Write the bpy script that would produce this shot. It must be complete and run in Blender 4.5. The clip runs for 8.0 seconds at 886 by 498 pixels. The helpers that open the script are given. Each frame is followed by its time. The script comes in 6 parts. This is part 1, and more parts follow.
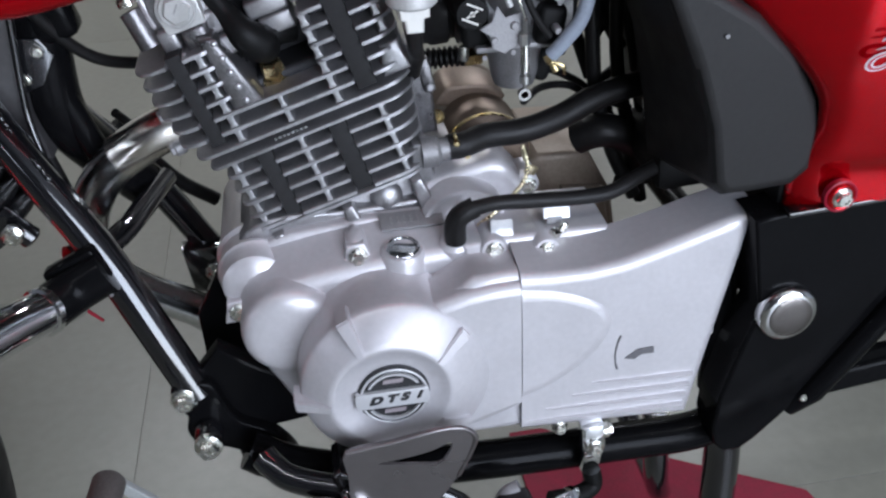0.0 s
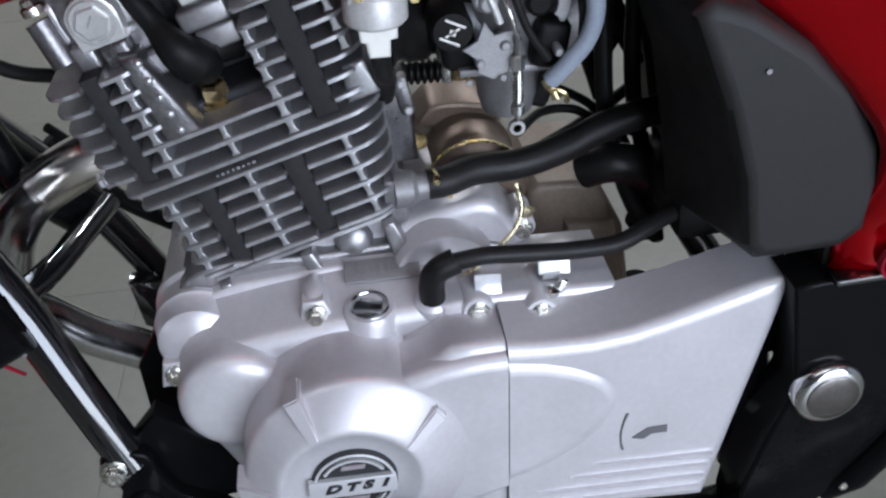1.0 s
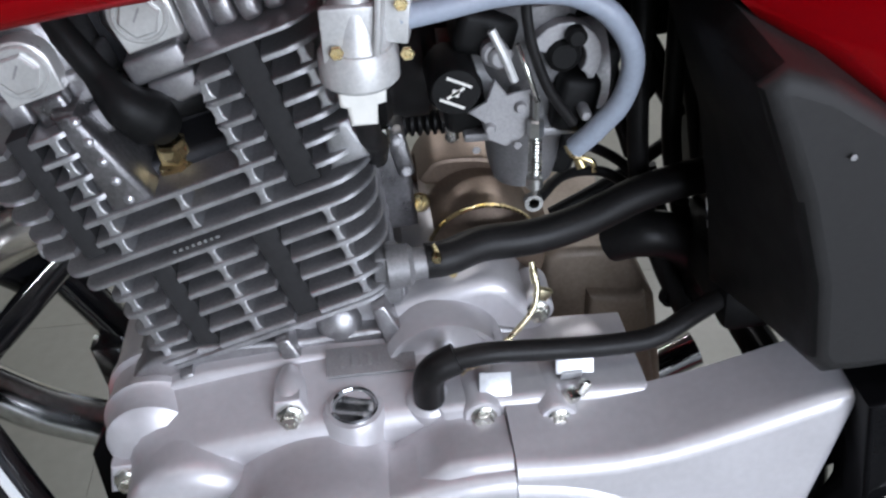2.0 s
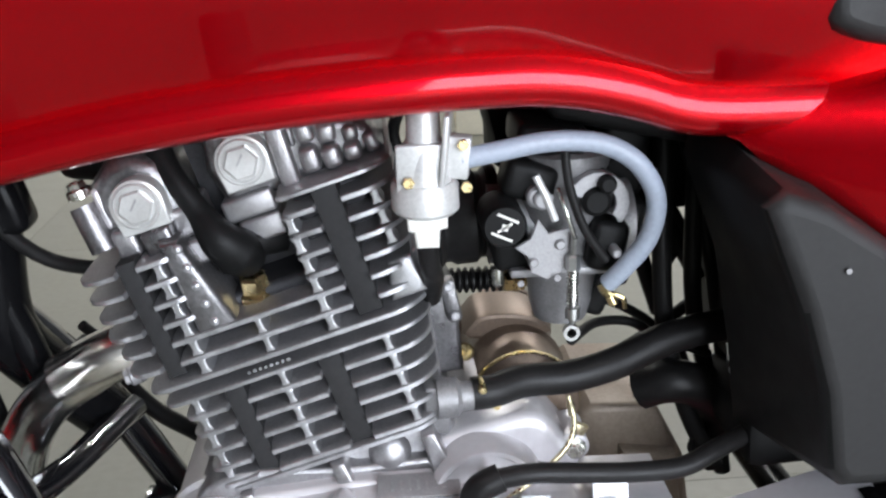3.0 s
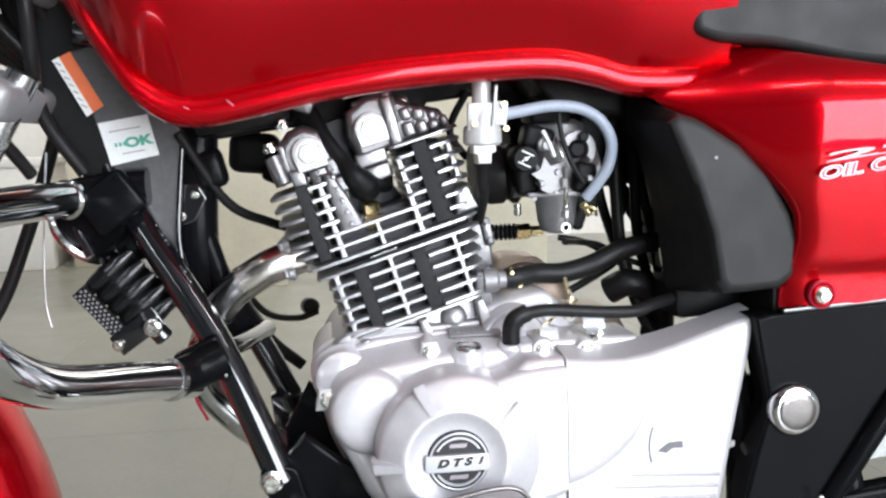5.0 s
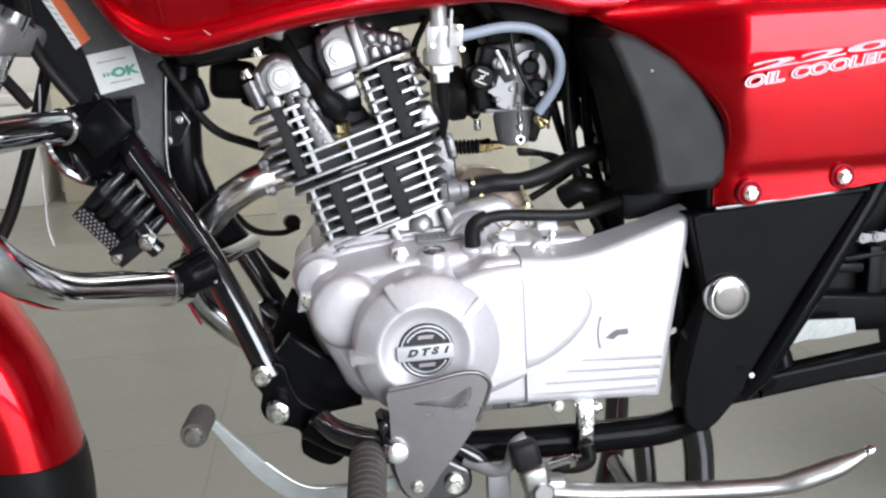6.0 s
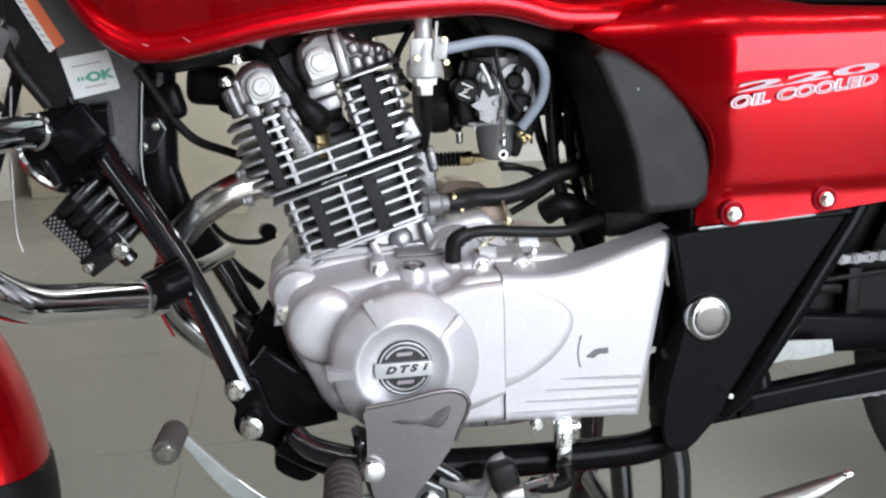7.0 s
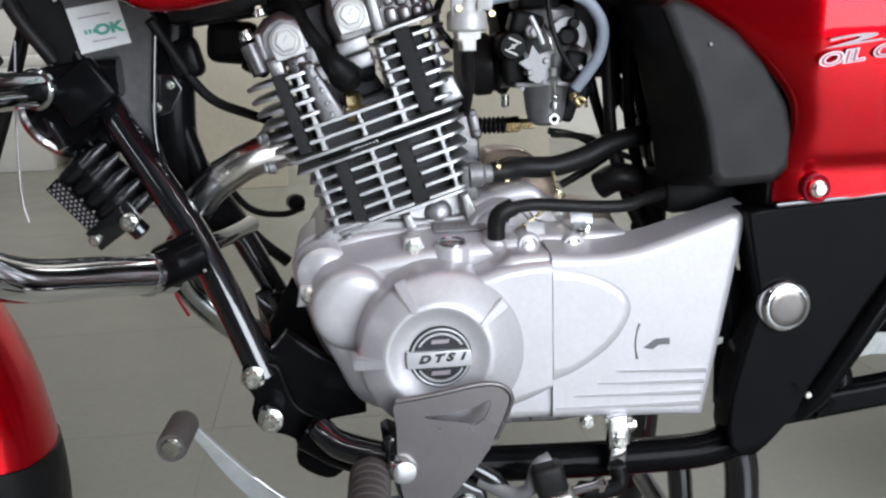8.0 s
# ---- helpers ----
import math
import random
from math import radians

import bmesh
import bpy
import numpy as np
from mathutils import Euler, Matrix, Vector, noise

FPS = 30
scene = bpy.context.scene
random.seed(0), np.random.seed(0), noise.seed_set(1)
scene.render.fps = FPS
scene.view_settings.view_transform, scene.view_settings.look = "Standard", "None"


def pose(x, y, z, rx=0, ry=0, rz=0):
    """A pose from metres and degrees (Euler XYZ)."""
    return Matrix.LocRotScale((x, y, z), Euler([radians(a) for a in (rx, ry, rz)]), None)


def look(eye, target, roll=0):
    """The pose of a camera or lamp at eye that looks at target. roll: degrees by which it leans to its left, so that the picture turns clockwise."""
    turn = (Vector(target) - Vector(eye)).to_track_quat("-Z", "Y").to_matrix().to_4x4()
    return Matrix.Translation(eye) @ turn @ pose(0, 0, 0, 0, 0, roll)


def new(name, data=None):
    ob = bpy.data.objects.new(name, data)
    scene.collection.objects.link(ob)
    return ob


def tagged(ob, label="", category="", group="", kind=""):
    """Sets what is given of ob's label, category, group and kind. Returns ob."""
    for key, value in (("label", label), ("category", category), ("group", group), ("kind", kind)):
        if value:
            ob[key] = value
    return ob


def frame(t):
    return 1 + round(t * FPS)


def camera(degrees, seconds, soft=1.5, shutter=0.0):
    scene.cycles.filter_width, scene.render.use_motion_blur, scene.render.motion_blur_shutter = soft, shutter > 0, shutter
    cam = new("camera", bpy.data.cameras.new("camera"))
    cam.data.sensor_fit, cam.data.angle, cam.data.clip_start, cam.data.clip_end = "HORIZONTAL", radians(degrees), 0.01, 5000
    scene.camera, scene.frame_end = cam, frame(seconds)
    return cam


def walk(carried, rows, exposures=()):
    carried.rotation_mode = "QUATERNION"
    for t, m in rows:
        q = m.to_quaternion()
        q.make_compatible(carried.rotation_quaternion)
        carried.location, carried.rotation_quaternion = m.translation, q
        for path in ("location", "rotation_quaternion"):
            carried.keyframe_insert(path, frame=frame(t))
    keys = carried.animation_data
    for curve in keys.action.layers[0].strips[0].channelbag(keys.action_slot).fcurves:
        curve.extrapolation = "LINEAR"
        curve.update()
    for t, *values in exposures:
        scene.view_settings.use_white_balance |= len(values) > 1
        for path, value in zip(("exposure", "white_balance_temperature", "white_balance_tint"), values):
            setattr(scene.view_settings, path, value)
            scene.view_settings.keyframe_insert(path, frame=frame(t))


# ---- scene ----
cam = camera(49.5, 8.0, soft=2.4)
PATH = [
    (0, (-0.029, -0.719, 0.842), (0.199, 0.956, -0.228), -3.1),
    (0.5, (-0.003, -0.655, 0.834), (0.200, 1.006, -0.262), -2.5),
    (0.8, (-0.002, -0.609, 0.834), (0.248, 1.021, -0.298), -2.0),
    (1, (0.021, -0.590, 0.827), (0.198, 1.052, -0.301), -2.9),
    (1.2, (0.028, -0.556, 0.830), (0.181, 1.066, -0.331), -3.0),
    (2.3, (0.049, -0.477, 0.809), (0.183, 1.198, -0.276), -2.6),
    (2.5, (0.048, -0.487, 0.813), (0.210, 1.236, -0.190), -1.6),
    (2.7, (0.048, -0.513, 0.809), (0.176, 1.280, -0.069), -1.7),
    (3, (0.021, -0.567, 0.783), (0.148, 1.317, 0.121), -1.7),
    (3.2, (0.008, -0.606, 0.743), (0.143, 1.333, 0.271), -1.5),
    (3.5, (-0.011, -0.668, 0.676), (0.217, 1.308, 0.462), 0.5),
    (4, (-0.027, -0.763, 0.607), (0.168, 1.224, 0.502), 0.4),
    (4.2, (-0.053, -0.818, 0.604), (0.172, 1.169, 0.553), 0.6),
    (5.3, (-0.108, -1.006, 0.658), (0.118, 0.957, 0.353), -2.7),
    (5.5, (-0.102, -1.032, 0.645), (0.101, 0.932, 0.326), -2.9),
    (6, (-0.093, -1.062, 0.643), (0.164, 0.883, 0.253), -3.4),
    (6.2, (-0.091, -1.064, 0.644), (0.175, 0.874, 0.231), -3.4),
    (6.5, (-0.104, -1.066, 0.641), (0.187, 0.872, 0.241), -3.1),
    (6.8, (-0.099, -1.055, 0.647), (0.225, 0.882, 0.268), -2.2),
    (7, (-0.101, -1.044, 0.655), (0.219, 0.891, 0.264), -2.0),
    (7.3, (-0.093, -1.021, 0.648), (0.211, 0.916, 0.254), -2.2),
    (7.5, (-0.092, -0.995, 0.648), (0.194, 0.941, 0.233), -2.4),
    (8, (-0.083, -0.945, 0.635), (0.144, 0.993, 0.196), -1.8),
]
EXPOSURES = [(0, 0.14, 5900, 14), (1.2, 0.12, 5900, 14), (2.5, 0.46, 6200, 13), (3, 0.74, 6300, 12), (3.5, 0.90, 6400, 12), (4, 0.94, 6400, 12), (5.3, 0.86, 6400, 12), (6, 0.59, 6400, 12), (6.5, 0.47, 6400, 12), (8, 0.20, 6300, 12)]
walk(cam, [(t, look(eye, target, roll)) for t, eye, target, roll in PATH], EXPOSURES)


# ---- light ----
world = bpy.data.worlds.new("world")
scene.world = world
world.use_nodes = True
wn = world.node_tree.nodes
sky = wn.new("ShaderNodeTexSky")
sky.sky_type, sky.sun_disc = "NISHITA", False
sky.sun_elevation, sky.sun_rotation = radians(50), radians(200)
world.node_tree.links.new(sky.outputs[0], wn["Background"].inputs[0])
wn["Background"].inputs[1].default_value = 0.12

ROOM_X0, ROOM_X1, ROOM_Y0, ROOM_Y1, ROOM_H = -4.5, 4.5, -4.2, 4.8, 3.1


def area_lamp(name, place, target, sx, sy, watts, colour):
    data = bpy.data.lights.new(name, "AREA")
    data.shape, data.size, data.size_y, data.energy, data.color = "RECTANGLE", sx, sy, watts, colour
    ob = new(name, data)
    ob.matrix_world = look(place, target)
    return ob


area_lamp("shop_window_light", (1.90, ROOM_Y0 + 0.15, 1.53), (1.4, 0, 1.2), 3.4, 2.75, 212, (0.90, 0.95, 1.0))
# unseen tubes; the two at the back are added to brighten the background
for lx, ly, watts in ((-1.5, -1.5, 6), (0.1, -1.5, 6), (1.7, -1.5, 6), (-0.7, 3.2, 36), (1.6, 3.2, 42)):
    area_lamp("ceiling_tube_light", (lx, ly, ROOM_H - 0.08), (lx, ly, 0), 1.2, 0.04, watts, (1.0, 0.98, 0.93))


# ---- materials ----
def mat(name, colour, rough=0.5, metal=0.0, vary=0.12, scale=40.0, bump=0.0, bump_scale=300.0, coat=0.0, coat_rough=0.05, spec=0.5, spread=0.08):
    m = bpy.data.materials.new(name)
    m.use_nodes = True
    n, l = m.node_tree.nodes, m.node_tree.links
    b = n["Principled BSDF"]
    b.inputs["Metallic"].default_value = metal
    b.inputs["Coat Weight"].default_value = coat
    b.inputs["Specular IOR Level"].default_value = spec
    b.inputs["Coat Roughness"].default_value = coat_rough
    tc = n.new("ShaderNodeTexCoord")
    n1 = n.new("ShaderNodeTexNoise")
    n1.inputs["Scale"].default_value, n1.inputs["Detail"].default_value = scale, 6
    l.new(tc.outputs["Object"], n1.inputs["Vector"])
    n2 = n.new("ShaderNodeTexNoise")
    n2.inputs["Scale"].default_value, n2.inputs["Detail"].default_value = scale * 9, 3
    l.new(tc.outputs["Object"], n2.inputs["Vector"])
    mix = n.new("ShaderNodeMath")
    mix.operation = "ADD"
    l.new(n1.outputs["Fac"], mix.inputs[0])
    l.new(n2.outputs["Fac"], mix.inputs[1])
    ramp = n.new("ShaderNodeMapRange")
    ramp.inputs["From Min"].default_value, ramp.inputs["From Max"].default_value = 0.7, 1.3
    ramp.inputs["To Min"].default_value, ramp.inputs["To Max"].default_value = 1 - vary, 1 + vary
    l.new(mix.outputs[0], ramp.inputs["Value"])
    mul = n.new("ShaderNodeVectorMath")
    mul.operation = "SCALE"
    mul.inputs[0].default_value = colour
    l.new(ramp.outputs[0], mul.inputs["Scale"])
    l.new(mul.outputs[0], b.inputs["Base Color"])
    rr = n.new("ShaderNodeMapRange")
    rr.inputs["From Min"].default_value, rr.inputs["From Max"].default_value = 0.3, 0.7
    rr.inputs["To Min"].default_value, rr.inputs["To Max"].default_value = max(0.02, rough - spread), min(1, rough + spread)
    l.new(n1.outputs["Fac"], rr.inputs["Value"])
    l.new(rr.outputs[0], b.inputs["Roughness"])
    if bump:
        nb = n.new("ShaderNodeTexNoise")
        nb.inputs["Scale"].default_value, nb.inputs["Detail"].default_value = bump_scale, 4
        l.new(tc.outputs["Object"], nb.inputs["Vector"])
        bp = n.new("ShaderNodeBump")
        bp.inputs["Strength"].default_value, bp.inputs["Distance"].default_value = bump, 0.001
        l.new(nb.outputs["Fac"], bp.inputs["Height"])
        l.new(bp.outputs[0], b.inputs["Normal"])
    return m


M_CAST = mat("painted_cast_aluminium", (0.60, 0.583, 0.60), 0.38, 0.33, 0.05, 25, 0.06, 1300, coat=0.12, coat_rough=0.22)
M_RAW = mat("raw_cast_aluminium", (0.36, 0.353, 0.36), 0.36, 0.8, 0.16, 60, 0.14, 1200)
# darker copy of M_RAW; the shade on the rocker towers is in its colour
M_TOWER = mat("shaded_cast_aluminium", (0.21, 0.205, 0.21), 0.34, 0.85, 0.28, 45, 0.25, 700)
M_EDGE = mat("machined_aluminium", (0.44, 0.44, 0.45), 0.36, 0.8, 0.18, 80)
M_FIN = mat("finned_aluminium", (0.38, 0.372, 0.378), 0.42, 0.6, 0.2, 60, 0.08, 900)
M_FLANGE = mat("bright_milled_aluminium", (0.60, 0.60, 0.585), 0.34, 0.5, 0.08, 60)
# near-black core; the shade between the fins is put into its colour
M_CORE = mat("black_cylinder_core", (0.035, 0.035, 0.038), 0.45, 0.4, 0.25, 60, 0.1, 900, spec=0.3)
M_RUBBER = mat("black_rubber", (0.012, 0.0115, 0.0115), 0.42, 0.0, 0.25, 50, 0.08, 700, spec=0.2)
M_DAMPER = mat("damper_rubber", (0.02, 0.0195, 0.02), 0.7, 0.0, 0.15, 40, 0.1, 700, spec=0.3)
M_BLACK = mat("gloss_black_paint", (0.006, 0.006, 0.007), 0.10, 0.0, 0.2, 30, 0.03, 250, coat=1.0, coat_rough=0.04, spec=0.6, spread=0.05)
M_PRESSED = mat("pressed_aluminium", (0.21, 0.195, 0.195), 0.30, 0.85, 0.05, 12, 0.03, 300)
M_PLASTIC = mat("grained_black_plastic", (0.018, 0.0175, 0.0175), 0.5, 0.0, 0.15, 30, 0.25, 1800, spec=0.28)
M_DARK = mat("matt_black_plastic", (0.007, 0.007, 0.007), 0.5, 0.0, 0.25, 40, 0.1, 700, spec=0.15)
M_CHROME = mat("chrome", (0.86, 0.87, 0.88), 0.07, 1.0, 0.04, 30, spread=0.03)
M_BOLT = mat("zinc_plated_steel", (0.72, 0.72, 0.66), 0.25, 1.0, 0.15, 150)
M_PIPE = mat("dull_exhaust_steel", (0.58, 0.59, 0.59), 0.2, 1.0, 0.2, 25)
M_SATIN = mat("satin_black_paint", (0.0045, 0.0045, 0.005), 0.18, 0.0, 0.2, 30, 0.04, 250, spec=0.065)
M_GOLD = mat("yellow_passivated_steel", (0.70, 0.57, 0.30), 0.28, 1.0, 0.2, 120)
M_BRASS = mat("pale_gold_plating", (0.78, 0.70, 0.46), 0.28, 1.0, 0.12, 120)
M_BRONZE = mat("brown_lacquered_metal", (0.21, 0.155, 0.115), 0.42, 0.5, 0.15, 50, 0.1, 600)
M_RED = mat("red_candy_lacquer", (0.58, 0.001, 0.007), 0.24, 0.8, 0.04, 8, coat=0.48, coat_rough=0.03, spec=0.05, spread=0.02)
M_HOSE = mat("blue_grey_vinyl_hose", (0.32, 0.36, 0.43), 0.45, 0.0, 0.1, 40)
M_ZINC = mat("grey_die_cast_zinc", (0.31, 0.305, 0.31), 0.5, 0.4, 0.15, 70, 0.12, 900)
M_WHITE = mat("white_plastic", (0.78, 0.77, 0.72), 0.4, 0.0, 0.05, 30)
M_PAPER = mat("white_paper_label", (0.80, 0.82, 0.80), 0.55, 0.0, 0.05, 40)
M_GREEN = mat("green_ink", (0.10, 0.40, 0.30), 0.6, 0.0, 0.1, 60)
M_ORANGE = mat("orange_label", (0.80, 0.17, 0.05), 0.45, 0.0, 0.06, 60)
M_INK = mat("black_ink", (0.02, 0.02, 0.022), 0.5, 0.0, 0.1, 60)
M_GREYINK = mat("grey_print", (0.14, 0.137, 0.145), 0.4, 0.2, 0.05, 60)
M_PEG = mat("worn_peg_rubber", (0.085, 0.075, 0.07), 0.6, 0.0, 0.2, 60, 0.3, 500, spec=0.3)
M_GUSSET = mat("black_sheet_steel", (0.050, 0.048, 0.049), 0.40, 0.0, 0.3, 18, 0.06, 200, spec=0.8)
M_STAND = mat("dull_plated_steel", (0.46, 0.46, 0.445), 0.36, 1.0, 0.12, 40)
M_TAG = mat("grey_tag_paper", (0.46, 0.48, 0.46), 0.6, 0.0, 0.2, 40, 0.3, 200)
M_GLINT = mat("pale_glint", (0.75, 0.68, 0.68), 0.25, 0.0, 0.1, 60)
M_TRIM = mat("silver_trim_plastic", (0.58, 0.58, 0.59), 0.4, 0.25, 0.05, 60)
M_SILVERINK = mat("silver_decal", (0.40, 0.35, 0.37), 0.35, 0.3, 0.05, 60)
M_DECAL = mat("dull_silver_decal", (0.24, 0.19, 0.21), 0.35, 0.3, 0.05, 60)
# base lightened to carry the pale reflection lying in the glass
M_GLASS = mat("pale_reflection_glass", (0.20, 0.20, 0.205), 0.06, 0.0, 0.2, 40, coat=1.0, coat_rough=0.02)
M_LEVER = mat("grey_lever_steel", (0.33, 0.345, 0.335), 0.5, 0.2, 0.12, 60, 0.1, 400)
M_COOLER = mat("black_enamel", (0.005, 0.005, 0.0055), 0.22, 0.0, 0.2, 40, 0.1, 300, spec=0.5)
M_TAN = mat("tan_painted_casting", (0.36, 0.29, 0.225), 0.5, 0.15, 0.15, 40, 0.1, 500)
M_CARB = mat("dark_cast_zinc", (0.24, 0.236, 0.24), 0.45, 0.45, 0.2, 70, 0.15, 900)
# brown-grey that stands for the reflection in the pivot cap
M_CAPFACE = mat("dark_reflection_chrome", (0.20, 0.185, 0.175), 0.22, 0.9, 0.15, 40)
M_HEADER = mat("warm_tinted_chrome", (0.80, 0.76, 0.70), 0.22, 1.0, 0.10, 30)
M_CAP = mat("satin_chrome", (0.70, 0.70, 0.70), 0.07, 1.0, 0.06, 60, spread=0.03)
M_VALVE = mat("pale_die_cast_zinc", (0.56, 0.56, 0.55), 0.42, 0.3, 0.12, 60, 0.1, 700)
M_TAPE = mat("foil_tape", (0.66, 0.67, 0.69), 0.33, 0.5, 0.1, 70, 0.3, 200)
M_TYRE = mat("tyre_rubber", (0.02, 0.02, 0.02), 0.75, 0.0, 0.25, 20, 0.3, 200)
M_TEXTRED = mat("dark_red_ink", (0.30, 0.01, 0.03), 0.4, 0.0, 0.05, 60)
M_BACK = mat("grey_blue_wall_paint", (0.26, 0.27, 0.29), 0.7, 0.0, 0.06, 3, 0.2, 60)
M_WALL = mat("white_wall_paint", (0.72, 0.70, 0.65), 0.7, 0.0, 0.05, 3, 0.2, 60)
M_CEIL = mat("ceiling_paint", (0.13, 0.13, 0.14), 0.8, 0.0, 0.04, 3)
M_CARTON = mat("cream_carton", (0.68, 0.62, 0.48), 0.7, 0.0, 0.06, 8)
M_TEAL = mat("teal_painted_panel", (0.05, 0.14, 0.18), 0.5, 0.0, 0.1, 8)
M_MAT = mat("red_floor_mat", (0.28, 0.02, 0.045), 0.85, 0.0, 0.2, 60, 0.6, 700)
M_GROUT = mat("floor_grout", (0.24, 0.238, 0.195), 0.8, 0.0, 0.1, 30)


def tile_material():
    m = mat("polished_floor_tile", (0.215, 0.215, 0.176), 0.42, 0.0, 0.08, 7, coat=0.35, coat_rough=0.30)
    n, l = m.node_tree.nodes, m.node_tree.links
    info = n.new("ShaderNodeObjectInfo")
    mr = n.new("ShaderNodeMapRange")
    mr.inputs["To Min"].default_value, mr.inputs["To Max"].default_value = 0.95, 1.05
    l.new(info.outputs["Random"], mr.inputs["Value"])
    b = n["Principled BSDF"]
    old = b.inputs["Base Color"].links[0].from_socket
    sc = n.new("ShaderNodeVectorMath")
    sc.operation = "SCALE"
    l.new(old, sc.inputs[0])
    l.new(mr.outputs[0], sc.inputs["Scale"])
    l.new(sc.outputs[0], b.inputs["Base Color"])
    return m


M_TILE = tile_material()


# ---- builders ----
def part(name, bm, material, parent=None, label="", smooth=38):
    """Links a bmesh as one mesh object under a thing or a part."""
    me = bpy.data.meshes.new(name)
    bmesh.ops.recalc_face_normals(bm, faces=bm.faces[:])
    bm.to_mesh(me)
    bm.free()
    for m in material if isinstance(material, (list, tuple)) else (material,):
        me.materials.append(m)
    if smooth:
        me.polygons.foreach_set("use_smooth", [True] * len(me.polygons))
        me.set_sharp_from_angle(angle=radians(smooth))
        for p in me.polygons:
            if p.loop_total > 6:
                p.use_smooth = False
    ob = new(name, me)
    if parent is not None:
        ob.parent = parent
        ob.matrix_parent_inverse = Matrix.Translation(parent.location).inverted()
    if label:
        tagged(ob, label)
    return ob


def share(name, source, parent, m):
    """Another piece on the mesh of source, moved by m."""
    ob = new(name, source.data)
    ob.parent = parent
    ob.matrix_parent_inverse = Matrix.Translation(parent.location).inverted()
    ob.matrix_basis = m
    return ob


def prism(bm, pts, y0, y1, bevel=0.0, seg=3, back=None, seam=None):
    """An outline in the x-z plane, drawn out from y0 (front) to y1, with a rounded front edge; back: another outline for the rear; seam: an x where the edge stays square."""
    n = len(pts)
    area = sum(pts[i][0] * pts[(i + 1) % n][1] - pts[(i + 1) % n][0] * pts[i][1] for i in range(n))
    if area < 0:
        pts = pts[::-1]
        back = back[::-1] if back else None
    P = [Vector((x, z)) for x, z in pts]

    def inset(d):
        out = []
        for i in range(n):
            a, b = (P[i] - P[i - 1]), (P[(i + 1) % n] - P[i])
            na = Vector((-a.y, a.x)).normalized() if a.length > 1e-9 else Vector((0, 0))
            nb = Vector((-b.y, b.x)).normalized() if b.length > 1e-9 else Vector((0, 0))
            m = na + nb
            m = m / max(m.length_squared / 2, 0.35) if m.length > 1e-6 else na
            q = P[i] + m * d
            if seam is not None and abs(P[i].x - seam) < 0.0016:
                q.x = P[i].x
            out.append(q)
        return out

    sign = 1 if y1 > y0 else -1
    rows = []
    if bevel:
        for k in range(seg + 1):
            a = math.pi / 2 * k / seg
            rows.append([bm.verts.new((q.x, y0 + sign * bevel * (1 - math.sin(a)), q.y)) for q in inset(bevel * (1 - math.cos(a)))])
        rows.reverse()
    else:
        rows.append([bm.verts.new((q.x, y0, q.y)) for q in P])
    rows.append([bm.verts.new((x, y1, z)) for x, z in (back or pts)])
    bm.faces.new(rows[0])
    bm.faces.new(rows[-1][::-1])
    for r, s in zip(rows, rows[1:]):
        for i in range(n):
            k = (i + 1) % n
            bm.faces.new((r[i], s[i], s[k], r[k]))
    return bm


def smooth_pts(pts, steps=5, closed=False):
    """A smooth curve through the points."""
    p = [Vector(q) for q in pts]
    n = len(p)
    out = []
    for i in range(n if closed else n - 1):
        a, b = p[i], p[(i + 1) % n]
        pa = p[(i - 1) % n] if closed or i else a * 2 - b
        nb = p[(i + 2) % n] if closed or i < n - 2 else b * 2 - a
        for k in range(steps):
            t = k / steps
            out.append(0.5 * (2 * a + (b - pa) * t + (2 * pa - 5 * a + 4 * b - nb) * t * t + (3 * a - pa - 3 * b + nb) * t ** 3))
    if not closed:
        out.append(p[-1])
    return out


def rounded(pts, steps=4):
    return [(v.x, v.y) for v in smooth_pts([(x, z, 0) for x, z in pts], steps, True)]


def tube(bm, pts, r, seg=14, steps=6, radii=None, flat=1.0, curve=True):
    """A round bar along the points; radii: its thickness at each point; flat squeezes it."""
    path = smooth_pts(pts, steps) if curve and len(pts) > 2 else [Vector(q) for q in pts]
    n = len(path)
    rings = []
    t0 = (path[1] - path[0]).normalized()
    up = Vector((0, 0, 1)) if abs(t0.z) < 0.9 else Vector((0, 1, 0))
    side = t0.cross(up).normalized()
    for i, c in enumerate(path):
        t = (path[min(i + 1, n - 1)] - path[max(i - 1, 0)]).normalized()
        side = (side - t * side.dot(t)).normalized()
        up = side.cross(t)
        rad = r
        if radii:
            k = i / (n - 1) * (len(radii) - 1)
            j = min(int(k), len(radii) - 2)
            rad = radii[j] + (radii[j + 1] - radii[j]) * (k - j)
        rings.append([bm.verts.new(c + (side * math.cos(a) + up * math.sin(a) * flat) * rad) for a in [2 * math.pi * q / seg for q in range(seg)]])
    for a, b in zip(rings, rings[1:]):
        for q in range(seg):
            bm.faces.new((a[q], a[(q + 1) % seg], b[(q + 1) % seg], b[q]))
    bm.faces.new(rings[0][::-1])
    bm.faces.new(rings[-1])
    return bm


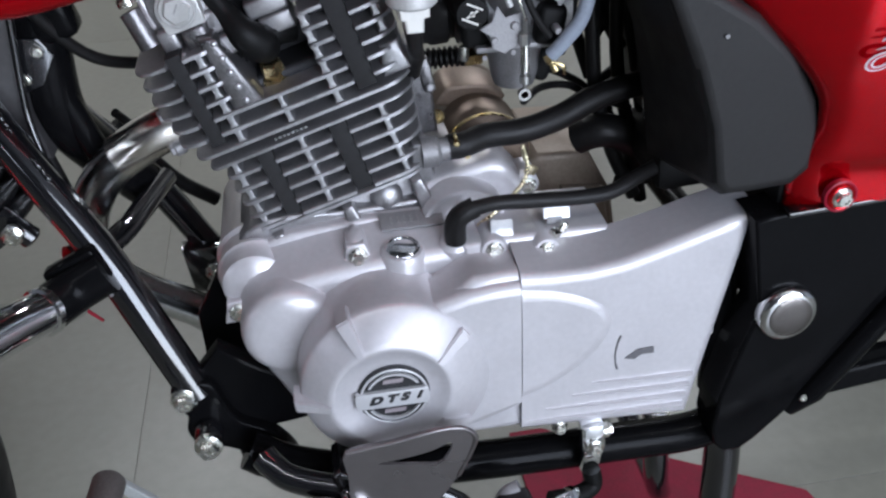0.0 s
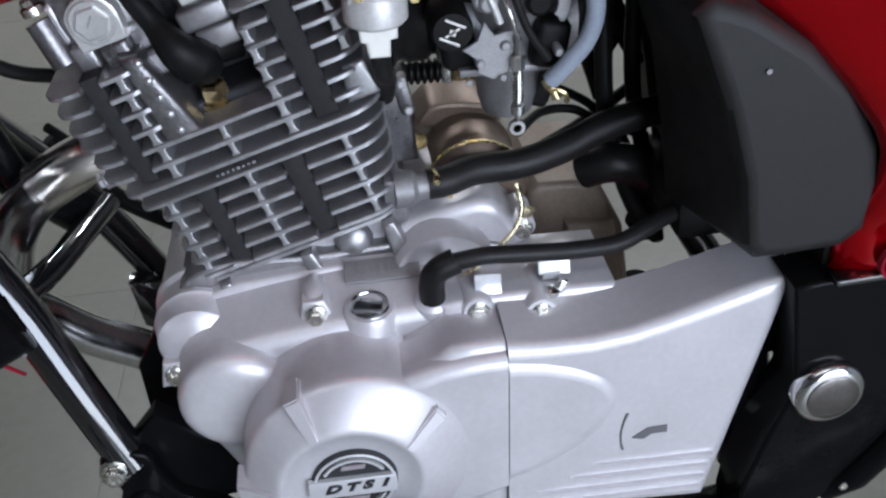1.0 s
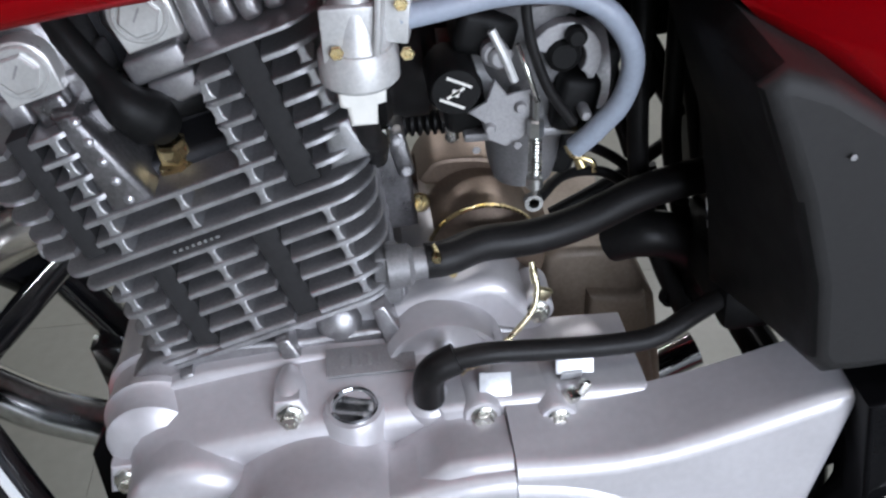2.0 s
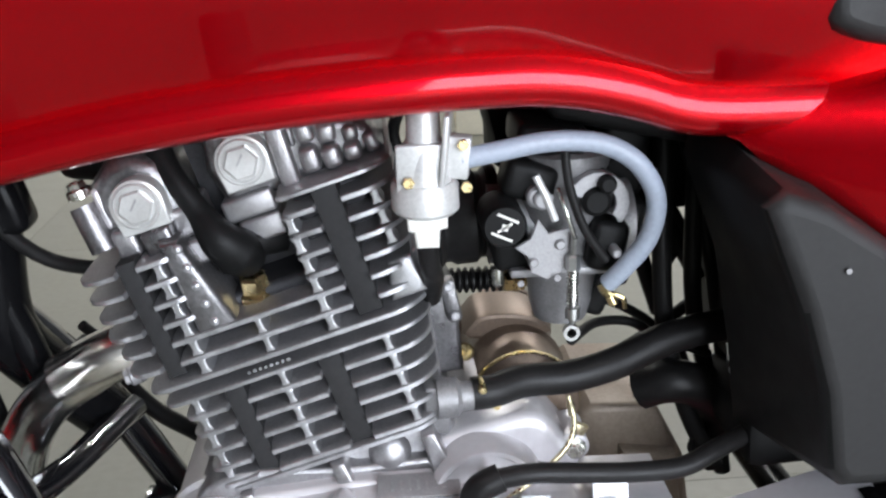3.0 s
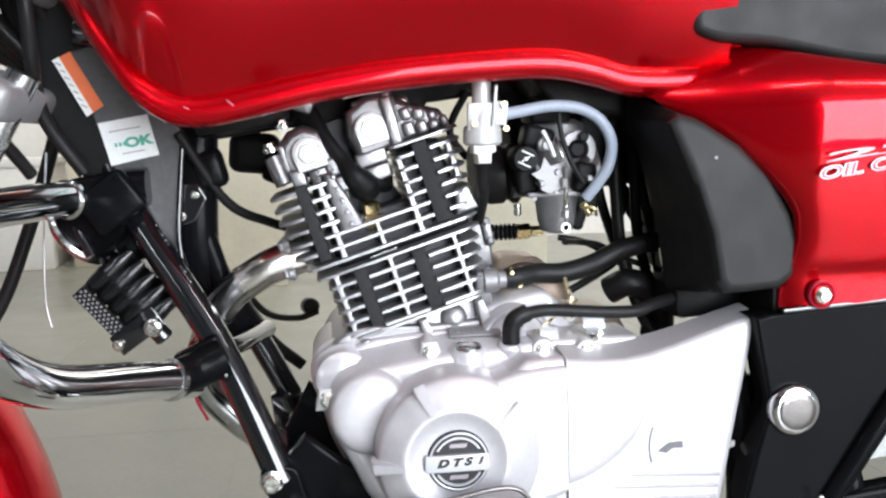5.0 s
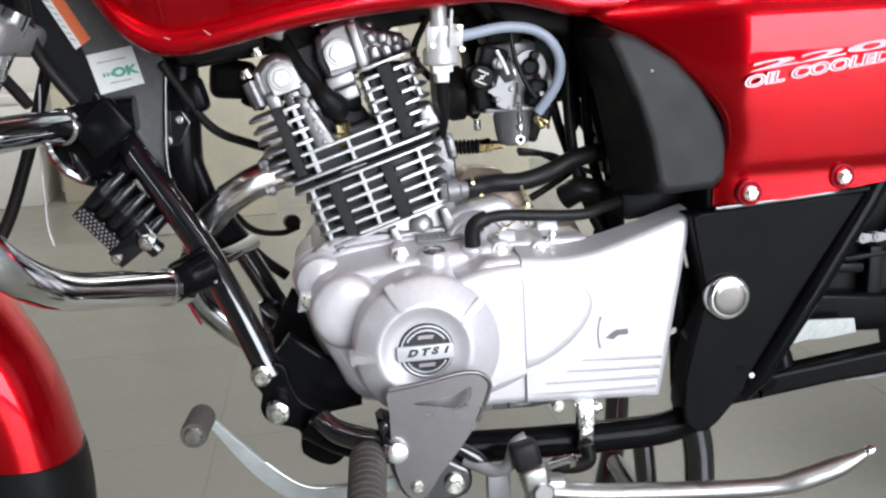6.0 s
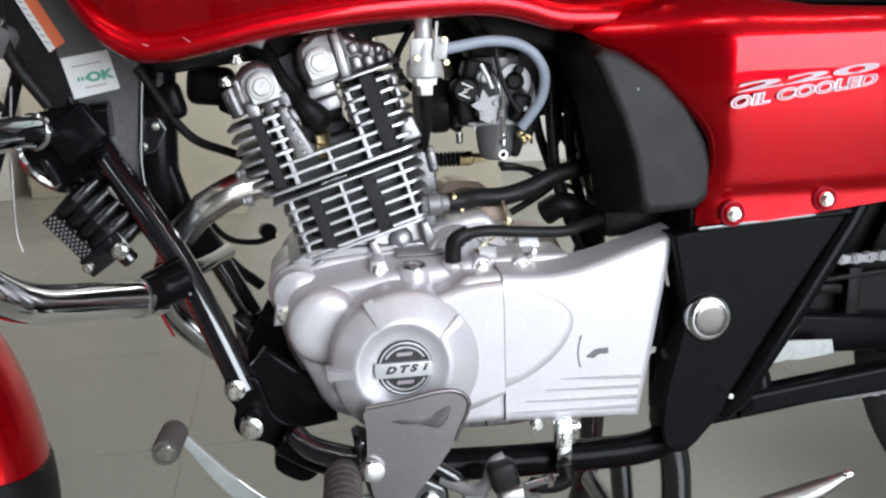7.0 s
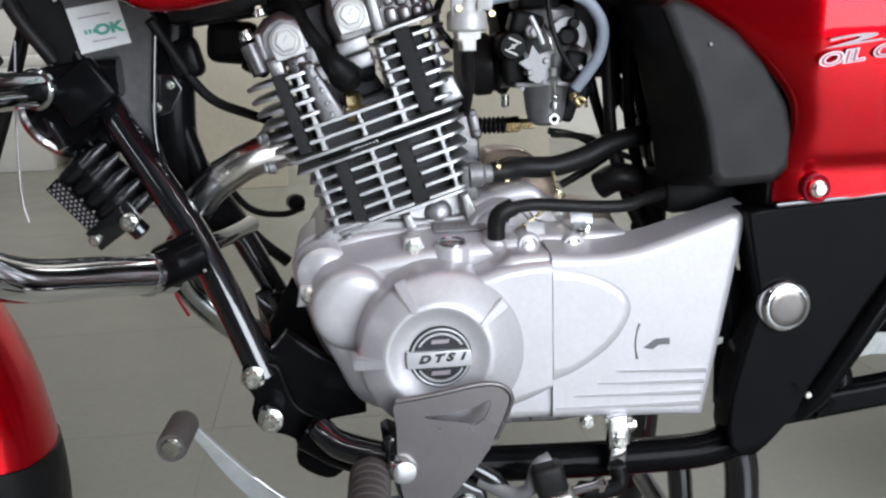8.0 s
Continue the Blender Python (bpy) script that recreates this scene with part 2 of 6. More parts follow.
def lathe(bm, origin, axis, profile, seg=32):
    """A turned shape: profile of (distance along the axis, radius)."""
    o, ax = Vector(origin), Vector(axis).normalized()
    s = ax.orthogonal().normalized()
    w = ax.cross(s)
    rings = []
    for d, r in profile:
        if r < 1e-6:
            rings.append([bm.verts.new(o + ax * d)])
        else:
            rings.append([bm.verts.new(o + ax * d + (s * math.cos(a) + w * math.sin(a)) * r) for a in [2 * math.pi * q / seg for q in range(seg)]])
    for a, b in zip(rings, rings[1:]):
        for q in range(seg):
            k = (q + 1) % seg
            if len(a) == 1 and len(b) > 1:
                bm.faces.new((a[0], b[k], b[q]))
            elif len(b) == 1 and len(a) > 1:
                bm.faces.new((a[q], a[k], b[0]))
            elif len(a) > 1:
                bm.faces.new((a[q], a[k], b[k], b[q]))
    for ring, flip in ((rings[0], True), (rings[-1], False)):
        if len(ring) > 1:
            bm.faces.new(ring[::-1] if flip else ring)
    return bm


def block(bm, centre, size, turn=(0, 0, 0), bevel=0.0, seg=2):
    m = Matrix.LocRotScale(centre, Euler([radians(a) for a in turn]), size)
    vs = bmesh.ops.create_cube(bm, size=1.0, matrix=m)["verts"]
    if bevel:
        es = {e for v in vs for e in v.link_edges}
        bmesh.ops.bevel(bm, geom=list(es), offset=bevel, segments=seg, affect="EDGES", profile=0.5, clamp_overlap=True)
    return bm


def B():
    return bmesh.new()


def bolt(parent, place, r=0.0055, axis=(0, -1, 0), material=None, flange=True, name="bolt", turn=0.3):
    """A flanged hexagon bolt with a shallow dish in its head."""
    bm = B()
    if flange:
        lathe(bm, place, axis, [(-0.004, r * 1.35), (0.0008, r * 1.35), (0.0018, r * 1.1), (0.002, r * 0.5)], 20)
    ax = Vector(axis).normalized()
    s = ax.orthogonal().normalized()
    s = Matrix.Rotation(turn, 3, ax) @ s
    w = ax.cross(s)
    o = Vector(place)
    prof = [(0.0015, r), (r * 0.85, r), (r * 1.0, r * 0.86), (r * 1.0, r * 0.5), (r * 0.85, r * 0.4)]
    rings = [[bm.verts.new(o + ax * d + (s * math.cos(a) + w * math.sin(a)) * q) for a in [math.pi / 3 * k for k in range(6)]] for d, q in prof]
    for a, b in zip(rings, rings[1:]):
        for q in range(6):
            bm.faces.new((a[q], a[(q + 1) % 6], b[(q + 1) % 6], b[q]))
    bm.faces.new(rings[-1])
    return part(name, bm, material or M_BOLT, parent, smooth=25)


def lettering(name, text, size, m, material, parent, depth=0.0003, shear=0.0, wide=1.0, grow=0.0):
    c = bpy.data.curves.new(name, "FONT")
    c.body, c.size, c.extrude, c.shear, c.align_x, c.align_y, c.offset = text, size, depth, shear, "CENTER", "CENTER", grow
    tmp = bpy.data.objects.new(name, c)
    scene.collection.objects.link(tmp)
    dg = bpy.context.evaluated_depsgraph_get()
    me = bpy.data.meshes.new_from_object(tmp.evaluated_get(dg))
    bpy.data.objects.remove(tmp)
    me.transform(m @ Matrix.Diagonal((wide, 1, 1, 1)))
    me.materials.clear()
    me.materials.append(material)
    ob = new(name, me)
    ob.parent = parent
    ob.matrix_parent_inverse = Matrix.Translation(parent.location).inverted()
    return ob


def on_side(x, y, z, turn=0.0):
    """A pose whose local x-y plane faces the camera's side (towards -y), turned in its plane."""
    return pose(x, y, z, 90, 0, 0) @ pose(0, 0, 0, 0, 0, turn)


# ---- setting ----
def plain(name, lo, hi, material, label):
    bm = B()
    block(bm, [(a + b) / 2 for a, b in zip(lo, hi)], [b - a for a, b in zip(lo, hi)])
    return tagged(part(name, bm, material, None, smooth=0), label, kind="structure")


floor = plain("floor", (ROOM_X0, ROOM_Y0, -0.06), (ROOM_X1, ROOM_Y1, -0.0008), M_GROUT, "polished beige-grey tiled showroom floor with thin joints")
plain("wall_north", (ROOM_X0 - 0.15, ROOM_Y1, -0.06), (ROOM_X1 + 0.15, ROOM_Y1 + 0.15, ROOM_H), M_WALL, "plain off-white painted back wall")
plain("wall_west", (ROOM_X0 - 0.15, ROOM_Y0, -0.06), (ROOM_X0, ROOM_Y1, ROOM_H), M_BACK, "plain grey-blue painted side wall")
plain("wall_east", (ROOM_X1, ROOM_Y0, -0.06), (ROOM_X1 + 0.15, ROOM_Y1, ROOM_H), M_BACK, "plain grey-blue painted side wall")
plain("ceiling", (ROOM_X0 - 0.15, ROOM_Y0 - 0.15, ROOM_H), (ROOM_X1 + 0.15, ROOM_Y1 + 0.15, ROOM_H + 0.1), M_CEIL, "plain grey ceiling")
bm = B()
WX0, WX1, WZ0, WZ1 = 0.15, 3.65, 0.06, 2.97
for lo, hi in (((ROOM_X0 - 0.15, -0.06), (WX0, ROOM_H)), ((WX1, -0.06), (ROOM_X1 + 0.15, ROOM_H)), ((WX0, -0.06), (WX1, WZ0)), ((WX0, WZ1), (WX1, ROOM_H))):
    block(bm, ((lo[0] + hi[0]) / 2, ROOM_Y0 - 0.075, (lo[1] + hi[1]) / 2), (hi[0] - lo[0], 0.15, hi[1] - lo[1]))
tagged(part("wall_south", bm, M_BACK, None, smooth=0), "grey-blue front wall with a wide shop window opening", kind="structure")

# ---- motorcycle ----
bike = tagged(new("motorcycle"), "red motorcycle with a silver air-cooled engine, parked on its centre stand", "motorcycle")
bike.location = (0, 0.02, 0)
bike.empty_display_size = 0.2
MID = 0.02  # the bike's middle plane
LEAN = radians(17)  # the cylinder leans forward
CU, SU = math.cos(LEAN), math.sin(LEAN)


def uv(u, v):
    """A place in the cylinder's own upright plane, as x and z."""
    return (u * CU - v * SU, u * SU + v * CU)


def uvs(*pts):
    return [uv(u, v) for u, v in pts]


# -- crankcase --
bm = B()
prism(bm, rounded([(-0.100, 0.345), (-0.112, 0.40), (-0.105, 0.44), (-0.075, 0.462), (0.0, 0.462), (0.06, 0.465), (0.12, 0.455), (0.148, 0.43), (0.152, 0.36), (0.145, 0.29), (0.08, 0.262), (-0.05, 0.285)], 4), -0.050, 0.12, 0.003)
crankcase = part("crankcase", bm, M_RAW, bike, "cast aluminium crankcase")
# sloping deck behind the cover
bm = B()
prism(bm, [(-0.086, 0.40), (-0.086, 0.444), (-0.06, 0.4525), (0.0, 0.4575), (0.09, 0.4580), (0.09, 0.40)], -0.060, 0.03, 0.004)
part("deck", bm, M_CAST, crankcase)
# casing below the covers
bm = B()
prism(bm, [(0.035, 0.292), (0.165, 0.290), (0.160, 0.274), (0.12, 0.270), (0.06, 0.272)], -0.105, 0.02, 0.003)
for x in (0.07, 0.098, 0.125):
    block(bm, (x, -0.103, 0.281), (0.010, 0.012, 0.016), (0, 0, 0), 0.002)
part("sump", bm, M_RAW, crankcase)
# neck under the cylinder
bm = B()
prism(bm, uvs((0.058, 0.418), (0.052, 0.444), (0.06, 0.456), (0.19, 0.456), (0.2, 0.445), (0.19, 0.41)), -0.040, 0.1, 0.006)
for u in (0.066, 0.125, 0.183):
    prism(bm, uvs((u - 0.006, 0.42), (u - 0.004, 0.452), (u + 0.004, 0.452), (u + 0.008, 0.42)), -0.058, -0.04, 0.002)
for u, v, r in ((0.095, 0.437, 0.013), (0.155, 0.440, 0.014), (0.125, 0.430, 0.016)):
    x, z = uv(u, v)
    lathe(bm, (x, -0.038, z), (0, -1, 0.25), [(0, r), (0.007, r * 0.9), (0.011, r * 0.6), (0.012, 0)], 18)
part("cylinder_neck", bm, M_RAW, crankcase)
# round front housing with ring ridges
bm = B()
lathe(bm, (-0.091, 0.02, 0.419), (0, -1, 0), [(-0.05, 0.030), (0.045, 0.030), (0.048, 0.032), (0.053, 0.032), (0.056, 0.029), (0.070, 0.029), (0.073, 0.0305), (0.077, 0.0305), (0.080, 0.028), (0.094, 0.0265), (0.100, 0.020), (0.102, 0.0)], 36)
part("front_housing", bm, M_CAST, crankcase)

# -- magneto cover --
SEAM = 0.1062  # where the two covers meet
bm = B()
prism(bm, rounded([(-0.086, 0.340), (-0.104, 0.378), (-0.106, 0.400), (-0.092, 0.426), (-0.06, 0.435), (-0.02, 0.441), (0.03, 0.446), (0.075, 0.447), (0.096, 0.4455), (0.1030, 0.4445), (0.1055, 0.4425), (0.1055, 0.435), (0.1055, 0.40), (0.1055, 0.33), (0.1055, 0.298), (0.1055, 0.2925), (0.1030, 0.2895), (0.096, 0.2885), (0.05, 0.287), (-0.02, 0.287), (-0.065, 0.302)], 3), -0.102, -0.052, 0.010, 4, seam=0.1055,
      back=rounded([(-0.09, 0.335), (-0.110, 0.378), (-0.114, 0.408), (-0.102, 0.438), (-0.06, 0.449), (-0.02, 0.455), (0.03, 0.459), (0.075, 0.459), (0.096, 0.4575), (0.1030, 0.4565), (0.1055, 0.4545), (0.1055, 0.446), (0.1055, 0.40), (0.1055, 0.33), (0.1055, 0.296), (0.1055, 0.2905), (0.1030, 0.2875), (0.096, 0.2865), (0.05, 0.285), (-0.02, 0.285), (-0.07, 0.298)], 3))
cover = part("magneto_cover", bm, M_CAST, bike, "silver painted magneto cover")
# the deep rear body and the raised shoulder that runs back from the round dome
bm = B()
prism(bm, [(SEAM - 0.0007, 0.2895), (SEAM - 0.0007, 0.4435), (0.088, 0.4435), (0.071, 0.4425), (0.063, 0.436), (0.045, 0.426), (0.02, 0.41), (0.0, 0.39), (0.0, 0.32), (0.03, 0.292), (0.06, 0.2895)], -0.1415, -0.075, 0.008, 5, seam=SEAM - 0.0007)
part("cover_body", bm, M_CAST, cover)
bm = B()
prism(bm, [(SEAM - 0.0007, 0.3195), (SEAM - 0.0007, 0.4375), (0.085, 0.4370), (0.065, 0.4345), (0.04, 0.428), (0.015, 0.415), (-0.005, 0.395), (-0.01, 0.35), (0.0, 0.315), (0.03, 0.298), (0.06, 0.302), (0.085, 0.310)], -0.1490, -0.110, 0.009, 5, seam=SEAM - 0.0007)
part("cover_shoulder", bm, M_CAST, cover)
DOME = Vector((0.002, 0, 0.3630))
bm = B()
lathe(bm, DOME, (0, -1, 0), [(0.09, 0.0755), (0.136, 0.0745), (0.1440, 0.0742), (0.1470, 0.0735), (0.1490, 0.0722), (0.1505, 0.0705), (0.1520, 0.0688), (0.1585, 0.0600), (0.1645, 0.0510), (0.1658, 0.0486), (0.1664, 0.0467), (0.1668, 0.0450), (0.1662, 0.0432), (0.1644, 0.0400), (0.1624, 0.0350), (0.1612, 0.0300), (0.1610, 0.0)], 80)
for v in bm.verts:
    q = min(1, max(0, (math.hypot(v.co.x - DOME.x, v.co.z - DOME.z) - 0.047) / 0.026))
    v.co.x, v.co.z = v.co.x + 0.0055 * q, v.co.z - 0.0020 * q
dome = part("dome", bm, M_CAST, cover)
for deg in (35, 115, 184, 256, 322):
    bm = B()
    a = radians(deg)
    d, w = Vector((math.cos(a), 0, math.sin(a))), Vector((-math.sin(a), 0, math.cos(a)))
    o = DOME
    top = [o + d * r + w * q + Vector((0, -y, 0)) for r, q, y in ((0.0455, -0.0036, 0.1688), (0.0455, 0.0036, 0.1688), (0.0735, 0.0058, 0.1560), (0.0735, -0.0058, 0.1560))]
    low = [p + Vector((0, 0.022, 0)) for p in top]
    vs = [bm.verts.new(p) for p in top + low]
    bm.faces.new(vs[:4])
    bm.faces.new(vs[4:][::-1])
    for i in range(4):
        k = (i + 1) % 4
        bm.faces.new((vs[i], vs[4 + i], vs[4 + k], vs[k]))
    bmesh.ops.bevel(bm, geom=bm.edges[:], offset=0.0012, segments=2, affect="EDGES")
    part("rib", bm, M_CAST, cover)
# starter gear lobe
bm = B()
lathe(bm, (-0.067, 0, 0.394), (0, -1, 0), [(0.06, 0.0405), (0.104, 0.0395), (0.1095, 0.0382), (0.1135, 0.0350), (0.1160, 0.0300), (0.1170, 0.0220), (0.1173, 0.0)], 48)
part("gear_lobe", bm, M_CAST, cover)
# upright boss beside the sight glass
bm = B()
tube(bm, [(-0.010, -0.062, 0.4515), (-0.010, -0.072, 0.450), (-0.010, -0.082, 0.446), (-0.010, -0.088, 0.436)], 0.0095, 18, radii=[0.005, 0.0085, 0.0095, 0.0095])
part("boss", bm, M_CAST, cover)
# round emblem
bm = B()
lathe(bm, (0.0035, 0, 0.363), (0, -1, 0), [(0.1595, 0.0275), (0.1630, 0.0275), (0.1650, 0.0262), (0.1650, 0.0240), (0.1635, 0.0232), (0.1635, 0.0)], 56)
emblem = part("emblem", bm, [M_INK], cover, "round black and silver emblem")
TILT_E = 2.0
bm = B()
tube(bm, [(0.0035 + 0.0252 * math.cos(radians(7.5 * k)), -0.1645, 0.363 + 0.0252 * math.sin(radians(7.5 * k))) for k in range(49)], 0.0012, 8, curve=False)
part("emblem_ring", bm, M_TRIM, emblem)
for s in (-1, 1):
    bm = B()
    arc = [(0.0205 * math.cos(a), 0.0205 * math.sin(a)) for a in [radians(s * (30 + 12 * k)) for k in range(11)]]
    arc2 = [(0.0222 * math.cos(a), 0.0222 * math.sin(a)) for a in [radians(s * (30 + 12 * k)) for k in range(11)]]
    prism(bm, [(x + 0.0035, z + 0.363) for x, z in arc + arc2[::-1]], -0.1661, -0.1630)
    part("silver_arc", bm, M_TRIM, emblem)
bm = B()
prism(bm, [(-0.0255, 0.3548), (-0.0262, 0.363), (-0.0255, 0.3696), (0.0295, 0.3692), (0.0302, 0.363), (0.0295, 0.3545)], -0.1671, -0.1630, 0.0006)
bar = part("name_bar", bm, M_TRIM, emblem)
lettering("lettering", "D T S  i", 0.0092, on_side(0.0035, -0.1673, 0.3630, TILT_E), M_INK, bar, 0.0003, 0.35, 1.35, 0.0006)
for z, w in ((0.3770, 0.016), (0.3488, 0.017)):
    bm = B()
    prism(bm, [(0.0035 - w / 2, z - 0.0018), (0.0035 - w / 2 + 0.001, z + 0.0018), (0.0035 + w / 2, z + 0.0018), (0.0035 + w / 2 - 0.001, z - 0.0018)], -0.1643, -0.1630)
    part("small_bar", bm, M_SILVERINK, emblem)
# oil sight glass
bm = B()
lathe(bm, (0.025, -0.092, 0.4385), (0, -0.10, 0.99), [(-0.01, 0.0185), (0.006, 0.0175), (0.009, 0.0155), (0.009, 0.0128), (0.005, 0.0120), (0.0045, 0.0)], 36)
glass_boss = part("sight_glass_boss", bm, M_CAST, cover)
bm = B()
lathe(bm, (0.025, -0.092, 0.4385), (0, -0.10, 0.99), [(0.004, 0.0122), (0.0098, 0.0127), (0.0105, 0.0118), (0.0098, 0.0108), (0.0078, 0.0104), (0.0074, 0.0)], 36)
part("sight_glass", bm, [M_GLASS], glass_boss, "dark round oil sight glass")
bm = B()
lathe(bm, (0.025, -0.092, 0.4385), (0, -0.10, 0.99), [(0.0085, 0.0108), (0.0104, 0.0114), (0.0112, 0.0124), (0.0104, 0.0133), (0.0085, 0.0136)], 36)
part("sight_glass_ring", bm, M_CHROME, glass_boss)
# number plate cast above the glass, with unreadable marks
bm = B()
block(bm, (0.036, -0.0665, 0.4570), (0.050, 0.0016, 0.019), (-76, 0, 0), 0.0004)
plate = part("number_label", bm, M_ZINC, cover, "grey label with unreadable marks")
for i in range(7):
    bm = B()
    block(bm, (0.020 + i * 0.0052, -0.0668, 0.4580), (0.0009 if i % 3 else 0.0020, 0.0006, 0.0075), (-76, 0, 0))
    part("stamped_mark", bm, M_FIN, plate)
for x, y, z in ((-0.010, -0.093, 0.4445), (-0.107, -0.088, 0.404)):
    bm = B()
    prism(bm, [(x - 0.012, z - 0.011), (x - 0.008, z + 0.009), (x + 0.006, z + 0.010), (x + 0.014, z - 0.010)], y + 0.002, y + 0.03, 0.002)
    part("bolt_lug", bm, M_CAST, cover)
    bolt(cover, (x, y, z), 0.0056)

# -- sprocket cover --
bm = B()
prism(bm, [(SEAM, 0.2895), (0.18, 0.2855), (0.2485, 0.2815), (0.2575, 0.325), (0.2680, 0.380), (0.2785, 0.434), (0.2858, 0.4745), (0.262, 0.4675), (0.228, 0.4565), (0.205, 0.4495), (0.185, 0.4440), (0.160, 0.4405), (0.130, 0.4410), (SEAM, 0.4435)], -0.1465, -0.100, 0.009, 7, seam=SEAM,
      back=[(SEAM, 0.2885), (0.18, 0.2845), (0.2505, 0.2795), (0.2600, 0.325), (0.2710, 0.380), (0.2815, 0.434), (0.2885, 0.4775), (0.262, 0.4705), (0.228, 0.4600), (0.205, 0.4540), (0.185, 0.4500), (0.160, 0.4480), (0.130, 0.4490), (SEAM, 0.4500)])
sprocket = part("sprocket_cover", bm, M_CAST, bike, "silver painted sprocket cover with raised ribs", smooth=50)
bm = B()
prism(bm, [(SEAM, 0.3195), (0.125, 0.3285), (0.141, 0.3370), (0.158, 0.3490), (0.170, 0.3615), (0.1780, 0.3740), (0.1820, 0.3850), (0.1825, 0.3940), (0.1790, 0.4040), (0.1715, 0.4130), (0.160, 0.4205), (0.146, 0.4270), (0.130, 0.4320), (SEAM, 0.4375)], -0.1490, -0.130, 0.0125, 7, seam=SEAM)
part("raised_field", bm, M_CAST, sprocket, smooth=50)
for x0, z0, x1, z1 in ((0.164, 0.3315, 0.2485, 0.3270), (0.148, 0.3210, 0.2465, 0.3165), (0.126, 0.3105, 0.2445, 0.3060), (0.1085, 0.3000, 0.2425, 0.2955)):
    bm = B()
    rows = []
    for q in range(9):
        k = q / 8
        x, z, h, w = x0 + (x1 - x0) * k, z0 + (z1 - z0) * k, 0.0012 + 0.0034 * k ** 0.6, 0.0007 + 0.0014 * k
        rows.append([bm.verts.new((x, -0.1462 + dy, z + dz)) for dy, dz in ((0.003, w * 1.2), (-h * 0.6, w * 0.95), (-h, w * 0.3), (-h * 0.8, -w * 0.5), (0.003, -w * 1.4))])
    for a, b in zip(rows, rows[1:]):
        for q in range(4):
            bm.faces.new((a[q], a[q + 1], b[q + 1], b[q]))
    bm.faces.new(rows[0])
    bm.faces.new(rows[-1][::-1])
    part("rib", bm, M_CAST, sprocket)
bm = B()
arc = [(0.1885 - 0.0065 * math.sin(math.pi * (0.15 + 0.62 * k / 10)), 0.3755 - 0.033 * k / 10) for k in range(11)]
prism(bm, [(x - 0.0005 - 0.0003 * (i in (0, 1, 9, 10)), z) for i, (x, z) in enumerate(arc)] + [(x + 0.0005 + 0.0003 * (i in (0, 1, 9, 10)), z) for i, (x, z) in reversed(list(enumerate(arc)))], -0.1475, -0.145)
part("gear_arc", bm, M_GREYINK, sprocket, "thin grey printed arc")
bm = B()
prism(bm, [(0.1900, 0.3525), (0.2005, 0.3600), (0.2135, 0.3605), (0.2140, 0.3545), (0.2035, 0.3545), (0.1980, 0.3505)], -0.1475, -0.145)
part("gear_mark", bm, M_GREYINK, sprocket, "small grey printed gearshift mark")
for x, y, z in ((0.094, -0.108, 0.4445), (0.134, -0.114, 0.4425)):
    bm = B()
    lathe(bm, (x, -0.07, z), (0, -1, 0), [(0.0, 0.0120), (-y - 0.072, 0.0110), (-y - 0.070, 0.0095), (-y - 0.070, 0.0)], 24)
    part("bolt_boss", bm, M_CAST, sprocket if x > 0.1 else cover)
    bolt(sprocket if x > 0.1 else cover, (x, y, z), 0.0053)
for (x, y, z), (sx, sz), deg in (((0.102, -0.098, 0.4575), (0.0175, 0.0135), -38), ((0.146, -0.094, 0.4675), (0.021, 0.017), -30)):
    bm = B()
    block(bm, (x, y, z), (sx, 0.0012, sz), (deg, 4, 0), 0.0004)
    block(bm, (x - 0.002, y - 0.003, z - sz * 0.55), (sx * 0.55, 0.0014, sz * 0.5), (deg + 55, 0, 0), 0.0004)
    part("cable_clip", bm, M_TAPE, sprocket if x > 0.12 else cover, "bent bright metal clip")
bm = B()
block(bm, (0.142, -0.108, 0.4535), (0.007, 0.008, 0.006), (20, 10, 30), 0.0015)
block(bm, (0.149, -0.104, 0.4545), (0.006, 0.005, 0.010), (0, 30, 10), 0.0015)
part("clip_nut", bm, M_BOLT, sprocket)

# filling case behind the two bolts
bm = B()
prism(bm, [(0.070, 0.40), (0.070, 0.4500), (0.10, 0.4530), (0.15, 0.4530), (0.185, 0.4520), (0.20, 0.40)], -0.106, -0.04, 0.006, 4)
part("case_top", bm, M_CAST, crankcase)

# -- rear top of the crankcase --
bm = B()
prism(bm, rounded([(0.040, 0.448), (0.046, 0.472), (0.068, 0.481), (0.092, 0.4875), (0.112, 0.488), (0.126, 0.476), (0.140, 0.452), (0.12, 0.436), (0.07, 0.436)], 4), -0.048, 0.05, 0.008, 4)
part("rear_housing", bm, M_CAST, crankcase)
bm = B()
lathe(bm, (0.078, -0.04, 0.443), (0, -1, 0), [(0.0, 0.037), (0.024, 0.036), (0.0275, 0.034), (0.0275, 0.031), (0.0245, 0.029), (0.0245, 0.0)], 44)
part("clutch_plate_cover", bm, M_CAST, crankcase)
bm = B()
tube(bm, [(0.086, -0.082, 0.4520), (0.107, -0.076, 0.4640), (0.126, -0.066, 0.4765), (0.132, -0.058, 0.488), (0.130, -0.05, 0.502)], 0.0017, 10)
lathe(bm, (0.1315, -0.055, 0.491), (-0.1, 0.4, 0.9), [(0, 0.0024), (0.008, 0.0024), (0.009, 0.0018)], 10)
block(bm, (0.137, -0.05, 0.479), (0.010, 0.004, 0.008), (10, 30, 20), 0.001)
part("clutch_cable_rod", bm, M_BRASS, crankcase, "gold plated clutch rod")
bm = B()
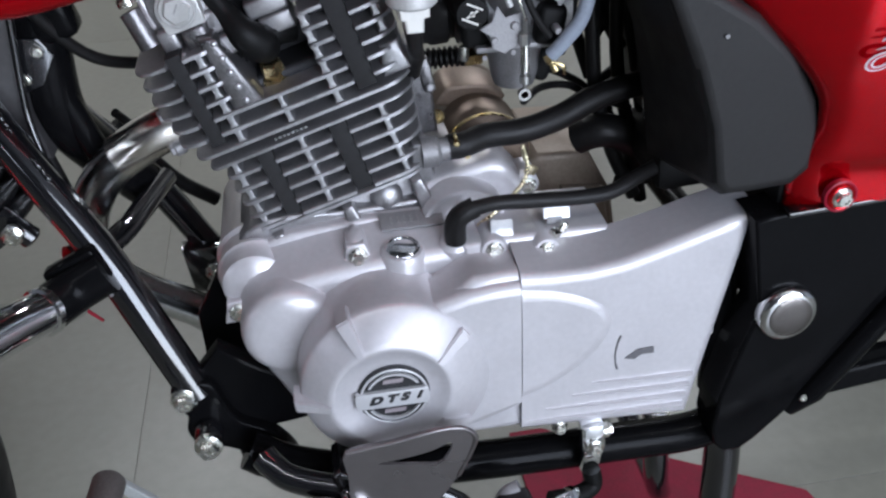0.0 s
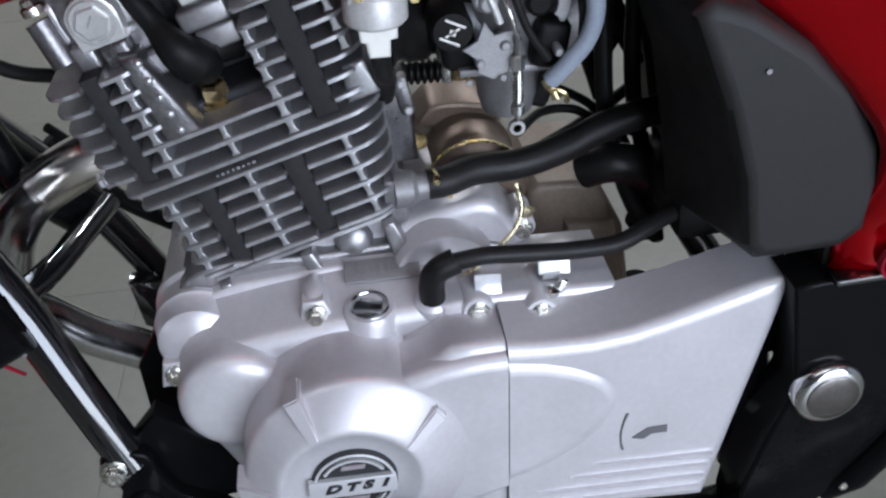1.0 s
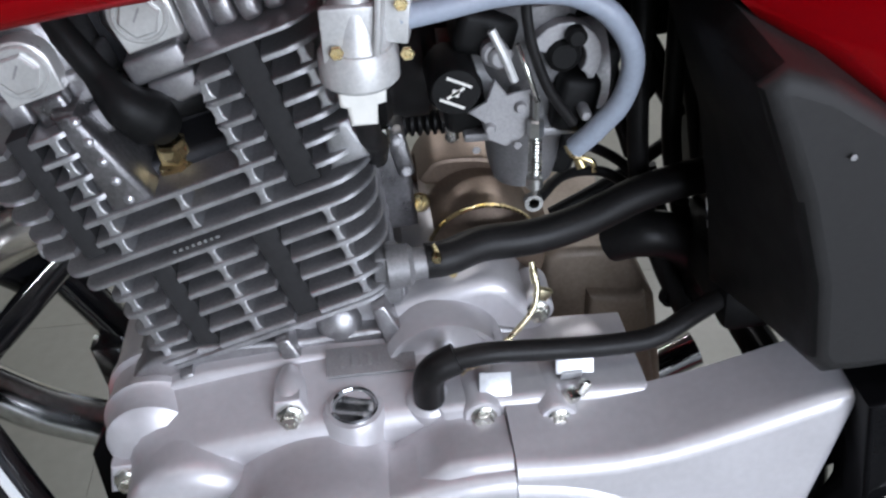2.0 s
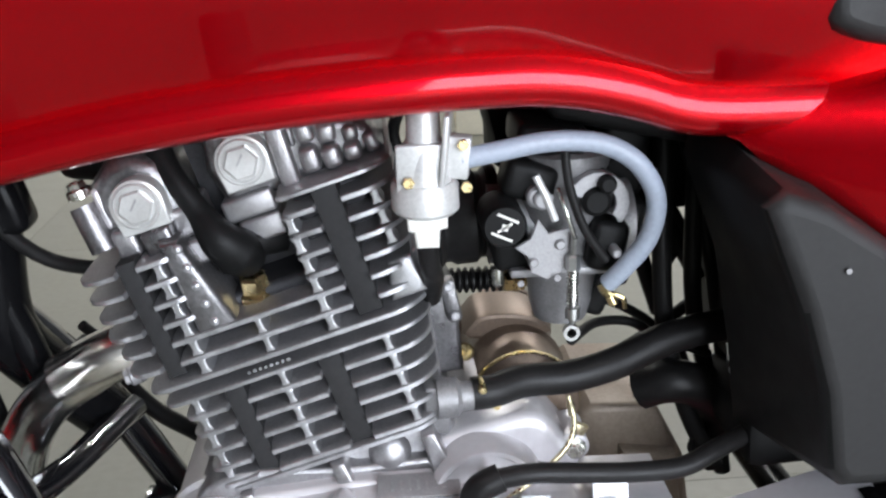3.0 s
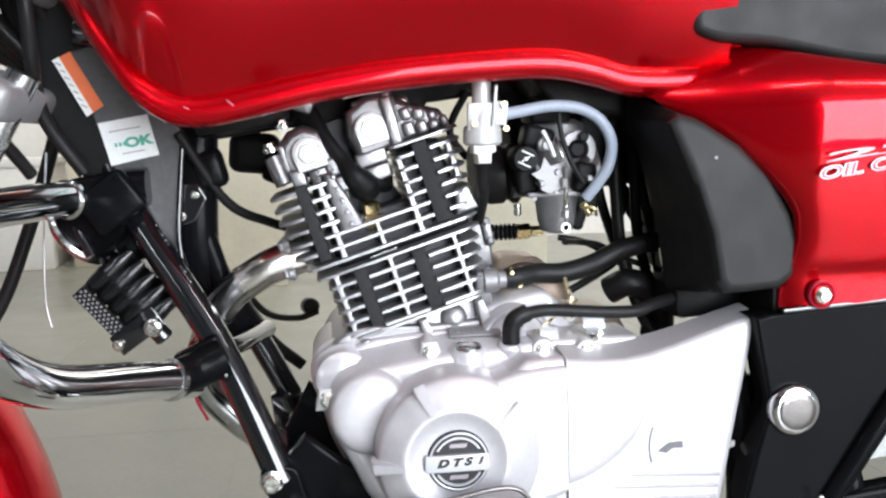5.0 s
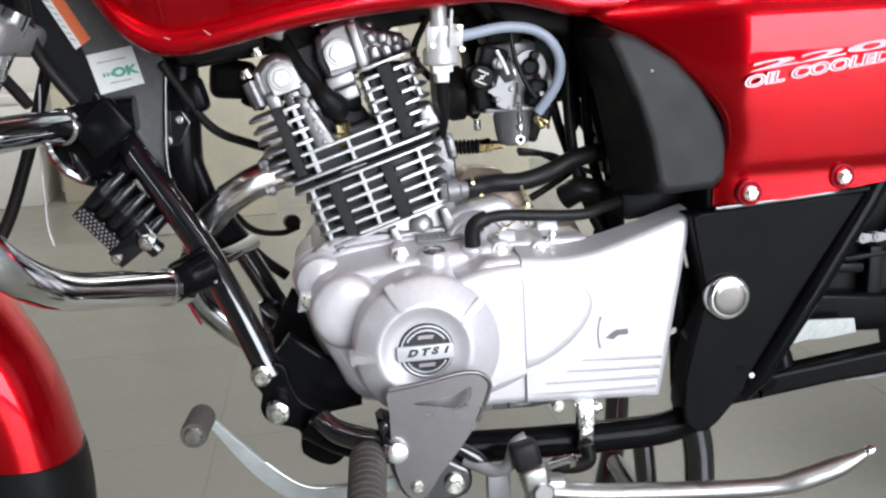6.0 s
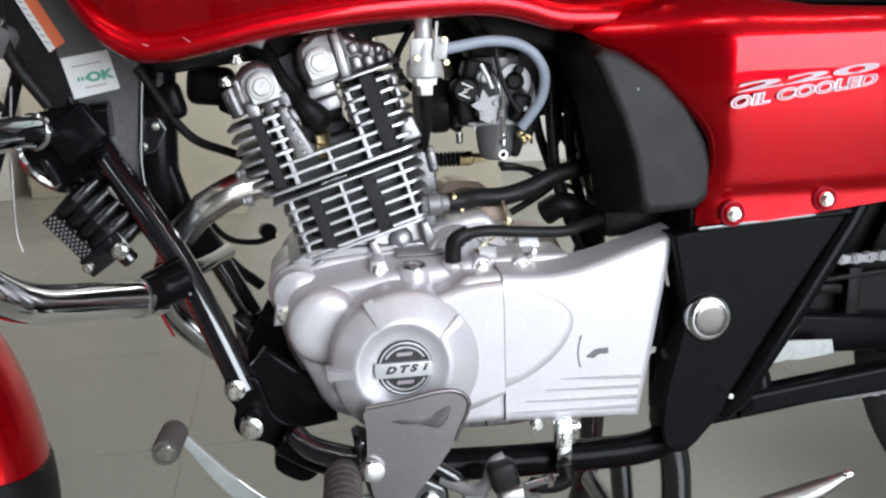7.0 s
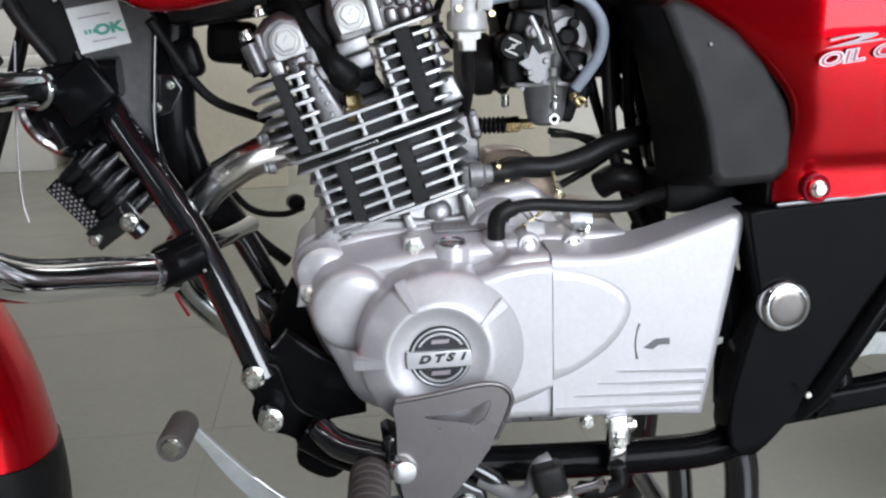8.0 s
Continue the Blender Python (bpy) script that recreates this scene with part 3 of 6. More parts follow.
lathe(bm, (0.078, -0.062, 0.4575), (0, -0.9, 0.4), [(0, 0.0055), (0.01, 0.0055), (0.012, 0.004), (0.018, 0.004)], 16)
part("rod_pivot", bm, M_CHROME, crankcase)
for p in ((0.051, -0.034, 0.474), (0.135, -0.046, 0.463)):
    bm = B()
    lathe(bm, p, (0, -1, 0), [(-0.03, 0.011), (-0.002, 0.010), (-0.001, 0.008)], 20)
    part("bolt_boss", bm, M_CAST, crankcase)
    bolt(crankcase, p, 0.0055)
bm = B()
prism(bm, [(0.157, 0.30), (0.157, 0.440), (0.165, 0.447), (0.212, 0.445), (0.235, 0.40), (0.25, 0.30)], 0.035, 0.14, 0.006)
prism(bm, [(0.185, 0.33), (0.185, 0.415), (0.225, 0.41), (0.238, 0.33)], 0.025, 0.05, 0.006)
part("gearbox_rear", bm, M_TAN, crankcase, "tan rear of the gearbox")
bm = B()
lathe(bm, (0.112, 0.130, 0.469), (0, -1, 0), [(0.0, 0.030), (0.004, 0.0385), (0.012, 0.0385), (0.016, 0.034), (0.07, 0.0345), (0.073, 0.0362), (0.078, 0.0362), (0.081, 0.0345), (0.118, 0.0345), (0.120, 0.037), (0.126, 0.037), (0.129, 0.033), (0.132, 0.025), (0.133, 0.0)], 40)
starter = part("starter_motor", bm, M_BRONZE, bike, "brown lacquered starter motor")
bm = B()
lathe(bm, (0.112, 0.130, 0.469), (0, -1, 0), [(0.1205, 0.0369), (0.1215, 0.0377), (0.1245, 0.0377), (0.1255, 0.0369)], 40)
part("starter_band", bm, M_GOLD, starter)
# brown block added to fill the gap above the starter
bm = B()
prism(bm, rounded([(0.080, 0.495), (0.082, 0.507), (0.092, 0.513), (0.118, 0.512), (0.132, 0.506), (0.136, 0.495)], 3), 0.055, 0.10, 0.003, 2)
part("starter_filler", bm, M_BRONZE, starter)
for p in ((0.074, 0.030, 0.498), (0.066, 0.026, 0.500)):
    bolt(starter, p, 0.0045, (-0.3, -0.8, 0.5), M_GOLD, name="nut")
bm = B()
prism(bm, [(0.046, 0.490), (0.044, 0.560), (0.058, 0.566), (0.068, 0.545), (0.072, 0.492)], 0.012, 0.06, 0.004)
block(bm, (0.064, 0.012, 0.545), (0.010, 0.014, 0.030), (0, -12, 0), 0.003)
part("starter_bracket", bm, M_TOWER, starter, "grey cast bracket with small nuts")
for p in ((0.062, 0.004, 0.556), (0.066, 0.004, 0.536)):
    bolt(starter, p, 0.0024, (0.2, -0.9, 0.3), M_ZINC, name="nut")

# -- cylinder and head, with their fins --
Y_F, Y_R = -0.052, 0.095


NOTCH = 0.013


def fin_outline(u0, u1, y0, y1, r_left, r_right, notches):
    """A fin's plan: rounded corners, and slots cut into its front edge."""
    pts = []
    for cx, cy, a0, r in ((u0, y0, 180, r_left), (u1, y0, 270, r_right), (u1, y1, 0, r_right), (u0, y1, 90, r_left)):
        ox = cx + r if cx == u0 else cx - r
        oy = cy + r if cy == y0 else cy - r
        for k in range(7):
            a = radians(a0 + 15 * k)
            pts.append((ox + r * math.cos(a), oy + r * math.sin(a)))
        if cx == u0 and cy == y0:
            for na, nb in notches:
                if na > u0 + r_left * 0.6 and nb < u1 - r_right * 0.6:
                    na, nb = max(na, u0 + r_left + 0.0005), min(nb, u1 - r_right - 0.0005)
                    pts += [(na, y0), (na + 0.0015, y0 + NOTCH), (nb - 0.0015, y0 + NOTCH), (nb, y0)]
    return pts


def fin(parent, u0, u1, v, thick=0.0035, r_left=0.010, r_right=0.022, y0=Y_F, name="fin", notches=()):
    """A thin fin across the cylinder, grey on its faces, with a bright machined rim."""
    bm = B()
    out = fin_outline(u0, u1, y0, Y_R, r_left, r_right, notches)
    rows = []
    cu, cy = (u0 + u1) / 2, (y0 + Y_R) / 2
    for dv, inset in ((-thick / 2, 0.0006), (-thick / 2 + 0.0005, 0.0), (thick / 2 - 0.0005, 0.0), (thick / 2, 0.0006)):
        ring = []
        for u, y in out:
            k = 1 - inset / 0.05
            x, z = uv(cu + (u - cu) * k, v + dv)
            ring.append(bm.verts.new((x, cy + (y - cy) * k, z)))
        rows.append(ring)
    n = len(out)
    for a, b in zip(rows, rows[1:]):
        for i in range(n):
            f = bm.faces.new((a[i], a[(i + 1) % n], b[(i + 1) % n], b[i]))
            if out[i][1] < y0 + 0.006 or out[(i + 1) % n][1] < y0 + 0.006 or (u0 + 0.025 < out[i][0] and out[i][1] < y0 + NOTCH - 0.001):
                f.material_index = 1
    bm.faces.new(rows[0][::-1])
    bm.faces.new(rows[-1])
    return part(name, bm, [M_FIN, M_EDGE], parent)


LOW_SLOTS = ((0.0765, 0.0905), (0.1360, 0.1515))
HIGH_SLOTS = ((0.0505, 0.0635), (0.1690, 0.1855))


def web(parent, u, v0, v1, width, y0):
    """A small cast post between two fins, waisted in the middle."""
    bm = B()
    w, vm = width / 2, (v0 + v1) / 2
    prism(bm, uvs((u - w * 1.35, v0), (u - w * 0.85, vm - 0.002), (u - w * 0.85, vm + 0.002), (u - w * 1.35, v1), (u + w * 1.35, v1), (u + w * 0.85, vm + 0.002), (u + w * 0.85, vm - 0.002), (u + w * 1.35, v0)), y0, y0 + 0.02, 0.0011, 3)
    return part("fin_web", bm, M_EDGE, parent)


def upright(parent, u, v0, v1, name, material, width, y0, depth=0.02, bevel=0.0006):
    bm = B()
    prism(bm, uvs((u - width / 2, v0), (u - width / 2, v1), (u + width / 2, v1), (u + width / 2, v0)), y0, y0 + depth, bevel, 2)
    return part(name, bm, material, parent)


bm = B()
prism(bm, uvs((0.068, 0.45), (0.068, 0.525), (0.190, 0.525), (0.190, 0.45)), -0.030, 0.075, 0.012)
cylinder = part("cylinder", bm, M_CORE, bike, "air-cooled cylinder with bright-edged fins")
for k in range(5):
    fin(cylinder, 0.050, 0.2065 - 0.002 * k, 0.5085 - 0.0125 * k, notches=LOW_SLOTS)
fin(cylinder, 0.055, 0.197, 0.4545, 0.0035, 0.010, 0.022)
fin(cylinder, 0.042, 0.210, 0.5205, 0.0030, 0.010, 0.024, name="gasket_flange")
for v in [0.5145 - 0.0125 * k for k in range(5)]:
    for u in (0.1145, 0.180):
        web(cylinder, u, v - 0.0048, v + 0.0048, 0.0048, Y_F + 0.0014)
    web(cylinder, 0.060, v - 0.0048, v + 0.0048, 0.0055, Y_F + 0.003)
for u, v0, v1 in ((0.0835, 0.457, 0.518), (0.1435, 0.457, 0.518)):
    upright(cylinder, u, v0, v1, "rubber_damper", M_DAMPER, 0.0125 if u < 0.1 else 0.014, Y_F + 0.0055, 0.03, 0.001)

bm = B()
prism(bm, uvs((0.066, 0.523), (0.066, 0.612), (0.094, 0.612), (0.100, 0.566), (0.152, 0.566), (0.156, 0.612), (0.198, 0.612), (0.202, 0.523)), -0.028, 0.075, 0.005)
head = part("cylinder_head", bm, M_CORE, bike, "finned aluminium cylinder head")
fin(head, 0.036, 0.2125, 0.5315, 0.0034, 0.014, 0.024)
for k in range(2):
    fin(head, 0.028, 0.2135, 0.5445 + 0.0125 * k, 0.0035, 0.019, 0.024, notches=HIGH_SLOTS)
for k in range(4):
    fin(head, 0.025, 0.086, 0.5690 + 0.0125 * k, 0.0035, 0.0215, 0.009, notches=HIGH_SLOTS[:1])
    fin(head, 0.1515, 0.2145 + 0.001 * k, 0.5690 + 0.0125 * k, 0.0035, 0.004, 0.020, notches=HIGH_SLOTS[1:])
fin(head, 0.1505, 0.219, 0.6175, 0.0028, 0.004, 0.020)
for v in [0.5335 + 0.0125 * k for k in range(6)]:
    web(head, 0.0745, v, v + 0.0105, 0.0056, Y_F + 0.0014)
    web(head, 0.1535, v, v + 0.0105, 0.0056, Y_F + 0.0014)
    if v > 0.565:
        web(head, 0.2035, v, v + 0.0105, 0.0056, Y_F + 0.004)
    if v < 0.55:
        web(head, 0.1145, v, v + 0.0105, 0.0046, Y_F + 0.0014)
for u, v0, v1, w in ((0.0570, 0.536, 0.611, 0.0115), (0.1772, 0.535, 0.615, 0.015)):
    upright(head, u, v0, v1, "rubber_damper", M_DAMPER, w, Y_F + 0.0055, 0.03, 0.001)
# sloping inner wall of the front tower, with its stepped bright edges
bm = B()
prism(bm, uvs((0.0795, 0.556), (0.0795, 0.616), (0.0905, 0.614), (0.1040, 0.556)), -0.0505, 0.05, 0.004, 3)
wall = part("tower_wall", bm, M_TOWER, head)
for k in range(5):
    bm = B()
    x, z = uv(0.0915 - 0.0006 * k, 0.5625 + 0.0118 * k)
    lathe(bm, (x, -0.0495, z), (0.1, -1, 0.25), [(-0.002, 0.0030), (0.0012, 0.0027), (0.0022, 0.0016), (0.0024, 0.0)], 14)
    part("cast_step", bm, M_EDGE, wall)
# cast mark on the gasket flange, unreadable
for k in range(8):
    bm = B()
    x, z = uv(0.098 + 0.0035 * k, 0.5262)
    block(bm, (x, Y_F - 0.0002, z), (0.0015 + 0.0006 * (k % 3 == 1), 0.0012, 0.0016), (0, -17, 0))
    part("cast_mark", bm, M_EDGE, cylinder)
# right-hand bright lug at the gasket
bm = B()
prism(bm, uvs((0.190, 0.536), (0.196, 0.560), (0.211, 0.562), (0.214, 0.536)), -0.047, 0.0, 0.004)
part("stud_lug", bm, M_EDGE, head)

# -- rocker towers --
def lean_block(bm, u, v, y, size, bevel=0.002, turn=0.0):
    """A cast block that leans with the cylinder; y is its front face."""
    x, z = uv(u, v)
    block(bm, (x, y + size[1] / 2, z), size, (0, -17 + turn, 0), bevel, 3)


# bodies take the shaded copy, most steps the lighter raw casting
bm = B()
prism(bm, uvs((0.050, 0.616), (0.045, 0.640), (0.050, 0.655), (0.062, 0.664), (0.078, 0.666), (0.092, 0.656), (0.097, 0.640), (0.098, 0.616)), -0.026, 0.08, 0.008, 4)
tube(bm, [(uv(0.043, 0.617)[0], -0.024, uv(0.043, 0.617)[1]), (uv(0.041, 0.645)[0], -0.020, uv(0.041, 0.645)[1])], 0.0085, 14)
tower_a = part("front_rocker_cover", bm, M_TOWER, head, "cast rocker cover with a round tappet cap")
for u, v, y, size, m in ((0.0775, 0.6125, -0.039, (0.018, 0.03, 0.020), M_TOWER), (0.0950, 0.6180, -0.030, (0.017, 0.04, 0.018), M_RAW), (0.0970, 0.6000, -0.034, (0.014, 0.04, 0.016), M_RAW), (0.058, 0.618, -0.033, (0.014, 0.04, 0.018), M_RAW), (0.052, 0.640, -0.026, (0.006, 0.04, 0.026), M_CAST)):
    bm = B()
    lean_block(bm, u, v, y, size, 0.003)
    part("cast_step", bm, m, tower_a)
bm = B()
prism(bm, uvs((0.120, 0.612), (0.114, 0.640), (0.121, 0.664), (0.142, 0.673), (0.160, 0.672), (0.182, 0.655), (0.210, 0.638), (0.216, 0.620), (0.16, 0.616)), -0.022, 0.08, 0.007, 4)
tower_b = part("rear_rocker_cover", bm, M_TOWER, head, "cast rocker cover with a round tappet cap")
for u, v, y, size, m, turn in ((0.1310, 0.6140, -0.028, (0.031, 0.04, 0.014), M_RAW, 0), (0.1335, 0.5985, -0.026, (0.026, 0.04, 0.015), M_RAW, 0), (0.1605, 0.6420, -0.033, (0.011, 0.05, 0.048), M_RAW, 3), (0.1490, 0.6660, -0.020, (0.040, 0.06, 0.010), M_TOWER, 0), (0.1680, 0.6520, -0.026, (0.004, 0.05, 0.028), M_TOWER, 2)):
    bm = B()
    lean_block(bm, u, v, y, size, 0.0025, turn)
    part("cast_step", bm, m, tower_b)
for u, v, y, size, turn in ((0.1745, 0.6290, -0.034, (0.011, 0.04, 0.015), 4), (0.1870, 0.6270, -0.037, (0.0105, 0.04, 0.013), -3), (0.1990, 0.6255, -0.034, (0.010, 0.04, 0.010), 6), (0.1760, 0.6440, -0.029, (0.010, 0.04, 0.013), -5), (0.1880, 0.6400, -0.031, (0.011, 0.04, 0.012), 8), (0.2005, 0.6345, -0.027, (0.009, 0.04, 0.010), 0), (0.2100, 0.6260, -0.028, (0.008, 0.04, 0.012), -6), (0.1780, 0.6560, -0.018, (0.012, 0.04, 0.010), 10)):
    bm = B()
    lean_block(bm, u, v, y, size, 0.0032, turn)
    part("cast_lump", bm, M_RAW, tower_b)
for tower, (u, v), y in ((tower_a, (0.0748, 0.638), -0.035), (tower_b, (0.1387, 0.6416), -0.032)):
    x, z = uv(u, v)
    bm = B()
    arch = [(u + 0.0155 * math.cos(a), v + 0.0155 * math.sin(a)) for a in [radians(15 * k) for k in range(13)]]
    prism(bm, uvs(*arch, (u - 0.0142, v - 0.0155), (u + 0.0142, v - 0.0155)), y - 0.0035, y + 0.014, 0.0012, 2)
    cap = part("tappet_flange", bm, M_FLANGE, tower)
    bm = B()
    o = Vector((x, y - 0.0030, z))
    lathe(bm, o, (0, -1, 0), [(0.0, 0.0134), (0.0016, 0.0134), (0.0024, 0.0126), (0.0024, 0.0116), (0.0016, 0.0110), (0.0016, 0.0)], 40)
    rings = [[bm.verts.new(o + Vector((r * math.cos(a), -d, r * math.sin(a)))) for a in [math.pi / 3 * k + 0.25 for k in range(6)]] for d, r in ((0.001, 0.0102), (0.0042, 0.0102), (0.0050, 0.0092))]
    for a, b in zip(rings, rings[1:]):
        for q in range(6):
            bm.faces.new((a[q], a[(q + 1) % 6], b[(q + 1) % 6], b[q]))
    bm.faces.new(rings[-1])
    c = part("tappet_cap", bm, M_FLANGE, tower, "silver tappet cap with a slot")
    bm = B()
    block(bm, (x - 0.0005, y - 0.0081, z + 0.002), (0.0011, 0.0008, 0.0075), (0, 28, 0))
    part("cap_slot", bm, M_FIN, c)
for (u, v), y in (((0.042, 0.654), -0.02), ((0.060, 0.672), 0.0), ((0.128, 0.680), 0.0)):
    x, z = uv(u, v)
    bolt(tower_a if u < 0.1 else tower_b, (x, y, z), 0.0055, (-0.29, 0, 0.956))
# spark plug with its black cap and lead
bm = B()
x0, z0 = -0.054, 0.571
lathe(bm, (x0 - 0.001, -0.022, z0 - 0.004), (-0.1, -0.15, 0.95), [(-0.010, 0.0115), (0.004, 0.0115), (0.0055, 0.0090), (0.014, 0.0090), (0.016, 0.007)], 6)
part("spark_plug", bm, M_GOLD, head, "spark plug with brassy hexagon")
bm = B()
tube(bm, [(-0.057, -0.022, 0.590), (-0.063, -0.029, 0.599), (-0.072, -0.034, 0.609), (-0.083, -0.028, 0.624), (-0.098, -0.020, 0.646), (-0.112, -0.004, 0.668), (-0.13, 0.02, 0.69)], 0.009, 16, 6, [0.0105, 0.0150, 0.0120, 0.0075, 0.0070, 0.0100, 0.0110])
tube(bm, [(-0.071, -0.0445, 0.606), (-0.071, -0.028, 0.606)], 0.0060, 16, curve=False)
tube(bm, [(-0.038, -0.010, 0.602), (-0.062, -0.022, 0.602)], 0.0105, 14, curve=False)
part("plug_cap", bm, M_DARK, head, "black rubber spark plug cap and lead")
# dark plate between the towers paints the shade of the recess
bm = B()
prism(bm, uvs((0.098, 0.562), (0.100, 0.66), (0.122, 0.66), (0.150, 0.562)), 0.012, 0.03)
part("recess_shade", bm, M_CORE, head)

# -- exhaust --
bm = B()
tube(bm, [(-0.120, 0.012, 0.531), (-0.158, 0.006, 0.520), (-0.187, 0.008, 0.5035)], 0.0182, 24, 8)
exhaust = part("exhaust_pipe", bm, M_HEADER, bike, "chromed exhaust pipe curving down from the head")
bm = B()
tube(bm, [(-0.182, 0.006, 0.5065), (-0.201, 0.010, 0.490), (-0.215, 0.012, 0.471), (-0.226, 0.014, 0.447), (-0.234, 0.022, 0.408), (-0.222, 0.034, 0.380), (-0.198, 0.04, 0.352), (-0.165, 0.05, 0.322), (-0.12, 0.06, 0.283), (0.0, 0.09, 0.238), (0.25, 0.12, 0.225)], 0.0168, 24, 8)
part("down_pipe", bm, M_PIPE, exhaust, "dark heat-dulled steel down pipe")
bm = B()
tube(bm, [(-0.10, 0.015, 0.534), (-0.134, 0.012, 0.527)], 0.0160, 24, curve=False)
block(bm, (-0.139, 0.006, 0.5275), (0.008, 0.026, 0.044), (0, -10, 0), 0.003)
part("exhaust_flange", bm, M_TOWER, exhaust)
for p in ((-0.144, -0.008, 0.542), (-0.140, -0.008, 0.513)):
    bolt(exhaust, p, 0.0048, (-0.9, -0.3, -0.2), M_ZINC)

# -- secondary air valve and hoses --
bm = B()
lathe(bm, (0.045, -0.085, 0.619), (0, -0.05, 1), [(0.018, 0.0148), (0.023, 0.0158), (0.032, 0.0158), (0.036, 0.013), (0.052, 0.012), (0.056, 0.009), (0.075, 0.0085)], 32)
valve = part("air_valve", bm, M_VALVE, bike, "grey die-cast secondary air valve")
for c, size, turn in (((0.042, -0.096, 0.661), (0.024, 0.005, 0.026), (6, 0, 0)), ((0.0555, -0.094, 0.668), (0.003, 0.018, 0.044), (6, 6, -10)), ((0.063, -0.085, 0.664), (0.012, 0.012, 0.022), (0, 6, -10))):
    bm = B()
    block(bm, c, size, turn, 0.0013)
    part("valve_plate", bm, M_VALVE, valve)
bm = B()
prism(bm, [(0.034, 0.640), (0.035, 0.628), (0.038, 0.627), (0.039, 0.6185), (0.051, 0.6185), (0.0515, 0.628), (0.0555, 0.629), (0.056, 0.640)], -0.098, -0.074, 0.002)
part("valve_outlet", bm, M_WHITE, valve, "white plastic valve outlet")
for p in ((0.036, -0.099, 0.655), (0.066, -0.093, 0.650), (0.0645, -0.093, 0.672)):
    bolt(valve, p, 0.0032, material=M_GOLD, name="screw", flange=False)
bm = B()
tube(bm, [(0.045, -0.085, 0.625), (0.047, -0.07, 0.60), (0.05, -0.05, 0.585), (0.05, -0.02, 0.56)], 0.006, 12)
part("valve_stem_hose", bm, M_RUBBER, valve)
bm = B()
tube(bm, [(0.064, -0.086, 0.6625), (0.082, -0.086, 0.6655), (0.105, -0.085, 0.669), (0.125, -0.084, 0.669), (0.143, -0.083, 0.665), (0.159, -0.083, 0.654), (0.169, -0.082, 0.635), (0.167, -0.078, 0.612), (0.157, -0.072, 0.594), (0.148, -0.066, 0.581)], 0.0055, 16)
part("breather_hose", bm, M_HOSE, bike, "blue-grey vinyl hose looping over the carburettor")
bm = B()
tube(bm, [(0.072, -0.040, 0.5025), (0.085, -0.039, 0.503), (0.105, -0.032, 0.505), (0.135, -0.028, 0.504), (0.166, -0.026, 0.511), (0.197, -0.024, 0.524), (0.235, -0.02, 0.530), (0.27, -0.015, 0.525)], 0.0104, 18)
part("crankcase_hose", bm, M_RUBBER, bike, "thick black rubber hose behind the cylinder")
bm = B()
lathe(bm, (0.050, -0.041, 0.501), (1, 0.03, 0.04), [(0, 0.0125), (0.012, 0.0125), (0.015, 0.0095), (0.026, 0.0088)], 20)
block(bm, (0.050, -0.036, 0.494), (0.016, 0.02, 0.034), (0, 0, 0), 0.004, 2)
part("hose_spigot", bm, M_CARB, bike, "grey cast spigot for the thick hose")
bm = B()
tube(bm, [(0.076, -0.043, 0.515), (0.080, -0.046, 0.508), (0.0865, -0.043, 0.496)], 0.0014, 8)
lathe(bm, (0.0775, -0.046, 0.5095), (0, -1, 0), [(0, 0.0028), (0.004, 0.0028), (0.005, 0.002)], 12)
lathe(bm, (0.0865, -0.043, 0.4955), (0, -1, 0), [(0, 0.0022), (0.003, 0.0022)], 12)
part("hose_clip", bm, M_GOLD, bike, "wire hose clip")
bm = B()
tube(bm, [(0.066, -0.096, 0.450), (0.066, -0.097, 0.464), (0.070, -0.098, 0.473), (0.082, -0.097, 0.4785)], 0.0085, 16, 6)
tube(bm, [(0.078, -0.097, 0.477), (0.10, -0.097, 0.4795), (0.13, -0.096, 0.477), (0.16, -0.094, 0.474), (0.19, -0.09, 0.473), (0.215, -0.08, 0.478), (0.25, -0.06, 0.48)], 0.0060, 14, 6)
part("elbow_hose", bm, M_RUBBER, bike, "black rubber elbow hose along the crankcase")
bm = B()
lathe(bm, (0.066, -0.092, 0.444), (0, -0.3, 1), [(-0.006, 0.0125), (0.004, 0.0125), (0.007, 0.010), (0.009, 0.0)], 24)
part("hose_collar", bm, M_CAST, cover)

# -- carburettor --
bm = B()
lathe(bm, (0.128, -0.03, 0.615), (0, -0.03, 1), [(-0.070, 0.009), (-0.067, 0.016), (-0.056, 0.0190), (-0.036, 0.0215), (-0.030, 0.026), (-0.026, 0.026), (-0.022, 0.022), (-0.005, 0.022), (0.0, 0.024), (0.026, 0.025), (0.030, 0.027), (0.038, 0.027), (0.042, 0.020), (0.044, 0.0)], 32)
block(bm, (0.125, -0.035, 0.585), (0.062, 0.040, 0.005), (0, 0, 0), 0.0015)
tube(bm, [(0.085, -0.02, 0.605), (0.17, -0.02, 0.605)], 0.024, 24, curve=False)
carb = part("carburettor", bm, M_CARB, bike, "grey cast carburettor with a plated linkage")
for c, size, turn in (((0.105, -0.045, 0.640), (0.030, 0.030, 0.022), (0, 15, 0)), ((0.150, -0.045, 0.600), (0.022, 0.03, 0.03), (0, 10, 0)), ((0.118, -0.03, 0.662), (0.04, 0.05, 0.018), (0, 5, 0)), ((0.095, -0.035, 0.600), (0.022, 0.03, 0.030), (0, -8, 0))):
    bm = B()
    block(bm, c, size, turn, 0.005, 3)
    part("carb_mechanism", bm, M_DARK, carb)
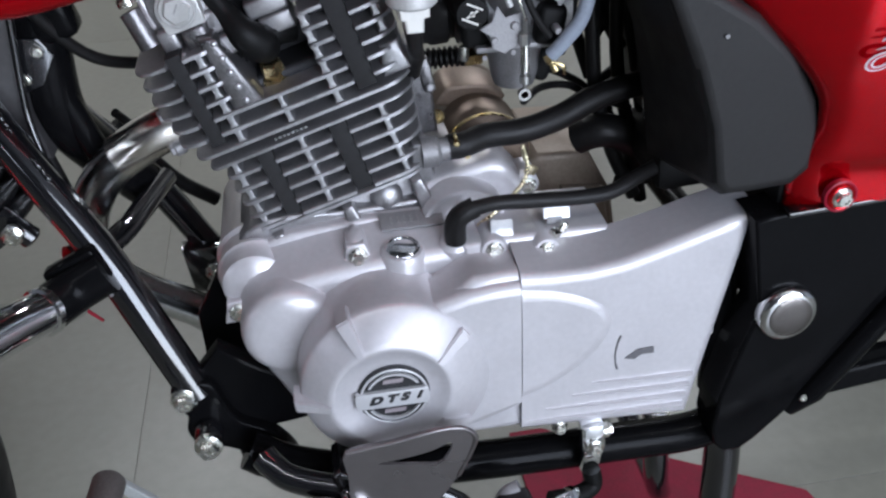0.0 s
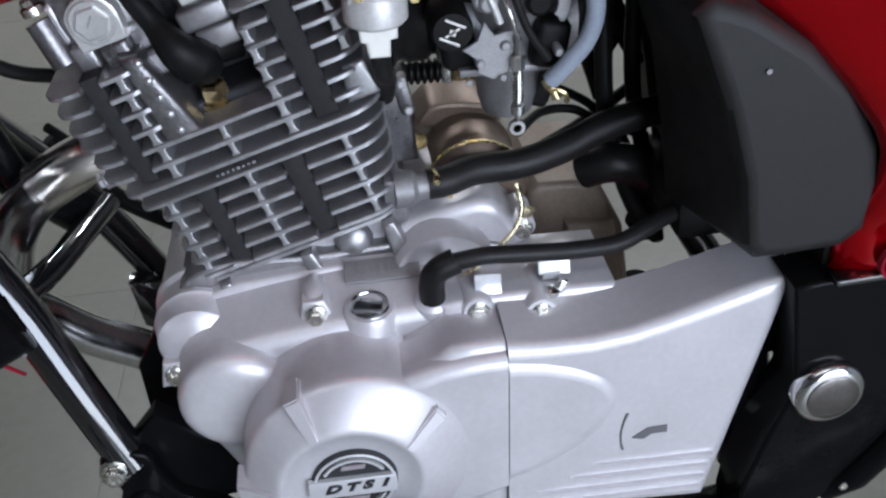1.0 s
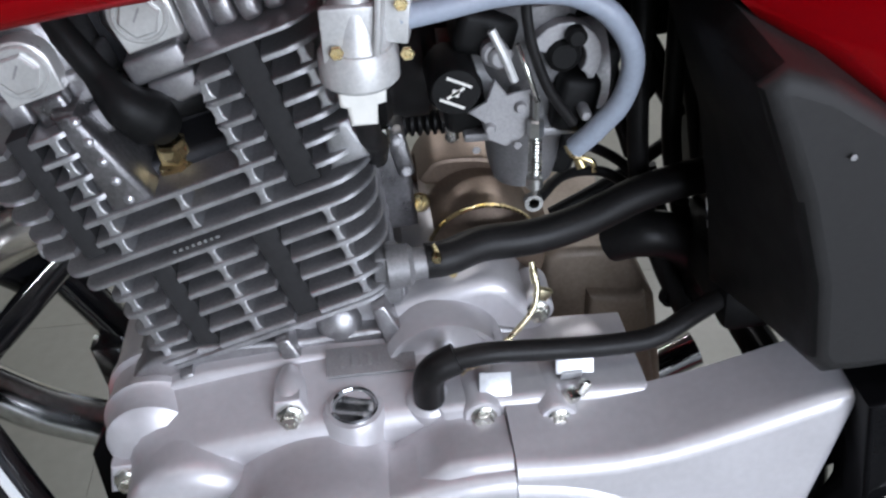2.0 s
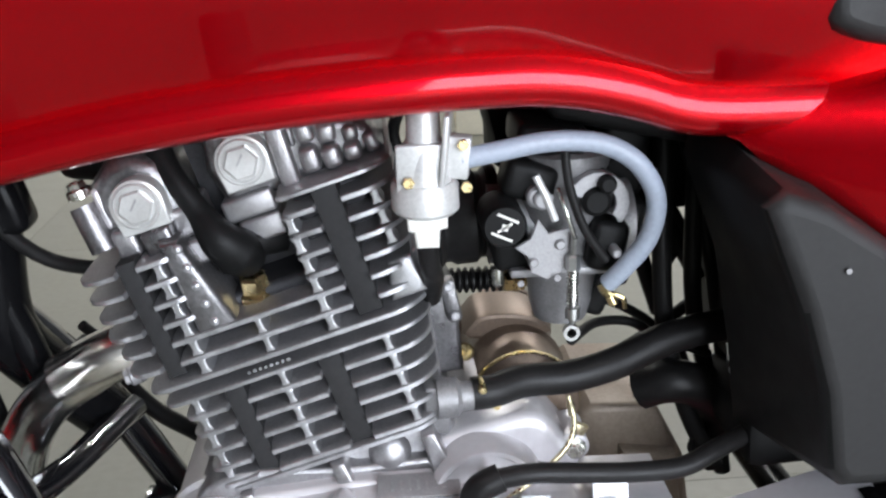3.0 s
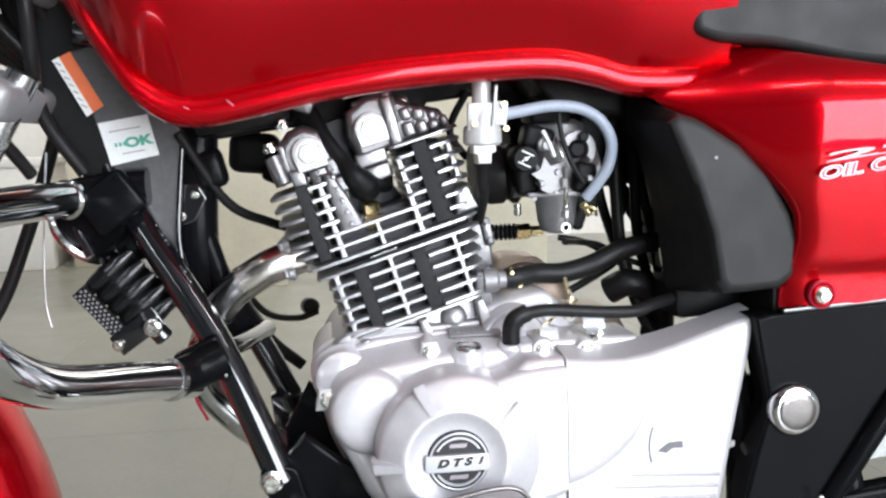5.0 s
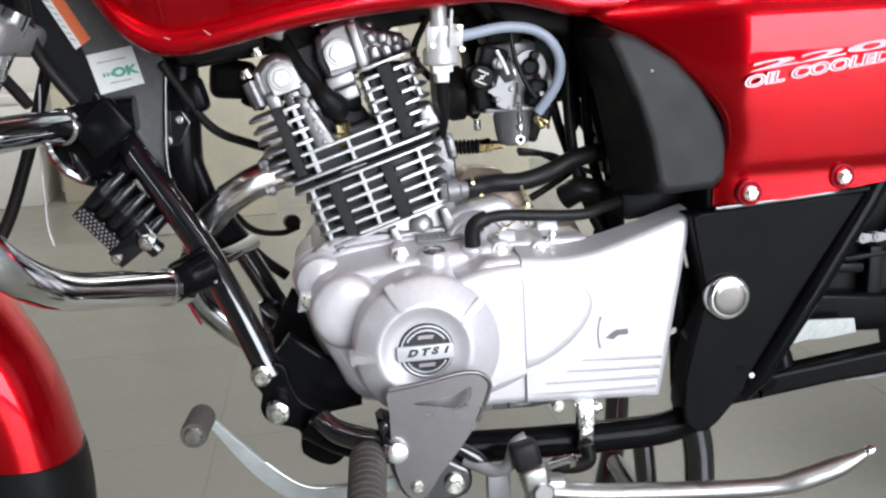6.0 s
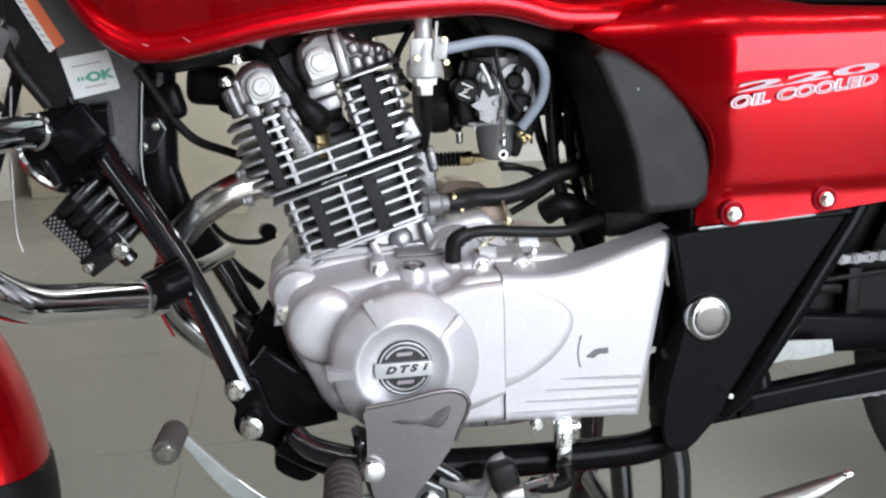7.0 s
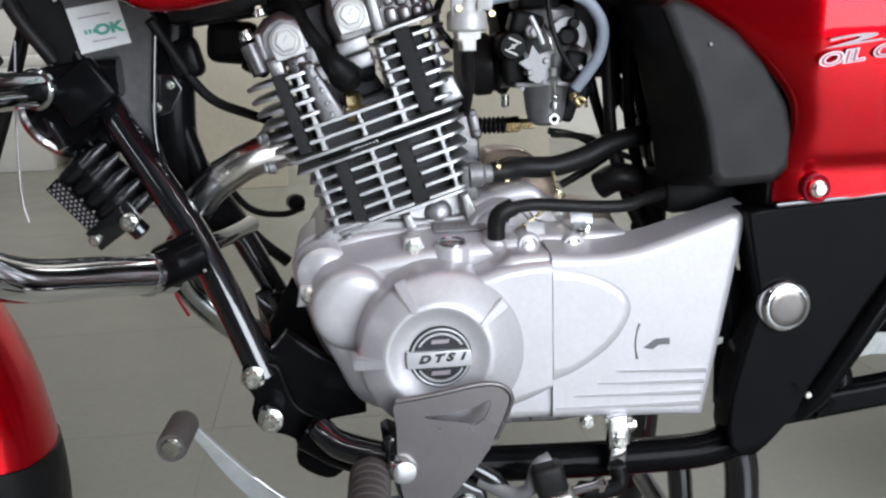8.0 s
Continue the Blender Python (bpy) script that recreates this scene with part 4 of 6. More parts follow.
for c, size, turn in (((0.163, -0.015, 0.592), (0.026, 0.03, 0.055), (0, 12, 0)), ((0.172, 0.01, 0.640), (0.030, 0.03, 0.050), (0, 8, 0)), ((0.150, -0.02, 0.560), (0.016, 0.03, 0.026), (0, 20, 0))):
    bm = B()
    block(bm, c, size, turn, 0.005, 3)
    part("carb_mechanism", bm, M_DARK, carb)
for x, z, r, m in ((0.110, 0.633, 0.0055, M_ZINC), (0.120, 0.607, 0.0032, M_ZINC), (0.105, 0.597, 0.0030, M_ZINC), (0.146, 0.640, 0.005, M_DARK), (0.152, 0.600, 0.0030, M_ZINC)):
    bm = B()
    lathe(bm, (x, -0.05, z), (0, -1, 0), [(0, r), (0.019, r), (0.0205, r * 0.7), (0.0205, 0)], 16)
    part("carb_stub", bm, m, carb)
bm = B()
prism(bm, [(0.0945, 0.606), (0.1035, 0.611), (0.1075, 0.622), (0.1135, 0.6135), (0.128, 0.617), (0.1285, 0.597), (0.121, 0.590), (0.113, 0.586), (0.104, 0.5905), (0.102, 0.600)], -0.068, -0.0662, 0.0005, 1)
part("linkage_plate", bm, M_ZINC, carb, "grey stamped linkage plate")
bm = B()
lathe(bm, (0.088, -0.055, 0.621), (0, -1, 0), [(-0.01, 0.0125), (0.018, 0.0125), (0.0215, 0.011), (0.022, 0.0)], 32)
choke = part("choke_knob", bm, M_DARK, carb, "black round choke knob with white marks")
bm = B()
for dz, dx in ((0.0052, 0.0018), (-0.0052, -0.0018)):
    block(bm, (0.088 + dx, -0.0771, 0.621 + dz), (0.0125, 0.0006, 0.0013), (0, 25, 0))
block(bm, (0.088, -0.0771, 0.621), (0.0095, 0.0006, 0.0013), (0, -30, 0))
block(bm, (0.088, -0.0771, 0.621), (0.0035, 0.0006, 0.0035), (0, 15, 0))
part("choke_mark", bm, M_WHITE, choke)
bm = B()
n = 11
path = []
for k in range(n * 10 + 1):
    a = 2 * math.pi * k / 10
    path.append((0.1265 + 0.0030 * math.cos(a), -0.072 + 0.0030 * math.sin(a), 0.571 + 0.022 * k / (n * 10)))
tube(bm, path, 0.0006, 6, 1, curve=False)
part("spring", bm, M_BOLT, carb, "small steel return spring")
bm = B()
tube(bm, [(0.1265, -0.072, 0.560), (0.1268, -0.072, 0.614)], 0.0017, 8, curve=False)
lathe(bm, (0.1266, -0.072, 0.593), (0, 0, 1), [(0, 0.0042), (0.008, 0.0042), (0.009, 0.003)], 6)
lathe(bm, (0.1266, -0.072, 0.564), (0, 0, 1), [(0, 0.0042), (0.006, 0.0042)], 12)
lathe(bm, (0.1266, -0.070, 0.554), (0, -1, 0), [(-0.002, 0.0048), (0.002, 0.0048), (0.002, 0.0028), (-0.002, 0.0028)], 20)
part("idle_screw", bm, M_STAND, carb)
bm = B()
arc = [radians(-40 + 20 * k) for k in range(11)]
outer = [(0.142 + 0.018 * math.cos(a), 0.628 + 0.018 * math.sin(a)) for a in arc]
inner = [(0.142 + 0.010 * math.cos(a), 0.628 + 0.010 * math.sin(a)) for a in arc]
prism(bm, outer + inner[::-1], -0.064, -0.056, 0.0008, 2)
part("throttle_drum", bm, M_ZINC, carb)
bm = B()
lathe(bm, (0.142, -0.05, 0.628), (0, -1, 0), [(0.0, 0.0085), (0.010, 0.0085), (0.012, 0.006), (0.012, 0.0)], 20)
part("drum_hub", bm, M_DARK, carb)
bm = B()
lathe(bm, (0.108, -0.056, 0.634), (0, -1, 0), [(0.0, 0.0065), (0.010, 0.0065), (0.0115, 0.005), (0.0115, 0.0)], 18)
part("lever_boss", bm, M_ZINC, carb)
bm = B()
tube(bm, [(0.106, -0.069, 0.647), (0.112, -0.071, 0.634), (0.1165, -0.071, 0.622)], 0.0022, 8)
part("choke_lever", bm, M_VALVE, carb)
for p in ((0.115, -0.063, 0.633), (0.128, -0.060, 0.634), (0.155, -0.06, 0.618), (0.118, -0.070, 0.588), (0.099, -0.06, 0.582)):
    bolt(carb, p, 0.0022, material=M_ZINC, name="screw", flange=False)
bm = B()
tube(bm, [(0.118, -0.07, 0.640), (0.127, -0.075, 0.612)], 0.0013, 8, curve=False)
part("linkage_rod", bm, M_BOLT, carb)
bm = B()
tube(bm, [(0.121, -0.072, 0.665), (0.122, -0.072, 0.652), (0.125, -0.072, 0.637), (0.133, -0.071, 0.616), (0.146, -0.068, 0.596)], 0.0026, 10)
part("throttle_cable", bm, M_RUBBER, carb, "black throttle cable")
bm = B()
lathe(bm, (0.0485, 0.005, 0.602), (1, 0, 0.06), [(0, 0.031), (0.008, 0.031), (0.011, 0.028), (0.014, 0.028), (0.017, 0.030), (0.030, 0.030), (0.033, 0.027), (0.036, 0.027), (0.039, 0.030), (0.046, 0.030)], 32)
intake = part("intake_boot", bm, M_RUBBER, bike, "black rubber intake boot")
bm = B()
lathe(bm, (0.051, 0.005, 0.602), (1, 0, 0.06), [(0, 0.0318), (0.005, 0.0318)], 32)
lathe(bm, (0.089, 0.005, 0.604), (1, 0, 0.06), [(0, 0.0308), (0.004, 0.0308)], 32)
part("boot_clamp", bm, M_DARK, intake)
for x in (0.054, 0.092):
    bm = B()
    lathe(bm, (x, -0.012, 0.570), (0, 0, -1), [(-0.004, 0.004), (0.006, 0.004), (0.008, 0.003)], 10)
    part("clamp_screw", bm, M_BOLT, intake)
bm = B()
lathe(bm, (0.045, -0.085, 0.619), (0, -0.05, 1), [(0.017, 0.0160), (0.019, 0.0178), (0.031, 0.0178), (0.034, 0.0160)], 32)
part("valve_collar", bm, M_VALVE, valve)
# brass drain and the toothed rubber strip under the carburettor
bm = B()
lathe(bm, (0.150, -0.050, 0.575), (0.25, -0.3, -0.6), [(0, 0.0045), (0.006, 0.0045), (0.008, 0.003), (0.014, 0.003)], 12)
tube(bm, [(0.150, -0.06, 0.573), (0.158, -0.062, 0.570), (0.16, -0.06, 0.563)], 0.0016, 8)
part("brass_fitting", bm, M_GOLD, carb)
for k in range(9):
    bm = B()
    lathe(bm, (0.062 + 0.0048 * k, 0.062, 0.538), (1, 0, 0), [(0.0, 0.006), (0.0016, 0.0092), (0.0032, 0.0092), (0.0048, 0.006)], 16)
    sleeve = part("ribbed_sleeve", bm, M_RUBBER, bike, "black ribbed rubber sleeve") if k == 0 else part("sleeve_ring", bm, M_RUBBER, sleeve)
bm = B()
lathe(bm, (0.105, 0.060, 0.538), (1, 0, 0), [(0, 0.009), (0.014, 0.009), (0.016, 0.006), (0.03, 0.006)], 6)
part("brass_nut", bm, M_GOLD, bike)
for name, pts, r in (("drain_hose", [(0.132, -0.045, 0.537), (0.155, -0.01, 0.532), (0.18, 0.0, 0.527), (0.20, 0.0, 0.515), (0.235, 0.0, 0.50)], 0.0032),
                     ("vent_hose", [(0.192, -0.01, 0.70), (0.198, 0.0, 0.62), (0.199, 0.0, 0.576), (0.205, 0.0, 0.515), (0.222, 0.0, 0.46), (0.24, -0.01, 0.42)], 0.0065),
                     ("wire_loom", [(0.225, 0.02, 0.70), (0.222, 0.01, 0.60), (0.226, 0.01, 0.53), (0.238, 0.0, 0.47), (0.25, 0.0, 0.41)], 0.006),
                     ("wire_loom", [(0.215, 0.03, 0.66), (0.232, 0.02, 0.59), (0.246, 0.02, 0.52), (0.252, 0.0, 0.45)], 0.005),
                     ("wire_loom", [(0.16, 0.04, 0.474), (0.20, 0.04, 0.496), (0.237, 0.04, 0.523)], 0.0045),
                     ("wire_loom", [(0.224, 0.04, 0.505), (0.229, 0.04, 0.485), (0.240, 0.04, 0.455)], 0.0035),
                     ("wire_loom", [(0.147, 0.04, 0.532), (0.175, 0.04, 0.526), (0.20, 0.04, 0.512), (0.215, 0.03, 0.50)], 0.0035),
                     ("wire_loom", [(0.206, 0.04, 0.525), (0.214, 0.04, 0.55), (0.224, 0.04, 0.575), (0.206, 0.05, 0.61), (0.196, 0.05, 0.66)], 0.0045),
                     ("wire_loom", [(0.238, 0.04, 0.54), (0.216, 0.04, 0.577), (0.188, 0.05, 0.62), (0.176, 0.06, 0.67)], 0.006),
                     ("wire_loom", [(0.178, 0.03, 0.68), (0.182, 0.03, 0.63), (0.192, 0.03, 0.57), (0.208, 0.03, 0.52)], 0.0055),
                     ("starter_cable", [(0.05, 0.03, 0.69), (0.032, 0.04, 0.65), (0.05, 0.04, 0.62)], 0.004),
                     ("starter_cable", [(0.19, 0.0, 0.478), (0.205, -0.01, 0.487), (0.225, -0.01, 0.482), (0.245, 0.0, 0.46), (0.25, 0.01, 0.43)], 0.0145)):
    bm = B()
    tube(bm, pts, r, 12)
    part(name, bm, M_RUBBER, bike)
bm = B()
lathe(bm, (0.231, -0.005, 0.434), (0.3, -1, 0), [(-0.002, 0.009), (0.002, 0.009), (0.002, 0.0062), (-0.002, 0.0062)], 24)
part("cable_ring", bm, M_DARK, bike)
bm = B()
tube(bm, [(0.238, -0.035, 0.530), (0.243, -0.035, 0.505), (0.247, -0.03, 0.49)], 0.0016, 8)
tube(bm, [(0.233, -0.035, 0.525), (0.236, -0.035, 0.505), (0.243, -0.03, 0.488)], 0.0012, 8)
part("bare_wire", bm, M_CHROME, bike)

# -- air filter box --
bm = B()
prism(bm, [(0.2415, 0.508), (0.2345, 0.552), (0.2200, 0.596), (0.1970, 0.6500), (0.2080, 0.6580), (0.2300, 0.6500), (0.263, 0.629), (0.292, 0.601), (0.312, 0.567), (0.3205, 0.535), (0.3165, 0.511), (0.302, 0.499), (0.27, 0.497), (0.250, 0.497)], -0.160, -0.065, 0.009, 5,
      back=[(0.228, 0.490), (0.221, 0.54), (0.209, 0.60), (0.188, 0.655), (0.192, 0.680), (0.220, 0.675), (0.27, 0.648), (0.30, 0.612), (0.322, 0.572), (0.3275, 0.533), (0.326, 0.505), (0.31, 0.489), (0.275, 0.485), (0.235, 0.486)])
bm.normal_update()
# faces turned left get the darker plastic: shade put in as colour
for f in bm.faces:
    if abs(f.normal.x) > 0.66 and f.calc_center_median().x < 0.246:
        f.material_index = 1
airbox = part("air_filter_cover", bm, [M_PLASTIC, M_DARK], bike, "grained black plastic air filter cover, shade painted on its left side", smooth=60)
bm = B()
block(bm, (0.270, -0.030, 0.478), (0.075, 0.10, 0.034), (0, -3, 0), 0.008)
# second block is dark filler added for the gap beside the side panel
block(bm, (0.335, -0.095, 0.478), (0.07, 0.10, 0.05), (0, 0, 0), 0.006)
part("filter_base_filler", bm, M_DARK, airbox)
bm = B()
prism(bm, [(0.240, 0.690), (0.245, 0.50), (0.31, 0.49), (0.42, 0.49), (0.45, 0.60), (0.40, 0.68), (0.25, 0.70)], -0.12, 0.06, 0.01)
part("filter_body", bm, M_DARK, airbox)
bolt(airbox, (0.2385, -0.1605, 0.619), 0.0016, material=M_ZINC, name="screw", flange=False)

# -- frame --
bm = B()
tube(bm, [(-0.325, 0.035, 0.665), (-0.308, 0.022, 0.620), (-0.276, -0.004, 0.563), (-0.244, -0.028, 0.514), (-0.209, -0.050, 0.457), (-0.181, -0.070, 0.398), (-0.152, -0.087, 0.328)], 0.0148, 22)
tube(bm, [(-0.315, 0.025, 0.70), (-0.27, 0.045, 0.59), (-0.222, 0.085, 0.500), (-0.185, 0.10, 0.435), (-0.130, 0.105, 0.325), (-0.10, 0.105, 0.28)], 0.0135, 18)
tube(bm, [(-0.10, 0.105, 0.28), (-0.02, 0.12, 0.246), (0.20, 0.12, 0.233), (0.31, 0.13, 0.265)], 0.0155, 14)
tube(bm, [(-0.232, -0.05, 0.45), (-0.20, -0.02, 0.445), (-0.17, 0.09, 0.44)], 0.010, 12)
frame_tubes = part("frame", bm, M_BLACK, bike, "gloss black tubular cradle frame")
bm = B()
tube(bm, [(-0.118, -0.112, 0.283), (-0.08, -0.118, 0.262), (-0.02, -0.12, 0.246), (0.08, -0.12, 0.238), (0.20, -0.12, 0.235), (0.27, -0.125, 0.241), (0.31, -0.13, 0.268)], 0.0170, 18)
part("lower_rail", bm, M_SATIN, frame_tubes)
bm = B()
tube(bm, [(-0.375, 0.075, 0.82), (-0.325, 0.075, 0.66)], 0.03, 24, curve=False)
tube(bm, [(-0.33, MID, 0.76), (-0.22, MID, 0.74), (0.1, MID, 0.73)], 0.022, 16)
part("steering_head", bm, M_BLACK, frame_tubes)
# added dark panel that darkens the gap under the tank
bm = B()
prism(bm, [(-0.21, 0.648), (-0.14, 0.657), (0.0, 0.668), (0.010, 0.680), (0.10, 0.690), (0.10, 0.73), (-0.21, 0.72)], 0.04, 0.08, 0.003)
part("tank_gap_panel", bm, M_DARK, frame_tubes)
# dark panel added to darken the view behind the carburettor
bm = B()
prism(bm, rounded([(0.104, 0.618), (0.098, 0.64), (0.096, 0.72), (0.25, 0.72), (0.25, 0.60), (0.18, 0.585), (0.150, 0.60)], 3), 0.05, 0.11, 0.006, 2)
part("carb_gap_panel", bm, M_DARK, frame_tubes, "dark panel added to fill the gap behind the carburettor")
# gusset between the down tubes, bent sheet with rolled edge
bm = B()
prism(bm, [(-0.338, 0.735), (-0.305, 0.745), (-0.236, 0.655), (-0.243, 0.60), (-0.246, 0.545), (-0.238, 0.508), (-0.256, 0.512), (-0.278, 0.556), (-0.302, 0.615)], 0.008, 0.03, 0.0015, 2,
      )
gusset = part("gusset", bm, M_GUSSET, frame_tubes, "black sheet steel gusset with two paper labels")
bm = B()
tube(bm, [(-0.236, 0.006, 0.655), (-0.242, 0.005, 0.60), (-0.245, 0.0, 0.55), (-0.238, -0.01, 0.505)], 0.0028, 10)
part("gusset_rim", bm, M_BLACK, frame_tubes)
# welds between the near down tube and the gusset
rng = random.Random(5)
for k in range(22):
    f = min(1, max(0, (k + rng.uniform(-0.4, 0.4)) / 21))
    p = Vector((-0.300, 0.012, 0.612)).lerp(Vector((-0.240, -0.034, 0.512)), f) + Vector((0.0085, -0.0075, 0.0035))
    if 0.30 < f < 0.42 or 0.72 < f < 0.80:
        continue
    bm = B()
    q = rng.uniform(0.0012, 0.0024)
    lathe(bm, p, (0.5, -0.4, -0.9), [(-q * 2.2, 0.0), (-q * 1.4, q * 0.7), (0.0, q), (q * 1.4, q * 0.7), (q * 2.2, 0.0)], 10)
    part("weld_bead", bm, M_BLACK, frame_tubes)
bm = B()
prism(bm, [(-0.316, 0.667), (-0.269, 0.6745), (-0.260, 0.635), (-0.306, 0.6255)], 0.0068, 0.0078)
okay = part("ok_label", bm, M_PAPER, gusset, "white paper label with green OK stamp")
lettering("ok_lettering", "OK", 0.0125, on_side(-0.279, 0.0064, 0.6485, 9), M_GREEN, okay, 0.0001, 0.0, 1.4, 0.0007)
for k in range(3):
    bm = B()
    block(bm, (-0.3000 + 0.004 * k, 0.0063, 0.6455 + 0.0006 * k), (0.0026, 0.0004, 0.004), (0, -9, 0))
    part("small_mark", bm, M_GREEN, okay)
for x, z, w in ((-0.284, 0.6385, 0.022), (-0.291, 0.6605, 0.03)):
    bm = B()
    block(bm, (x, 0.0064, z), (w, 0.0002, 0.0012), (0, -9, 0))
    part("small_mark", bm, M_SILVERINK, okay)
bm = B()
prism(bm, [(-0.3525, 0.7275), (-0.336, 0.7355), (-0.3085, 0.6835), (-0.3245, 0.6735)], 0.0035, 0.0045)
warn = part("warning_label", bm, M_ORANGE, gusset, "orange and white warning label")
bm = B()
prism(bm, [(-0.3527, 0.7275), (-0.3465, 0.7305), (-0.3185, 0.6775), (-0.3247, 0.6735)], 0.0028, 0.0036)
white_half = part("label_panel", bm, M_PAPER, warn)
for k in range(7):
    bm = B()
    f = (k + 0.7) / 8
    block(bm, (-0.3497 + 0.0282 * f, 0.0025, 0.7285 - 0.0535 * f), (0.0012, 0.0004, 0.0055), (0, -65, 0))
    part("print_line", bm, M_SILVERINK, white_half)
# grey neck plate behind the label plate
bm = B()
prism(bm, [(-0.395, 0.80), (-0.315, 0.80), (-0.298, 0.72), (-0.305, 0.62), (-0.330, 0.605), (-0.345, 0.64), (-0.372, 0.70)], 0.0095, 0.05, 0.004)
part("neck_gusset", bm, M_DARK, frame_tubes)
# lower engine bracket
bm = B()
prism(bm, rounded([(-0.168, 0.346), (-0.172, 0.328), (-0.163, 0.312), (-0.166, 0.297), (-0.158, 0.281), (-0.128, 0.268), (-0.127, 0.243), (-0.100, 0.226), (-0.082, 0.236), (-0.080, 0.256), (-0.098, 0.284), (-0.122, 0.300), (-0.132, 0.322), (-0.140, 0.344)], 3), -0.0965, -0.082, 0.003, 3)
prism(bm, [(-0.125, 0.405), (-0.15, 0.36), (-0.15, 0.29), (-0.09, 0.275), (-0.06, 0.30), (-0.075, 0.345), (-0.095, 0.375)], -0.02, -0.012, 0.001, 1)
prism(bm, [(-0.13, 0.37), (-0.155, 0.34), (-0.15, 0.30), (-0.10, 0.28), (-0.06, 0.285), (-0.06, 0.32), (-0.10, 0.345)], -0.085, -0.07, 0.003, 2)
part("engine_bracket", bm, M_SATIN, frame_tubes, "black steel engine mounting bracket")
bolt(frame_tubes, (-0.162, -0.0985, 0.333), 0.0080)
bolt(frame_tubes, (-0.1475, -0.1195, 0.2985), 0.0084)
bm = B()
lathe(bm, (-0.1475, -0.095, 0.2985), (0, -1, 0), [(0, 0.012), (0.02, 0.0115), (0.022, 0.010)], 24)
part("bracket_tube", bm, M_BLACK, frame_tubes)
bolt(frame_tubes, (-0.141, 0.078, 0.340), 0.0075)
bm = B()
prism(bm, [(-0.17, 0.365), (-0.165, 0.32), (-0.10, 0.285), (-0.09, 0.32), (-0.12, 0.365)], 0.082, 0.10, 0.002)
part("far_bracket", bm, M_BLACK, frame_tubes)
# pivot plate and rear stays
bm = B()
prism(bm, [(0.278, 0.474), (0.300, 0.4775), (0.40, 0.4825), (0.462, 0.4855), (0.466, 0.474), (0.3495, 0.300), (0.330, 0.280), (0.306, 0.254), (0.294, 0.2445), (0.280, 0.2440), (0.270, 0.254), (0.2665, 0.272), (0.269, 0.305), (0.279, 0.345), (0.292, 0.39)], -0.160, -0.125, 0.003, 3)
pivot = part("pivot_plate", bm, M_SATIN, frame_tubes, "gloss black swingarm pivot plate")
bm = B()
tube(bm, [(0.505, -0.150, 0.530), (0.466, -0.158, 0.472), (0.405, -0.162, 0.3815), (0.3505, -0.160, 0.300), (0.336, -0.150, 0.280)], 0.0105, 16, curve=False)
part("rear_stay", bm, M_SATIN, frame_tubes)
bm = B()
block(bm, (0.381, -0.1625, 0.4845), (0.165, 0.012, 0.0045), (0, -3.0, 0), 0.0015)
part("plate_flange", bm, M_BLACK, frame_tubes)
bm = B()
lathe(bm, (0.3138, -0.158, 0.388), (0, -1, 0), [(0.0, 0.0245), (0.0040, 0.0245), (0.0062, 0.0241), (0.0082, 0.0232), (0.0096, 0.0217), (0.0104, 0.0200), (0.0108, 0.0182), (0.0110, 0.0160), (0.01115, 0.0120), (0.01125, 0.0060), (0.0113, 0.0)], 48)
cap = part("pivot_cap", bm, M_CAP, frame_tubes, "domed chrome swingarm pivot cap")
# darker disc carries the room's dark reflection in the cap's middle
bm = B()
lathe(bm, (0.3138, -0.1692, 0.388), (0, -1, 0), [(-0.001, 0.0176), (0.0003, 0.0174), (0.0009, 0.0160), (0.0013, 0.0110), (0.0014, 0.0)], 44)
part("cap_reflection", bm, M_CAPFACE, cap, "brown-grey disc painting the dark reflection in the chrome cap")
bm = B()
tube(bm, [(0.284, 0.10, 0.40), (0.288, -0.12, 0.40)], 0.012, 14, curve=False)
tube(bm, [(0.27, -0.11, 0.44), (0.285, -0.11, 0.36), (0.285, -0.115, 0.28)], 0.014, 14)
part("inner_tube", bm, M_SATIN, frame_tubes)
for p in ((0.279, -0.118, 0.375), (0.281, -0.122, 0.335), (0.335, -0.171, 0.306)):
    bolt(frame_tubes, p, 0.0035, name="screw", flange=False)
bm = B()
block(bm, (0.268, -0.108, 0.392), (0.012, 0.01, 0.017), (0, 25, 0), 0.001)
part("wire_tag", bm, M_WHITE, frame_tubes)
bm = B()
block(bm, (0.270, -0.118, 0.343), (0.018, 0.004, 0.006), (0, -20, 0), 0.001)
part("wire_tag", bm, M_WHITE, frame_tubes)

# -- swingarm, chain and centre stand --
bm = B()
tube(bm, [(0.312, -0.10, 0.389), (0.40, -0.11, 0.30), (0.36, -0.128, 0.272)], 0.012, 12)
prism(bm, [(0.335, 0.258), (0.335, 0.284), (0.45, 0.297), (0.62, 0.315), (0.80, 0.325), (0.80, 0.295), (0.62, 0.283), (0.45, 0.271)], -0.132, -0.108, 0.005, 3)
prism(bm, [(0.30, 0.40), (0.42, 0.365), (0.8, 0.325), (0.8, 0.295), (0.42, 0.315), (0.30, 0.36)], -0.085, -0.06, 0.006, 3)
swing = part("swingarm", bm, M_SATIN, bike, "black steel swingarm")
bm = B()
prism(bm, [(0.40, 0.330), (0.404, 0.336), (0.42, 0.337), (0.489, 0.333), (0.492, 0.317), (0.455, 0.313), (0.435, 0.314), (0.418, 0.311), (0.410, 0.318)], -0.1035, -0.1015, 0.0004, 1)
part("paper_tag", bm, M_TAG, bike, "torn white paper tag behind the swingarm")
bm = B()
